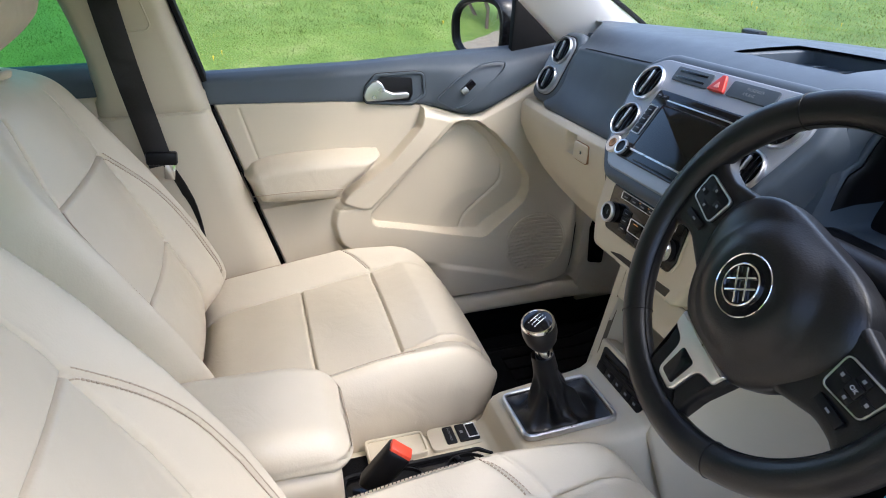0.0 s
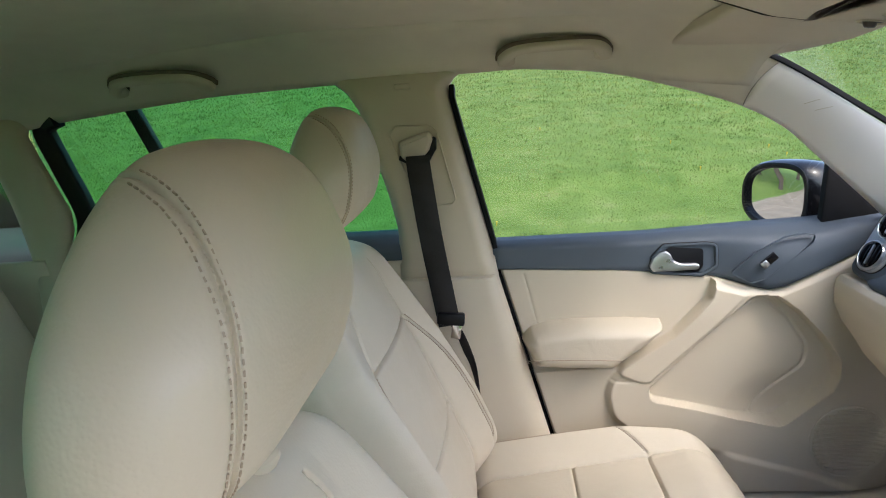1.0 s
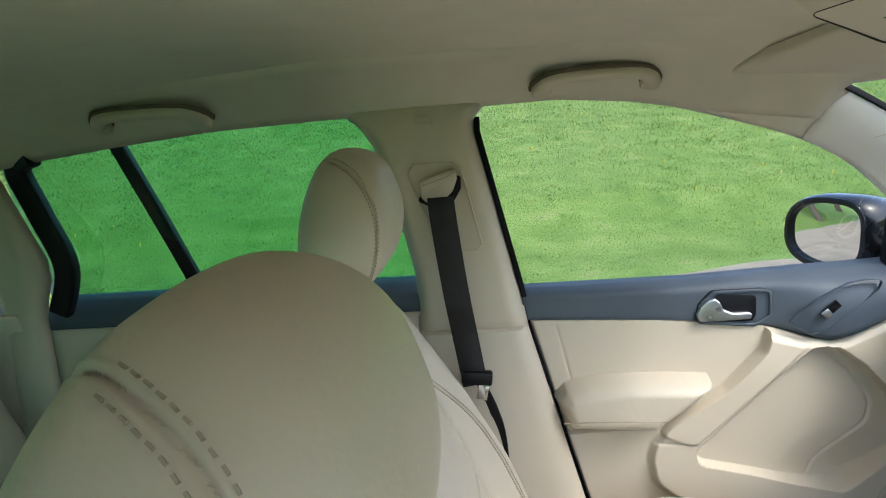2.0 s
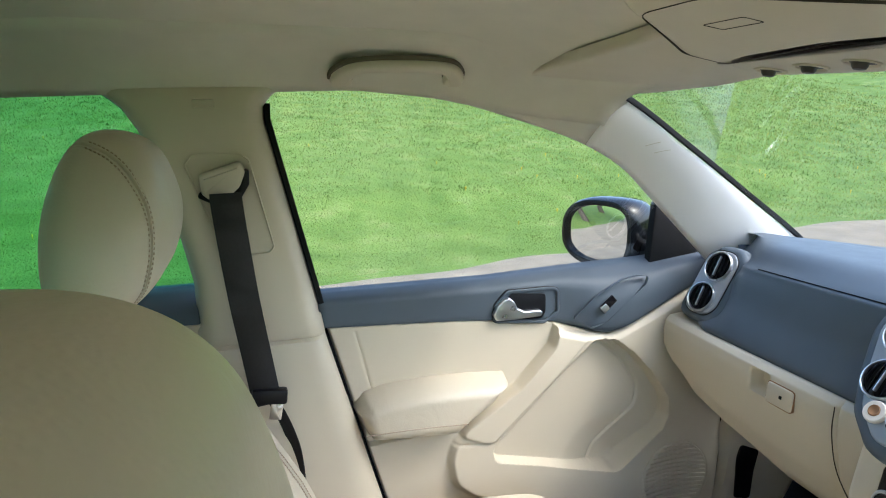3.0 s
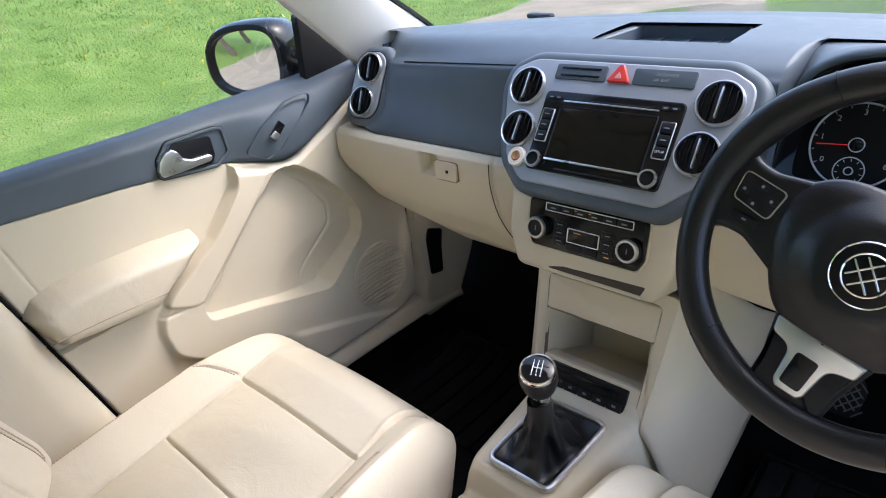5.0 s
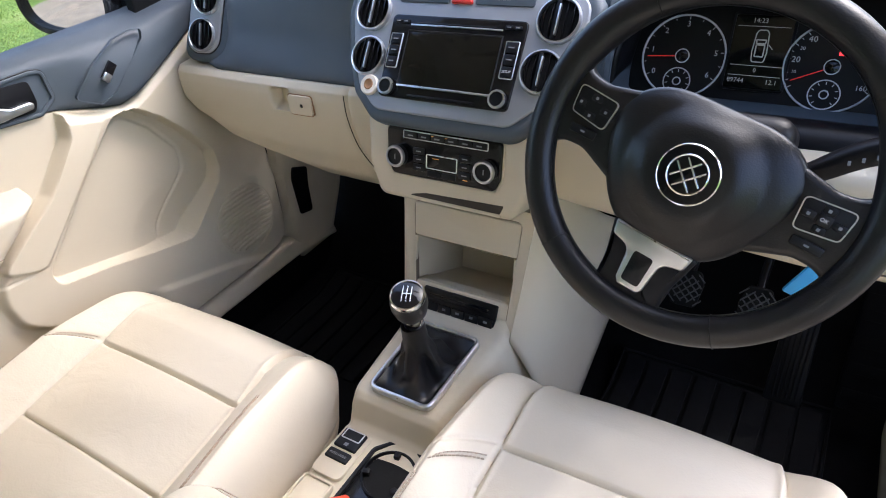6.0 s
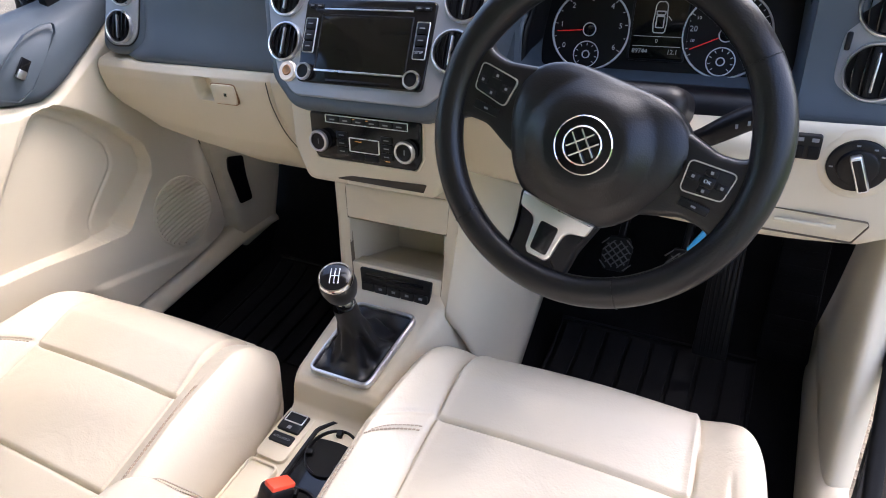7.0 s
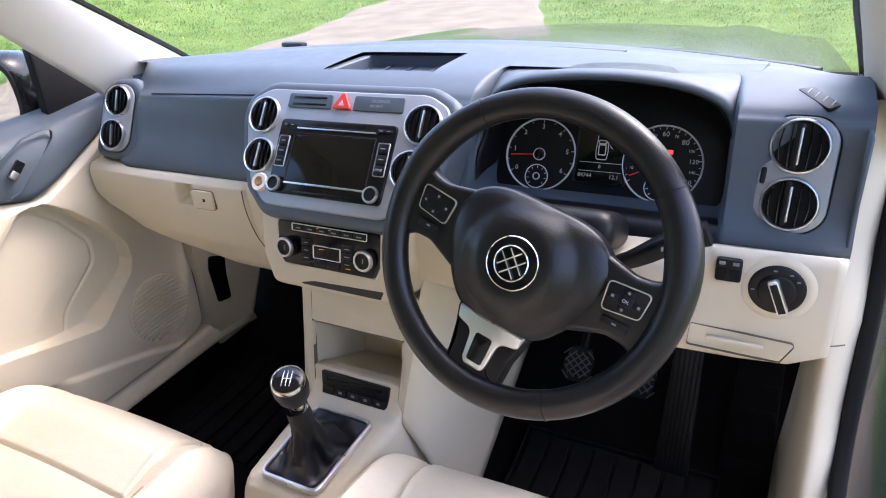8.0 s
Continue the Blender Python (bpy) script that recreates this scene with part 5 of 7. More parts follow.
# cream driver's knee panel
xs3 = np.linspace(0.105, 0.700, 60)
KB = np.zeros((60, 18, 3))
for i, x_ in enumerate(xs3):
    zb = lerp(x_, [0.10, 0.30, 0.50, 0.60, 0.66, 0.70], [0.90, 0.885, 0.870, 0.870, 0.873, 0.892])
    yy = 0.694 - 0.012 * math.sin((x_ - 0.1) / 0.6 * math.pi)
    pts = np.array([(yy + 0.09, 1.012), (yy + 0.045, 1.010), (yy + 0.012, 1.034 if x_ > 0.55 else 1.010), (yy + 0.003, 1.028 if x_ > 0.55 else 1.0), (yy + 0.002, 0.985), (yy, 0.95), (yy, zb + 0.035), (yy + 0.004, zb + 0.012), (yy + 0.016, zb), (yy + 0.12, zb + 0.01)])
    q = np.stack([np.interp(np.linspace(0, len(pts) - 1, 18), range(len(pts)), pts[:, k]) for k in (0, 1)], 1)
    KB[i, :, 0], KB[i, :, 1], KB[i, :, 2] = x_, q[:, 0], q[:, 1]
sheet("knee_panel", KB[:, ::-1], CREAM, dash, "cream lower dashboard by the driver's knees", thick=0.006)
MLS = face(0.634, 0.6885, 0.990, 87)
lathe("switch_dish", [(0.042, -0.003), (0.038, -0.0008), (0.034, 0.0004), (0.031, 0.0002)], CREAM, dash, MLS, 40, "raised cream ring")
sw_ = lathe("light_switch", [(0.0310, -0.003), (0.0305, 0.0025), (0.0285, 0.0038), (0.021, 0.0042), (0.020, 0.0075), (0.0185, 0.0085), (0.0, 0.0085)], BLACKP, dash, MLS, 40, "black rotary light switch with a silver bar")
bx("bar", MLS, 0.002, -0.002, 0.016, 0.012, 0.044, 0.012, ALU, sw_, 0.003, turn=22)
bx("bar_face", MLS, 0.002, -0.002, 0.0222, 0.008, 0.038, 0.0015, BLACKP, sw_, 0.0005, turn=22)
for a_ in (100, 60, 35, 185):
    bx("switch_mark", MLS, 0.0255 * math.cos(radians(a_)), 0.0255 * math.sin(radians(a_)), 0.0042, 0.004, 0.002, 0.0005, GREYPRINT, sw_, 0.0001)
MBT = face(0.580, 0.6835, 1.010, 87)
bb = prism("dimmer_block", rect(0.029, 0.029, 0.004), -0.003, 0.004, BLACKP, dash, MBT, 0.0012, label="black dimmer and headlamp level block")
for s in (-1, 1):
    bx("dimmer_wheel", MBT, s * 0.0075, -0.005, 0.004, 0.011, 0.014, 0.004, RUBBER, bb, 0.001)
    bx("dimmer_mark", MBT, s * 0.0075, 0.0095, 0.0042, 0.007, 0.0045, 0.0005, GREYPRINT, bb, 0.0001)
MPK = face(0.605, 0.6835, 0.903, 88)
frame_ring("pocket_gap", rounded([(-0.064, -0.012), (0.045, -0.014), (0.058, 0.012), (0.056, 0.017), (-0.062, 0.022)], 0.004), 0.0005, -0.004, 0.0002, GAPBROWN, dash, MPK, bevel=0.0001)
bx("pocket_grip", MPK, -0.008, 0.006, 0.001, 0.066, 0.006, 0.004, CREAM, dash, 0.002)

# ---- centre stack ----
MC = face(0, 0.668, 1.054, 53)
stack = thing("centre_stack", "silver centre panel with radio, vents and hazard switch", "control panel", (0, 0.70, 1.05))
surround = rounded([(-0.112, -0.034), (0.112, -0.034), (0.150, 0.000), (0.172, 0.050), (0.190, 0.110), (0.188, 0.140), (0.150, 0.160), (-0.150, 0.160), (-0.188, 0.140), (-0.190, 0.110), (-0.172, 0.050), (-0.150, 0.000)], [0.03, 0.03, 0.03, 0.05, 0.04, 0.04, 0.05, 0.05, 0.04, 0.04, 0.05, 0.03], 7)
prism("pod", inset(surround, -0.017).tolist(), -0.10, -0.004, SLATE, stack, MC, 0.014, 6, "slate pod round the centre panel")
plate = prism("panel", surround, -0.03, 0.000, SILVER, stack, MC, 0.003, 3, "titanium coloured fascia plate")
for sx in (-1, 1):
    vent(MC @ pose(sx * 0.150, 0.113, 0.0), 0.0285, stack)
    vent(MC @ pose(sx * 0.142, 0.044, 0.0), 0.0275, stack)
radio = prism("radio", rounded([(-0.107, -0.014), (0.107, -0.014), (0.110, 0.109), (-0.110, 0.109)], 0.008), -0.01, 0.0042, GLOSSBLK, stack, MC, 0.002, label="gloss black car radio")
frame_ring("screen_edge", rect(0.156, 0.084, 0.002, 0, 0.045), 0.0022, 0.002, 0.0056, BLACKP, radio, MC)
prism("screen", rect(0.150, 0.078, 0.002, 0, 0.045), 0.003, 0.0048, SCREEN, radio, MC, 0.0006, label="dark blank touch screen")
bx("screen_sill", MC, 0, 0.0045, 0.0055, 0.154, 0.0030, 0.0028, ALU, radio, 0.0008)
bx("disc_slot", MC, 0.0, 0.0945, 0.0046, 0.150, 0.0022, 0.002, ALU, radio, 0.0006)
bx("disc_mouth", MC, 0.0, 0.0975, 0.0042, 0.130, 0.0025, 0.001, BLACKP, radio, 0.0004)
for sx in (-1, 1):
    for k in range(2):
        bx("top_button", MC, sx * (0.084 + 0.013 * k), 0.0985, 0.0050, 0.0115, 0.0055, 0.0028, BLACKP, radio, 0.0007)
        bx("button_mark", MC, sx * (0.084 + 0.013 * k), 0.0985, 0.0066, 0.006, 0.0015, 0.0004, GREYPRINT, radio, 0.0001)
    frame_ring("button_column", rect(0.021, 0.052, 0.003, sx * 0.0945, 0.055), 0.0016, 0.003, 0.0062, ALU, radio, MC)
    for k in range(3):
        bx("side_button", MC, sx * 0.0945, 0.0385 + 0.0165 * k, 0.0055, 0.0165, 0.0145, 0.0035, BLACKP, radio, 0.001)
        if (sx, k) == (1, 0):
            words("button_text", "SETUP", 0.0048, PALE, radio, MC, sx * 0.0945, 0.0385, 0.0074)
        else:
            bx("button_mark", MC, sx * 0.0945, 0.0385 + 0.0165 * k, 0.0074, 0.0085, 0.0018, 0.0004, GREYPRINT, radio, 0.0001)
    kn = lathe("knob", [(0.0125, 0.003), (0.0125, 0.010), (0.0118, 0.0125), (0.0095, 0.0128), (0.009, 0.0115), (0.0, 0.0118)], BLACKP, radio, MC @ pose(sx * 0.092, 0.0, 0), 32, "radio knob with a bright ring")
    lathe("knob_ring", [(0.0128, 0.009), (0.0132, 0.0105), (0.0125, 0.0135), (0.0102, 0.0137), (0.0098, 0.0125)], ALU, kn, MC @ pose(sx * 0.092, 0.0, 0), 32)
bx("card_slot", MC, 0.0, -0.0085, 0.0046, 0.110, 0.0028, 0.001, BLACKP, radio, 0.0005)
slotbox = prism("slot_insert", rect(0.086, 0.024, 0.004, -0.064, 0.141), -0.004, 0.0022, SLATE, stack, MC, 0.001, label="dark blank insert with two slots")
for k in (-1, 1):
    bx("slot_rib", MC, -0.064, 0.141 + k * 0.0055, 0.0026, 0.066, 0.0032, 0.0018, GLOSSBLK, slotbox, 0.0008)
hz = prism("hazard_switch", rounded([(-0.0185, 0.1295), (0.0185, 0.1295), (0.0035, 0.1555), (-0.0035, 0.1555)], 0.0025), -0.002, 0.005, RED, stack, MC, 0.0018, label="red triangular hazard switch")
tri = rounded([(-0.006, 0.1345), (0.006, 0.1345), (0.0, 0.1445)], 0.001)
prism("hazard_mark", tri, 0.004, 0.0056, surface("hazard_pink", (0.75, 0.30, 0.26), 0.5), hz, MC, 0.0002)
ab = prism("airbag_insert", rect(0.090, 0.024, 0.004, 0.066, 0.141), -0.004, 0.0022, SLATE, stack, MC, 0.001, label="dark insert with airbag lettering")
words("airbag_text", "PASSENGER", 0.0062, GREYPRINT, ab, MC, 0.070, 0.1450, 0.0024)
words("airbag_text", "AIR BAG", 0.0062, GREYPRINT, ab, MC, 0.063, 0.1375, 0.0024)
cap = lathe("key_lock", [(0.0155, -0.002), (0.0155, 0.004), (0.014, 0.006), (0.008, 0.0055), (0.007, 0.003), (0.0, 0.003)], surface("ivory_cap", (0.72, 0.66, 0.58), 0.45), stack, MC @ pose(-0.127, 0.000, 0.0), 28, "ivory round cap with a worn brown middle")
lathe("worn_middle", [(0.0085, 0.0052), (0.007, 0.0066), (0.003, 0.005), (0.0, 0.0048)], BROWN, cap, MC @ pose(-0.1275, 0.001, 0.0), 20)

# cream panel and climate unit
MK = face(0, 0.650, 0.955, 76)
prism("climate_surround", rounded([(-0.118, -0.072), (0.118, -0.072), (0.140, -0.02), (0.142, 0.070), (-0.142, 0.070), (-0.140, -0.02)], [0.02, 0.02, 0.04, 0.01, 0.01, 0.04]), -0.10, -0.003, CREAM, stack, MK, 0.010, 5, "cream panel round the climate unit")
clim = prism("climate_unit", rounded([(-0.088, -0.030), (0.088, -0.030), (0.098, -0.012), (0.099, 0.044), (-0.099, 0.044), (-0.098, -0.012)], 0.009), -0.01, 0.002, GLOSSBLK, stack, MK, 0.002, label="black climate control unit with two knobs")
frame_ring("unit_edge", rounded([(-0.091, -0.033), (0.091, -0.033), (0.101, -0.012), (0.102, 0.047), (-0.102, 0.047), (-0.101, -0.012)], 0.01), 0.003, -0.01, 0.0, CREAM, clim, MK)
for sx in (-1, 1):
    Mk = MK @ pose(sx * 0.0765, 0.000, 0)
    kn = lathe("knob", [(0.0165, 0.002), (0.0165, 0.012), (0.015, 0.0155), (0.012, 0.0155), (0.011, 0.0135), (0.0, 0.0138)], BLACKP, clim, Mk, 36, "black temperature knob with a bright ring")
    lathe("knob_ring", [(0.0168, 0.011), (0.0172, 0.0135), (0.0155, 0.017), (0.0132, 0.017), (0.0125, 0.0150)], ALU, kn, Mk, 36)
    bx("knob_mark", Mk, 0, 0, 0.0142, 0.0018, 0.008, 0.0006, GREYPRINT, kn, 0.0002)
frame_ring("key_row_edge", rect(0.146, 0.0125, 0.002, 0.004, 0.034), 0.0013, 0.001, 0.0034, ALU, clim, MK)
for k in range(6):
    bx("key", MK, -0.055 + 0.0236 * k, 0.034, 0.0026, 0.0215, 0.0095, 0.003, BLACKP, clim, 0.0008)
    bx("key_mark", MK, -0.055 + 0.0236 * k, 0.0335, 0.0043, 0.009, 0.0022, 0.0003, GREYPRINT, clim, 0.0001)
    if k in (2, 3):
        bx("key_led", MK, -0.063 + 0.0236 * k, 0.0370, 0.0043, 0.0042, 0.0012, 0.0003, LEDAMBER, clim, 0.0001)
prism("display", rect(0.050, 0.020, 0.002, 0.0, -0.002), 0.001, 0.0032, SCREEN, clim, MK, 0.0005)
frame_ring("display_edge", rect(0.054, 0.022, 0.002, 0.0, -0.002), 0.0014, 0.001, 0.0040, ALU, clim, MK)
for sx in (-1, 1):
    for k in range(3):
        bx("side_key", MK, sx * 0.040, -0.014 + 0.0125 * k, 0.0026, 0.020, 0.0105, 0.003, BLACKP, clim, 0.0008)
        bx("key_mark", MK, sx * 0.040, -0.014 + 0.0125 * k, 0.0042, 0.009, 0.0016, 0.0003, GREYPRINT, clim, 0.0001)
for k in range(2):
    bx("low_key", MK, -0.013 + 0.026 * k, -0.0205, 0.0026, 0.024, 0.0095, 0.003, BLACKP, clim, 0.0008)
bx("key_led", MK, 0.042, -0.0205, 0.0043, 0.008, 0.0012, 0.0003, LEDAMBER, clim, 0.0001)
bx("display_led", MK, -0.010, 0.0035, 0.0034, 0.012, 0.001, 0.0002, LEDAMBER, clim, 0.00005)
# no opening is cut: this dark strip paints the slot's shade on the panel
prism("ledge_slot", rounded([(-0.066, -0.0625), (0.098, -0.0635), (0.104, -0.0500), (-0.030, -0.0545)], 0.002), -0.006, -0.0022, SHUTLINE, stack, MK, 0.0004, 2, "dark strip under the climate unit, painted shade of a slot")
bx("lip_slot", MK, 0.030, -0.066, -0.0075, 0.140, 0.008, 0.010, CREAM, stack, 0.003, "finger ledge under the panel")

# ---- dials ----
MG = face(0, 0.8565, 1.069, 64.5)
cluster = thing("instrument_cluster", "black instrument cluster with two white-ringed dials", "gauges", (0.38, 0.86, 1.05))
prism("cluster_face", rounded([(0.200, -0.085), (0.566, -0.085), (0.570, 0.05), (0.52, 0.11), (0.25, 0.11), (0.198, 0.05)], 0.02), -0.02, -0.002, BLACKP, cluster, MG, 0.002, label="black dial panel")


def dial(cx, r, marks, start, sweep_deg, needle, small, name, label):
    d = lathe(name, [(r - 0.0006, -0.001), (r + 0.0002, 0.003), (r + 0.0014, 0.003), (r + 0.0020, 0.0), (r + 0.0020, -0.003)], PALE, cluster, MG @ pose(cx, 0, 0), 56, label)
    lathe("dial_face", [(r, -0.0012), (0.0, -0.001)], BLACKP, d, MG @ pose(cx, 0, 0), 40)
    n = len(marks)
    for k, text in enumerate(marks):
        a = radians(start - sweep_deg * k / (n - 1))
        if text:
            big = (0.0105 if len(text) < 3 else 0.0090) if k % 2 == 0 or n < 9 else 0.0062
            words("numeral", text, big, PALE, d, MG, cx + (r - 0.0115) * math.cos(a), (r - 0.0115) * math.sin(a), 0.0)
    total = (n - 1) * 2
    for k in range(total + 1):
        a = start - sweep_deg * k / total
        bx("tick", MG @ pose(cx, 0, 0, 0, 0, a), r - 0.0032, 0, 0.0, 0.0042 if k % 2 == 0 else 0.0026, 0.0010, 0.0005, PALE, d, 0.0001)
    a = needle
    bx("needle", MG @ pose(cx, 0, 0, 0, 0, a), r * 0.50, 0, 0.003, r * 0.76, 0.0011, 0.001, NEEDLE, d, 0.0003, "red needle")
    lathe("needle_hub", [(0.0095, -0.001), (0.0095, 0.004), (0.0085, 0.005), (0.0078, 0.0045), (0.007, 0.005), (0.0, 0.0055)], GLOSSBLK, d, MG @ pose(cx, 0, 0), 24)
    frame_ring("hub_ring", circle(0.0095, 24, cx, 0), 0.0010, 0.003, 0.0055, PALE, d, MG)
    frame_ring("small_ring", circle(0.0185, 32, cx + small, -0.034), 0.0008, -0.001, 0.001, PALE, d, MG)
    frame_ring("small_hub", circle(0.0055, 20, cx + small, -0.034), 0.0008, -0.001, 0.002, PALE, d, MG)
    for k in range(9):
        a = 225 - 33.75 * k
        bx("small_tick", MG @ pose(cx + small, -0.034, 0, 0, 0, a), 0.0145, 0, 0.0, 0.0035, 0.0010, 0.0005, PALE, d, 0.0001)


dial(0.2835, 0.0545, ["0", "1", "2", "3", "4", "5", "6"], 212, 244, 184, -0.002, "rev_counter", "rev counter with a red needle near one")
dial(0.4665, 0.0545, ["", "10", "20", "30", "40", "50", "60", "70", "80", "100", "120", "140", "160"], 212, 244, 205, -0.002, "speedometer", "speedometer with a red needle at rest")
disp = prism("info_display", rect(0.072, 0.094, 0.004, 0.3785, 0.012), -0.004, 0.001, SCREEN, cluster, MG, 0.001, label="dark trip display with pale figures")
frame_ring("display_side", rect(0.078, 0.100, 0.005, 0.3785, 0.012), 0.003, -0.004, 0.0022, BLACKP, cluster, MG)
words("clock_text", "14:23", 0.0085, LCD, disp, MG, 0.373, 0.0515, 0.0014)
words("trip_text", "89744", 0.0085, LCD, disp, MG, 0.357, -0.0255, 0.0014)
words("trip_text", "12.1", 0.0085, LCD, disp, MG, 0.401, -0.0255, 0.0014)
words("speed_text", "0", 0.0075, LCD, disp, MG, 0.378, -0.0115, 0.0014)
for yy_ in (0.0445, -0.0055, -0.0185):
    bx("rule", MG, 0.3785, yy_, 0.0013, 0.064, 0.0008, 0.0003, LCD, disp, 0.0001)
frame_ring("car_outline", rounded([(0.371, -0.001), (0.387, -0.001), (0.3885, 0.012), (0.387, 0.036), (0.384, 0.0405), (0.374, 0.0405), (0.371, 0.036), (0.3695, 0.012)], 0.004), 0.0009, 0.001, 0.0015, LCD, disp, MG)
frame_ring("car_screen", rounded([(0.3735, 0.0225), (0.3845, 0.0225), (0.3855, 0.028), (0.3725, 0.028)], 0.0015), 0.0007, 0.001, 0.0015, LCD, disp, MG)
frame_ring("car_roof", rounded([(0.3735, 0.006), (0.3845, 0.006), (0.3845, 0.0215), (0.3735, 0.0215)], 0.0015), 0.0007, 0.001, 0.0015, LCD, disp, MG)
bx("car_door", MG, 0.3915, 0.019, 0.0013, 0.0075, 0.0012, 0.0003, LCD, disp, 0.0001, turn=-48)
bx("warning_lamp", MG, 0.475, 0.018, 0.0, 0.009, 0.006, 0.0006, LEDRED, cluster, 0.0002)
bx("cluster_slot", MG, 0.219, -0.067, 0.0, 0.024, 0.0035, 0.003, SLATE, cluster, 0.001)
led_y, led_z = smooth_path([(0.832, 1.008), (0.80, 1.018), (0.775, 1.028), (0.752, 1.028), (0.738, 1.016), (0.733, 0.995), (0.735, 0.975)], 3).T
ledge = np.array([[(x_, y_ + 0.010 * ((x_ - 0.384) / 0.19) ** 2, z_ + 0.004 * math.sin((x_ - 0.2) / 0.36 * 3.14)) for y_, z_ in zip(led_y, led_z)] for x_ in np.linspace(0.196, 0.572, 24)])
sheet("lower_ledge", ledge, BLACKP, cluster, "black ledge below the dials", thick=-0.006)

# ---- steering column and wheel ----
column = thing("steering_column", "black column shroud with stalk and ignition", "steering column", (0.38, 0.65, 0.95))
MWH = Matrix.Translation((0.38, 0.535, 1.074)) @ pose(0, 0, 0, 64)
soft_box("shroud", (0.115, 0.095, 0.20), 0.035, 0.008, BLACKP, column, M=MWH @ pose(0.0, -0.012, -0.145))
soft_box("shroud_cowl", (0.15, 0.05, 0.12), 0.022, 0.008, BLACKP, column, M=MWH @ pose(0.0, 0.035, -0.14))
st = smooth_path([(0.44, 0.655, 1.005), (0.475, 0.66, 1.02), (0.515, 0.665, 1.045), (0.555, 0.668, 1.062)], 5)
sweep("stalk", st, rect(0.022, 0.026, 0.009), BLACKP, column, "black wiper stalk", scale=np.interp(np.linspace(0, 1, len(st)), [0, 0.5, 1], [0.6, 1.0, 1.1]))
for k in range(3):
    bx("stalk_mark", pose(0.507 + 0.012 * k, 0.6525, 1.041 + 0.005 * k, 75, 0, 8), 0, 0, 0, 0.003, 0.005, 0.0008, GREYPRINT, column, 0.0002)
st = smooth_path([(0.32, 0.655, 1.005), (0.285, 0.665, 1.012), (0.24, 0.67, 1.02), (0.205, 0.672, 1.022)], 5)
sweep("indicator_stalk", st, rect(0.020, 0.022, 0.008), BLACKP, column, scale=np.interp(np.linspace(0, 1, len(st)), [0, 0.5, 1], [0.6, 0.9, 1.0]))
key = thing("key_fob", "ignition key with a bright blue tag", "key", (0.485, 0.63, 0.93))
bx("blade", pose(0.468, 0.63, 0.945, 0, 35, 0), 0, 0, 0, 0.05, 0.010, 0.003, ALU, key, 0.001)
bx("tag", pose(0.497, 0.622, 0.905, 8, 25, 10), 0, 0, 0, 0.024, 0.006, 0.055, BLUE, key, 0.003, "blue plastic key tag")

WR = -18
MW = MWH @ pose(0, 0, 0, 0, 0, WR)
wheel = thing("steering_wheel", "black leather three-spoke steering wheel with satin trim", "steering wheel", (0.38, 0.535, 1.074))
th_ = np.linspace(0, 2 * math.pi, 120, endpoint=False)
v_, f_ = [], []
for a in th_:
    deg = (math.degrees(a) + 360) % 360
    grip = math.exp(-((deg - 25) / 16) ** 2) + math.exp(-((deg - 155) / 16) ** 2)
    ra, rb = 0.0170 + 0.0022 * grip, 0.0148 + 0.0015 * grip
    for b in np.linspace(0, 2 * math.pi, 16, endpoint=False):
        q = 0.1665 + ra * math.cos(b)
        v_.append((q * math.cos(a), q * math.sin(a), rb * math.sin(b)))
f_ = [(i * 16 + j, (i + 1) % 120 * 16 + j, (i + 1) % 120 * 16 + (j + 1) % 16, i * 16 + (j + 1) % 16) for i in range(120) for j in range(16)]
rim = obj("rim", v_, f_, BLKLEATHER, wheel, "stitched black leather rim", 60, MW)
for deg in (48, 132, 236, 304):
    a = radians(deg)
    ring_ = [(0.1665 * math.cos(a) + (0.0174 * math.cos(b)) * math.cos(a), 0.1665 * math.sin(a) + (0.0174 * math.cos(b)) * math.sin(a), 0.0152 * math.sin(b)) for b in np.linspace(0, 2 * math.pi, 20, endpoint=False)]
    sweep("rim_joint", ring_, circle(0.0006, 5), BLACKP, rim, closed=True, M=MW, up=(math.cos(a + 1.57), math.sin(a + 1.57), 0))
inner = [(0.1500 * math.cos(a), 0.1500 * math.sin(a), 0.0045) for a in th_]
sweep("rim_stitch", inner, circle(0.0007, 5), BLACKP, rim, closed=True, M=MW)
hub_out = rounded([(-0.050, -0.092), (0.050, -0.092), (0.080, -0.050), (0.100, -0.004), (0.098, 0.036), (0.060, 0.060), (-0.060, 0.060), (-0.098, 0.036), (-0.100, -0.004), (-0.080, -0.050)], 0.045, 8)
ends_ = np.array(hub_out + hub_out[:1])
run_ = np.concatenate([[0], np.cumsum(np.linalg.norm(np.diff(ends_, axis=0), axis=1))])
hub_poly, mid_ = np.stack([np.interp(np.linspace(0, run_[-1], 96, endpoint=False), run_, ends_[:, k]) for k in (0, 1)], 1), np.array([0, -0.010])
for _ in range(14):
    hub_poly = 0.5 * hub_poly + 0.25 * (np.roll(hub_poly, 1, 0) + np.roll(hub_poly, -1, 0))
rows_ = [np.column_stack([hub_poly, np.full(len(hub_poly), -0.022)])]
for s_ in np.concatenate([[1.0, 0.995, 0.985, 0.97, 0.95], np.linspace(0.92, 0.02, 26)]):
    own = mid_ + (hub_poly - mid_) * s_
    d_ = np.hypot(own[:, 0], own[:, 1] + 0.010)
    z_ = -0.004 + 0.021 * math.sqrt(1 - s_**3.2) if s_ < 1 else -0.004
    rows_.append(np.column_stack([own, z_ + 0.012 * np.clip((0.068 - d_) / 0.030, 0, 1) ** 1.4 * (2 - np.clip((0.068 - d_) / 0.030, 0, 1) ** 1.4) * 0.95]))
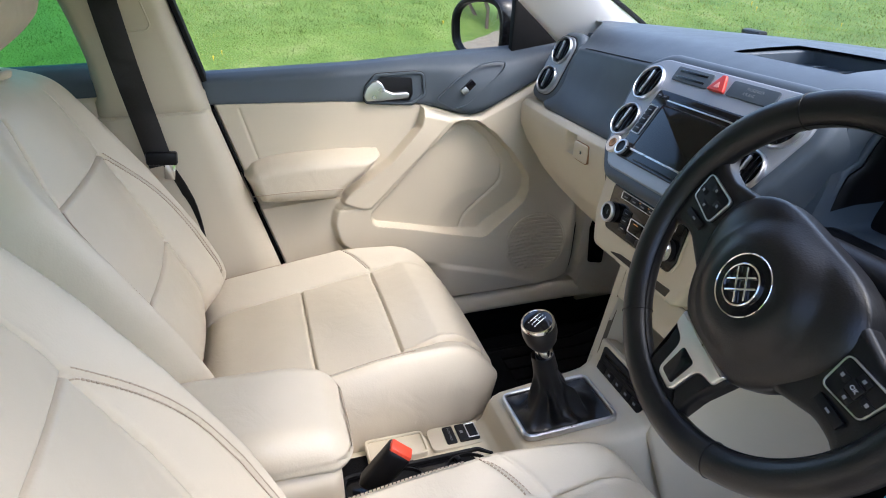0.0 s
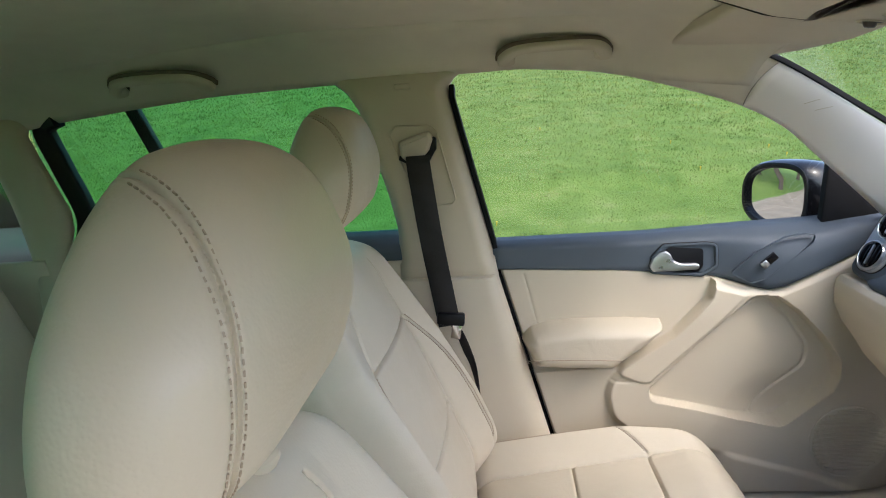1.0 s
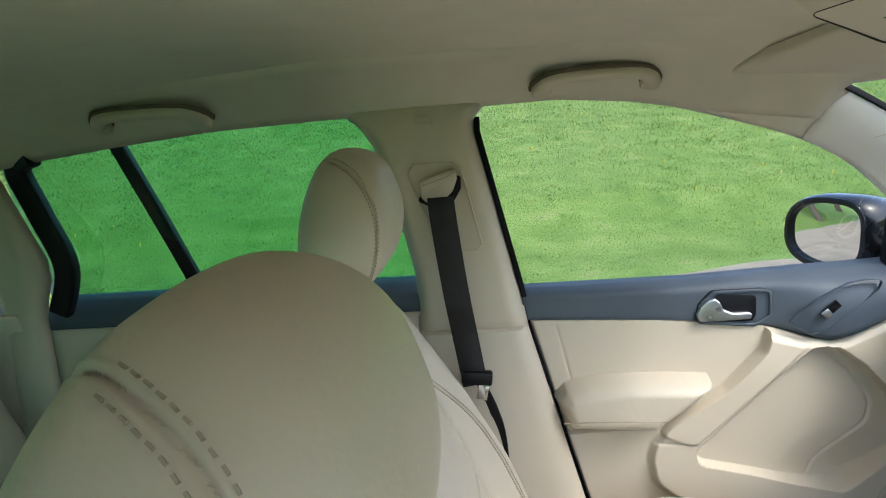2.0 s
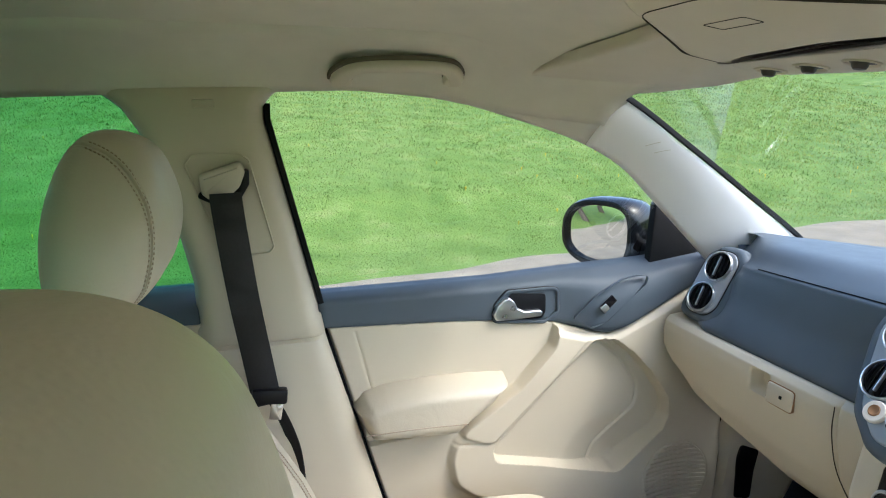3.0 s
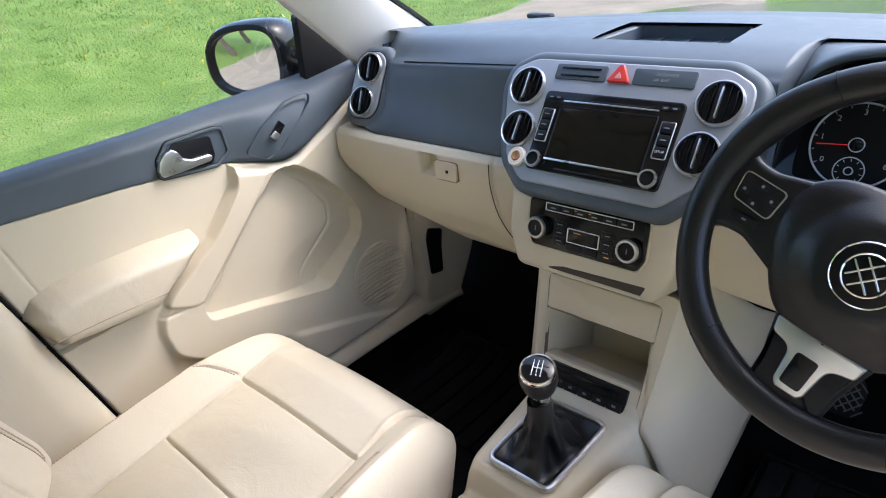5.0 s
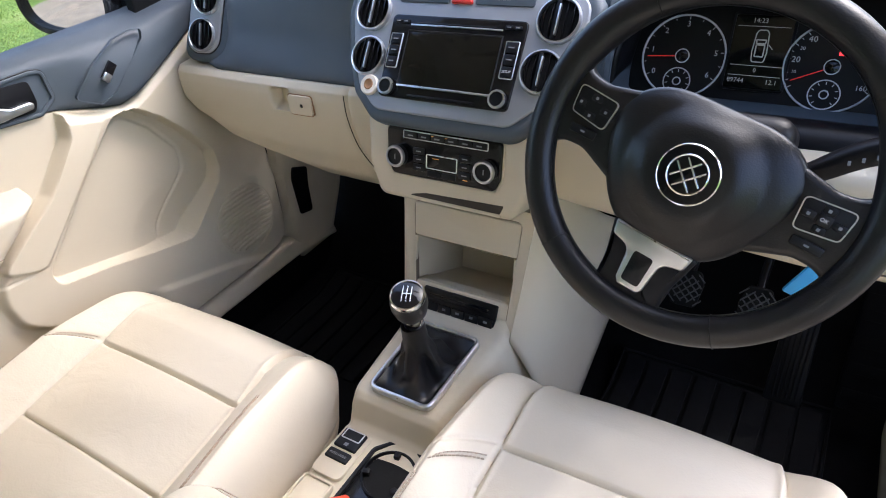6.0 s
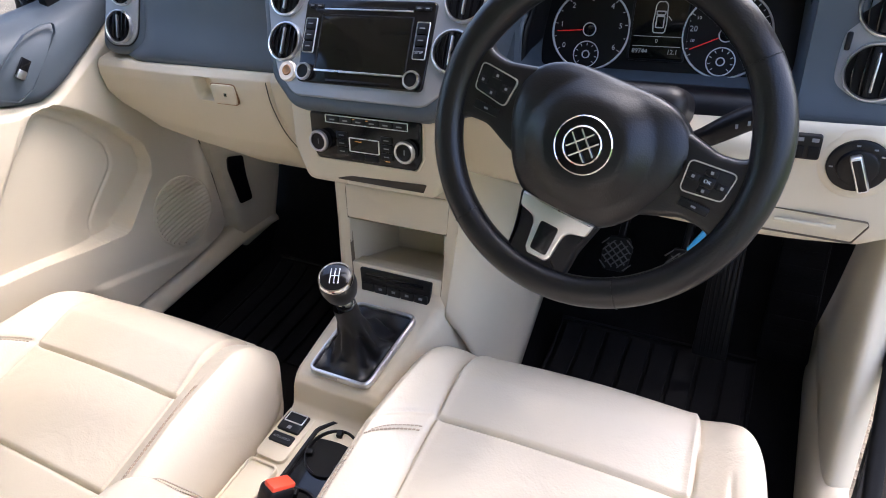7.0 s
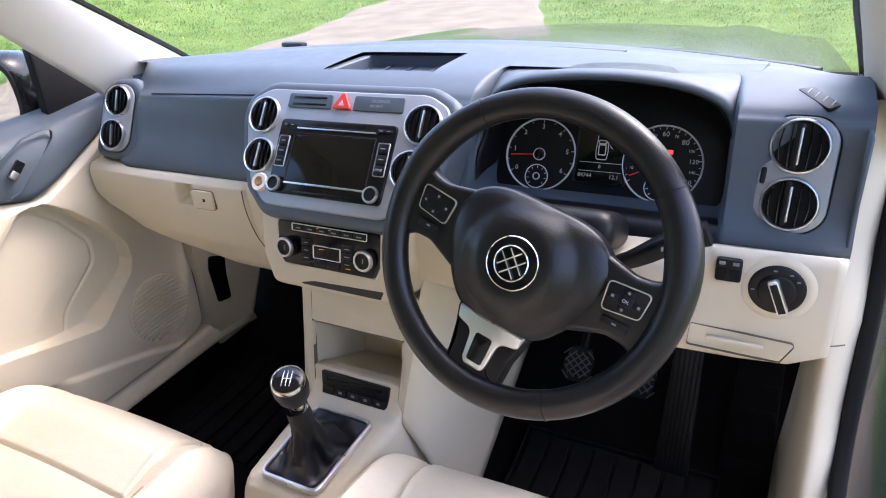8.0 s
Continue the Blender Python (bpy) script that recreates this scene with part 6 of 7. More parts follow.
HB = np.array(rows_)
n_ = len(hub_poly)
f_ = [(r * n_ + i, r * n_ + (i + 1) % n_, (r + 1) * n_ + (i + 1) % n_, (r + 1) * n_ + i) for r in range(len(rows_) - 1) for i in range(n_)]
f_.append([(len(rows_) - 1) * n_ + i for i in range(n_)])
hub = obj("airbag_cover", HB.reshape(-1, 3), f_, BLKLEATHER, wheel, "grained black airbag cover", 60, MW)
Mb = MW @ pose(0, -0.010, 0.0280)
lathe("badge_ring", [(0.0300, -0.001), (0.0300, 0.0012), (0.0294, 0.0018), (0.0286, 0.0012), (0.0284, 0.0003)], CHROME, hub, Mb, 48, "bright badge ring")
lathe("badge_disc", [(0.0286, 0.0005), (0.0, 0.0014)], GLOSSBLK, hub, Mb, 40)
badge = lathe("badge", [(0.0200, 0.001), (0.0200, 0.0038), (0.0192, 0.0044), (0.0184, 0.0040), (0.0180, 0.0014)], CHROME, hub, Mb, 40, "round bright emblem")
for x0, x1, y0, y1 in ((-0.0150, 0.0085, 0.0085, -0.0150), (0.0150, -0.0085, 0.0085, -0.0150), (-0.0070, 0.0150, 0.0150, -0.0070), (0.0070, -0.0150, 0.0150, -0.0070)):
    L_ = math.hypot(x1 - x0, y1 - y0)
    bx("emblem_bar", Mb, (x0 + x1) / 2, (y0 + y1) / 2, 0.0028, 0.0022, L_, 0.003, CHROME, badge, 0.0009, turn=math.degrees(math.atan2(y1 - y0, x1 - x0)) - 90)
for sx in (-1, 1):
    arm_ = rounded([(sx * 0.060, 0.046), (sx * 0.118, 0.033), (sx * 0.142, 0.036), (sx * 0.158, 0.060), (sx * 0.162, -0.060), (sx * 0.142, -0.038), (sx * 0.115, -0.037), (sx * 0.060, -0.060)], [0.01, 0.03, 0.03, 0.004, 0.004, 0.03, 0.03, 0.01])
    spoke = prism("spoke", arm_, -0.016, 0.003, BLKLEATHER, wheel, MW, 0.007, 4, "black side spoke with switches")
    pad_ = rounded([(sx * 0.096, 0.020), (sx * 0.143, 0.024), (sx * 0.141, -0.006), (sx * 0.100, -0.012)], 0.006)
    prism("switch_pad", pad_, 0.000, 0.0075, BLACKP, spoke, MW, 0.002)
    frame_ring("pad_trim", pad_, 0.0010, 0.004, 0.0082, ALU, spoke, MW)
    for dx_, dy_ in ((0, 0.0155), (0, -0.0035), (-0.0145, 0.006), (0.0145, 0.006)):
        bx("switch_key", MW, sx * 0.1205 + dx_, dy_, 0.0075, 0.012, 0.007, 0.002, BLACKP, spoke, 0.0008)
        bx("key_mark", MW, sx * 0.1205 + dx_, dy_, 0.0087, 0.003, 0.003, 0.0004, GREYPRINT, spoke, 0.0001)
    if sx > 0:
        bx("ok_key", MW, 0.1205, 0.006, 0.0080, 0.013, 0.011, 0.003, BLACKP, spoke, 0.0010)
        words("ok_text", "OK", 0.0052, PALE, spoke, MW, 0.1205, 0.006, 0.0096)
    bx("lower_key", MW, sx * 0.120, -0.0210, 0.0050, 0.030, 0.009, 0.003, BLACKP, spoke, 0.0012)
    bx("key_mark", MW, sx * 0.120, -0.0210, 0.0067, 0.005, 0.002, 0.0004, GREYPRINT, spoke, 0.0001)
low_ = rounded([(-0.048, -0.082), (0.048, -0.082), (0.038, -0.122), (0.036, -0.158), (-0.036, -0.158), (-0.038, -0.122)], [0.005, 0.005, 0.02, 0.003, 0.003, 0.02])
lsp = prism("lower_spoke", low_, -0.014, 0.004, BLACKP, wheel, MW, 0.006, 4, "black lower spoke")
plate_o = rounded([(-0.043, -0.083), (0.043, -0.083), (0.040, -0.099), (0.0190, -0.104), (0.0155, -0.138), (0.011, -0.144), (-0.011, -0.144), (-0.0155, -0.138), (-0.0190, -0.104), (-0.040, -0.099)], [0.002, 0.002, 0.006, 0.012, 0.004, 0.005, 0.005, 0.004, 0.012, 0.006])
prism("spoke_plate", plate_o, 0.0, 0.0075, ALU, lsp, MW, 0.003, 3, "satin aluminium spoke trim")
prism("spoke_slot", rounded([(-0.0110, -0.103), (0.0110, -0.103), (0.0100, -0.137), (-0.0100, -0.137)], 0.004), 0.005, 0.0082, GLOSSBLK, lsp, MW, 0.0008)


# ---- centre console ----
console = thing("centre_console", "cream centre console with cubby, gear gaiter and cup holder", "console", (0, 0.4, 0.40))
path_ = np.array([(0.668, 0.700), (0.652, 0.672), (0.640, 0.656), (0.622, 0.648), (0.600, 0.645), (0.530, 0.641), (0.460, 0.637), (0.446, 0.634), (0.436, 0.624), (0.430, 0.606), (0.424, 0.588), (0.412, 0.578), (0.395, 0.575), (0.30, 0.571), (0.20, 0.566), (0.05, 0.56), (-0.20, 0.555), (-0.40, 0.55)])
half_ = np.array([0.104, 0.103, 0.102, 0.100, 0.098, 0.094, 0.089, 0.086, 0.085, 0.086, 0.088, 0.090, 0.091, 0.092, 0.092, 0.092, 0.092, 0.09])
foot_ = np.array([0.15, 0.145, 0.14, 0.135, 0.13, 0.12, 0.115, 0.112, 0.11, 0.108, 0.106, 0.105, 0.105, 0.105, 0.105, 0.105, 0.105, 0.105])
kk = np.linspace(0, len(path_) - 1, 80)
py_, pz_, ph_, pf_ = (np.interp(kk, range(len(path_)), c) for c in (path_[:, 0], path_[:, 1], half_, foot_))
CS = np.zeros((80, 27, 3))
for i in range(80):
    sec = [(-pf_[i], 0.34), (-pf_[i] + 0.01, 0.45), (-ph_[i] - 0.006, pz_[i] - 0.05), (-ph_[i], pz_[i] - 0.018), (-ph_[i] + 0.004, pz_[i] - 0.008), (-ph_[i] + 0.012, pz_[i] - 0.001), (-ph_[i] + 0.024, pz_[i])]
    sec = sec + [(x, pz_[i]) for x in np.linspace(-ph_[i] + 0.035, ph_[i] - 0.035, 13)] + [(-x, z) for x, z in sec[::-1]]
    CS[i, :, 0], CS[i, :, 1], CS[i, :, 2] = [p[0] for p in sec], py_[i], [p[1] for p in sec]
sheet("console_shell", CS, CREAM, console, "cream moulded console body", thick=0.004)
MKF = face(0, 0.676, 0.75, 72.5)
outer_face = rounded([(-0.102, -0.125), (0.102, -0.125), (0.124, 0.112), (-0.124, 0.112)], 0.012)
n_ = len(outer_face)
inner_face = rounded([(-0.088, -0.112), (0.088, -0.112), (0.103, 0.094), (-0.103, 0.094)], 0.012)
v_ = [(x, y, 0.0) for x, y in outer_face] + [(x, y, 0.0) for x, y in inner_face] + [(x, y, -0.003) for x, y in inner_face] + [(x, y, -0.05) for x, y in outer_face]
f_ = [(i, (i + 1) % n_, n_ + (i + 1) % n_, n_ + i) for i in range(n_)] + [(n_ + i, n_ + (i + 1) % n_, 2 * n_ + (i + 1) % n_, 2 * n_ + i) for i in range(n_)] + [(3 * n_ + i, 3 * n_ + (i + 1) % n_, (i + 1) % n_, i) for i in range(n_)]
obj("stack_face", v_, f_, CREAM, console, "cream face round the cubby", 40, MKF)
frame_ring("face_gap", inner_face, 0.0009, -0.01, -0.0008, GAPBROWN, console, MKF)
flap = rounded([(-0.0985, 0.032), (0.0985, 0.032), (0.1015, 0.0925), (-0.1015, 0.0925)], 0.006)
prism("cubby_flap", flap, -0.012, 0.001, CREAM, console, MKF, 0.003, label="closed cream flap above the cubby")
# open cubby: rim, then a box behind
cub = [(-0.0925, -0.052), (0.0925, -0.052), (0.0975, 0.030), (-0.0975, 0.030)]
bk_ = [(-0.084, -0.072), (0.084, -0.072), (0.088, 0.022), (-0.088, 0.022)]
v_ = [(x, y, -0.002) for x, y in cub] + [(x, y, -0.155) for x, y in bk_]
f_ = [(0, 4, 5, 1), (1, 5, 6, 2), (2, 6, 7, 3), (3, 7, 4, 0), (4, 7, 6, 5)]
obj("cubby", v_, f_, CREAM, console, "open cream cubby", 30, MKF)
bx("cubby_side", MKF, -0.098, -0.012, -0.004, 0.008, 0.085, 0.008, CREAM, console, 0.002, turn=-2)
bx("cubby_side", MKF, 0.098, -0.012, -0.004, 0.008, 0.085, 0.008, CREAM, console, 0.002, turn=2)
prism("button_shelf", rounded([(-0.087, -0.111), (0.087, -0.111), (0.0925, -0.051), (-0.0925, -0.051)], 0.006), -0.03, -0.001, CREAM, console, MKF, 0.003)
cdu = prism("disc_unit", rounded([(-0.068, -0.102), (0.070, -0.102), (0.074, -0.058), (-0.072, -0.058)], 0.003), -0.02, 0.005, BLACKP, console, MKF, 0.002, label="black media slot with a row of keys")
bx("disc_slot", MKF, 0.0, -0.068, 0.005, 0.118, 0.0055, 0.002, GLOSSBLK, cdu, 0.001)
bx("disc_lip", MKF, 0.0, -0.0755, 0.006, 0.118, 0.0025, 0.003, BLACKP, cdu, 0.001)
for k in range(5):
    bx("key", MKF, -0.054 + 0.0272 * k, -0.0915, 0.006, 0.0255, 0.0155, 0.004, BLACKP, cdu, 0.001)
    if k:
        bx("key_mark", MKF, -0.054 + 0.0272 * k, -0.0905, 0.0082, 0.007, 0.0045, 0.0004, GREYPRINT, cdu, 0.0001)
# flanks down to the footwells
for s in (-1, 1):
    FL = np.zeros((20, 24, 3))
    for i, t_ in enumerate(np.linspace(-0.05, 1.38, 20)):
        top = np.array([s * (0.101 + 0.020 * t_), 0.642 + 0.070 * t_, 0.650 + 0.205 * t_])
        for j, u_ in enumerate(np.linspace(0, 1, 24) ** 1.6):
            back = top + np.array([s * (0.042 * (1 - (1 - u_) ** 5) + 0.012 * u_), (0.11 + 0.22 * t_) * u_ ** 1.5, -0.33 * u_])
            FL[i, j] = back
    sheet("console_flank", FL if s < 0 else FL[::-1], CREAM, console, thick=0.004)

# gear lever
gear = thing("gear_lever", "six-speed gear lever with a black leather gaiter", "gear lever", (0.0, 0.53, 0.645))
MGA = pose(0.003, 0.530, 0.6475, 2.6)
base_o = rounded([(-0.058, -0.082), (0.058, -0.082), (0.062, 0.082), (-0.062, 0.082)], 0.018, 6)
frame_ring("gaiter_frame", base_o, 0.0065, -0.004, 0.0070, ALU, gear, MGA, "satin aluminium gaiter frame", 0.002)
knob_at = Vector((0.040, 0.470, 0.838))
axis = (knob_at - Vector((0.004, 0.527, 0.645))).normalized()
nr, na_ = 30, 96
gv = np.zeros((nr, na_, 3))
bpoly = inset(base_o, 0.0055)
ang = np.linspace(0, 2 * math.pi, na_, endpoint=False) + 0.0001
bo = np.concatenate([bpoly + (np.roll(bpoly, -1, 0) - bpoly) * q_ for q_ in (0, 0.25, 0.5, 0.75)])
ba = np.arctan2(bo[:, 1], bo[:, 0])
o_ = np.argsort(ba)
br = np.interp(ang, np.concatenate([ba[o_] - 2 * math.pi, ba[o_], ba[o_] + 2 * math.pi]), np.tile(np.hypot(bo[o_, 0], bo[o_, 1]), 3))
for i in range(nr):
    s = i / (nr - 1)
    up_ = 0.132 * s**1.35
    rad = br * (1 - s) ** 3.0 * (1 - 0.15 * s) + (0.030 - 0.014 * s) * (1 - (1 - s) ** 3.0)
    fold = 0.24 * math.sin(min(s * 1.25, 1) * math.pi) * (np.sin(ang * 5 + 2.2 * s * 3) * 0.6 + np.sin(ang * 9 - 4 * s) * 0.35 + 0.5 * np.sin(ang * 4 + 1))
    rad = rad * (1 + fold * min(1.0, max(0.0, (s - 0.08) / 0.3)))
    sag = 0.012 * math.sin(s * 9 + 0.5) * math.sin(min(1, s * 1.6) * math.pi) * np.sin(ang * 4 + 1.0) - 0.010 * math.sin(min(1, s * 2.2) * math.pi)
    cx_, cy_ = 0.0 + axis.x / axis.z * up_, -0.003 + axis.y / axis.z * up_
    gv[i, :, 0], gv[i, :, 1], gv[i, :, 2] = cx_ + rad * np.cos(ang), cy_ + rad * np.sin(ang), 0.001 + up_ + sag
f_ = [(i * na_ + j, i * na_ + (j + 1) % na_, (i + 1) * na_ + (j + 1) % na_, (i + 1) * na_ + j) for i in range(nr - 1) for j in range(na_)]
obj("gaiter", gv.reshape(-1, 3), f_, BLKLEATHER, gear, "creased black leather gaiter", 80, MGA)
MKN = Matrix.Translation(knob_at) @ axis.to_track_quat("Z", "Y").to_matrix().to_4x4()
lathe("collar", [(0.0125, -0.062), (0.0135, -0.058), (0.0135, -0.046), (0.0125, -0.043)], CHROME, gear, MKN, 28, "bright collar")
lathe("neck", [(0.0165, -0.095), (0.0145, -0.060), (0.011, -0.06)], BLKLEATHER, gear, MKN, 28)
knob = lathe("knob", [(0.0125, -0.044), (0.018, -0.036), (0.0235, -0.025), (0.0265, -0.010), (0.0265, 0.000), (0.0255, 0.007), (0.024, 0.011)], BLKLEATHER, gear, MKN, 36, "round black leather gear knob")
lathe("knob_ring", [(0.0250, 0.0085), (0.0253, 0.0120), (0.0240, 0.0150), (0.0222, 0.0150), (0.0215, 0.0140)], CHROME, knob, MKN, 36)
lathe("knob_cap", [(0.0222, 0.0142), (0.015, 0.0170), (0.0, 0.0178)], GLOSSBLK, knob, MKN, 32)
MKP = MKN @ pose(0, 0, 0.0176, 0, 0, -math.degrees(math.atan2(axis.x, 1)))
for k in range(3):
    bx("gate_line", MKP, -0.006 + 0.006 * k, 0, 0, 0.0012, 0.016, 0.0008, PALE, knob, 0.0002)
bx("gate_line", MKP, 0, 0, 0, 0.014, 0.0012, 0.0008, PALE, knob, 0.0002)
for k, (tx, ty2) in enumerate([(-0.006, 0.0105), (0, 0.0105), (0.006, 0.0105), (-0.006, -0.0105), (0, -0.0105), (0.006, -0.0105)]):
    words("gate_figure", "135246"[k], 0.0055, PALE, knob, MKP, tx, ty2, -0.0004)

# switches and cup holder behind the lever
MH = pose(-0.055, 0.375, 0.5765, -1)
prism("switch_well", rounded([(-0.030, -0.055), (0.026, -0.055), (0.026, 0.040), (0.012, 0.052), (-0.016, 0.052), (-0.030, 0.040)], 0.012), -0.02, 0.0015, CREAM, console, MH, 0.001)
hb = prism("parking_brake_switch", rect(0.042, 0.036, 0.003, -0.003, 0.014), 0.0, 0.006, BLACKP, console, MH, 0.002, label="parking brake switch with a bright edge")
frame_ring("switch_edge", rect(0.036, 0.020, 0.003, -0.003, 0.022), 0.0022, 0.004, 0.0075, ALU, hb, MH)
bx("brake_mark", MH, -0.003, 0.003, 0.0062, 0.007, 0.006, 0.0004, GREYPRINT, hb, 0.0001)
ah = prism("auto_hold_switch", rect(0.042, 0.018, 0.003, -0.003, -0.018), 0.0, 0.005, BLACKP, console, MH, 0.0015, label="black key with small lettering")
words("hold_text", "AUTO HOLD", 0.0055, GREYPRINT, ah, MH, -0.003, -0.018, 0.0052)
tray_o = rounded([(-0.030, -0.165), (0.026, -0.165), (0.026, -0.062), (-0.030, -0.062)], 0.01)
frame_ring("coin_tray", tray_o, 0.004, -0.02, 0.004, CREAM, console, MH)
prism("coin_tray_floor", inset(tray_o, 0.003).tolist(), -0.02, -0.0005, CREAM, console, MH, 0.0005)
cup = thing("cup_holder", "black cup holder insert beside the switches", "cup holder", (0.03, 0.33, 0.57))
cup_o = rounded([(-0.018, 0.16), (0.080, 0.16), (0.080, 0.39), (0.060, 0.420), (0.005, 0.420), (-0.018, 0.395)], 0.02)
frame_ring("cup_rim", cup_o, 0.006, 0.55, 0.5805, BLACKP, cup, MZ)
prism("cup_floor", inset(cup_o, 0.004).tolist(), 0.54, 0.5735, GLOSSBLK, cup, MZ, 0.001)
for cy_ in (0.365, 0.255):
    lathe("cup_ring", [(0.043, 0.574), (0.0425, 0.579), (0.040, 0.5795), (0.0385, 0.576), (0.0385, 0.5742)], BLACKP, cup, pose(0.032, cy_, 0), 40)
    lathe("cup_well", [(0.0383, 0.5745), (0.0, 0.5748)], RUBBER, cup, pose(0.032, cy_, 0), 32)
for a_, cy_ in ((100, 0.365), (200, 0.365), (320, 0.365), (110, 0.255), (220, 0.255)):
    bx("cup_clip", pose(0.032, cy_, 0.579, 0, 0, a_), 0.034, 0, 0, 0.012, 0.010, 0.010, BLACKP, cup, 0.003)

armrest = thing("armrest_box", "padded cream leather armrest between the seats", "armrest", (0, 0.0, 0.56))


def arm_shape(v):
    v = v.copy()
    s = np.clip((v[:, 1] + 0.23) / 0.46, 0, 1)
    v[:, 2] += 0.012 * np.sin(s * math.pi) - 0.018 * np.clip((s - 0.8) / 0.2, 0, 1) ** 2 * (v[:, 2] > 0)
    seam = np.exp(-((v[:, 2] - 0.004 + 0.010 * np.abs(v[:, 0]) / 0.09) / 0.004) ** 2)
    v[:, 1] -= 0.003 * seam * (v[:, 1] > 0.19)
    v[:, 0] -= 0.003 * seam * np.sign(v[:, 0]) * (np.abs(v[:, 0]) > 0.08)
    return v


soft_box("pad", (0.200, 0.47, 0.084), (0.038, 0.038, 0.036), 0.005, LEATHER, armrest, M=pose(-0.015, -0.055, 0.708), shape=arm_shape)
soft_box("base", (0.182, 0.44, 0.16), 0.018, 0.010, CREAM, armrest, M=pose(-0.014, -0.060, 0.598))
for dz in (-0.007, -0.017):
    pts = [(-0.015 + x_, 0.1795 - 0.045 * max(0, (abs(x_) - 0.055) / 0.045) ** 2, 0.722 + dz - 0.006 * abs(x_) / 0.09) for x_ in np.linspace(-0.092, 0.092, 40)]
    sweep("stitching", pts, circle(0.0008, 5), STITCH, armrest)

buckle = thing("belt_buckle", "black seat belt buckle with a red release button", "belt buckle", (0.05, 0.22, 0.55))
MBK = pose(0.047, 0.224, 0.640, -34, 12, 0) @ pose(0, 0, 0, 0, 0, 68)
soft_box("body", (0.040, 0.030, 0.090), 0.006, 0.006, BLACKP, buckle, M=MBK)
bx("button", MBK, 0, -0.002, 0.0445, 0.036, 0.022, 0.010, REDORANGE, buckle, 0.003, "red release button")
bx("slot", MBK, 0, 0.0115, 0.0425, 0.026, 0.004, 0.003, GLOSSBLK, buckle, 0.001)
sweep("strap", smooth_path([(0.05, 0.195, 0.59), (0.062, 0.15, 0.52), (0.085, 0.10, 0.45)], 4), rect(0.03, 0.006, 0.002), BELT, buckle, up=(1, 0, 0))


# ---- seats ----
def groove(d, w=0.0025):
    return np.exp(-(d / w) ** 2)


def stitch_rows(name, rows, M, material, parent, pitch=0.0058, long=0.0040, fat=0.0008):
    """Rows of short raised stitches; each row is a list of (point, outward) pairs along a seam."""
    v, f = [], []
    for row in rows:
        p, o = np.array([a for a, _ in row]), np.array([b for _, b in row])
        run = np.concatenate([[0], np.cumsum(np.linalg.norm(np.diff(p, axis=0), axis=1))])
        for s in np.arange(0.002, run[-1] - long, pitch):
            a, c = (np.array([np.interp(u, run, p[:, k]) for k in range(3)]) for u in (s, s + long))
            out = np.array([np.interp(s, run, o[:, k]) for k in range(3)])
            t = (c - a) / max(np.linalg.norm(c - a), 1e-6)
            w = np.cross(t, out)
            w /= max(np.linalg.norm(w), 1e-6)
            b = len(v)
            for q in (a, c):
                v += [q + w * fat - out * 0.0005, q + w * fat * 0.8 + out * 0.0019, q - w * fat * 0.8 + out * 0.0019, q - w * fat - out * 0.0005]
            f += [(b, b + 1, b + 5, b + 4), (b + 1, b + 2, b + 6, b + 5), (b + 2, b + 3, b + 7, b + 6), (b, b + 3, b + 2, b + 1), (b + 4, b + 5, b + 6, b + 7)]
    return tagged(obj(name, v, f, material, parent, "row of beige stitches", 30, M), kind="stuff")


def seam_row(size, r, shape, xy):
    """Points on the shaped upper face of a soft block along (x, y) pairs, with the outward directions."""
    size, r = np.array(size), np.array(r)
    at = lambda q: shape(soften(np.array([(a, b, size[2] / 2) for a, b in q]), size, r))
    p, px, py = at(xy), at([(a + 0.004, b) for a, b in xy]), at([(a, b + 0.004) for a, b in xy])
    n = np.cross(px - p, py - p)
    n /= np.maximum(np.linalg.norm(n, axis=1, keepdims=True), 1e-9)
    return list(zip(p, n))


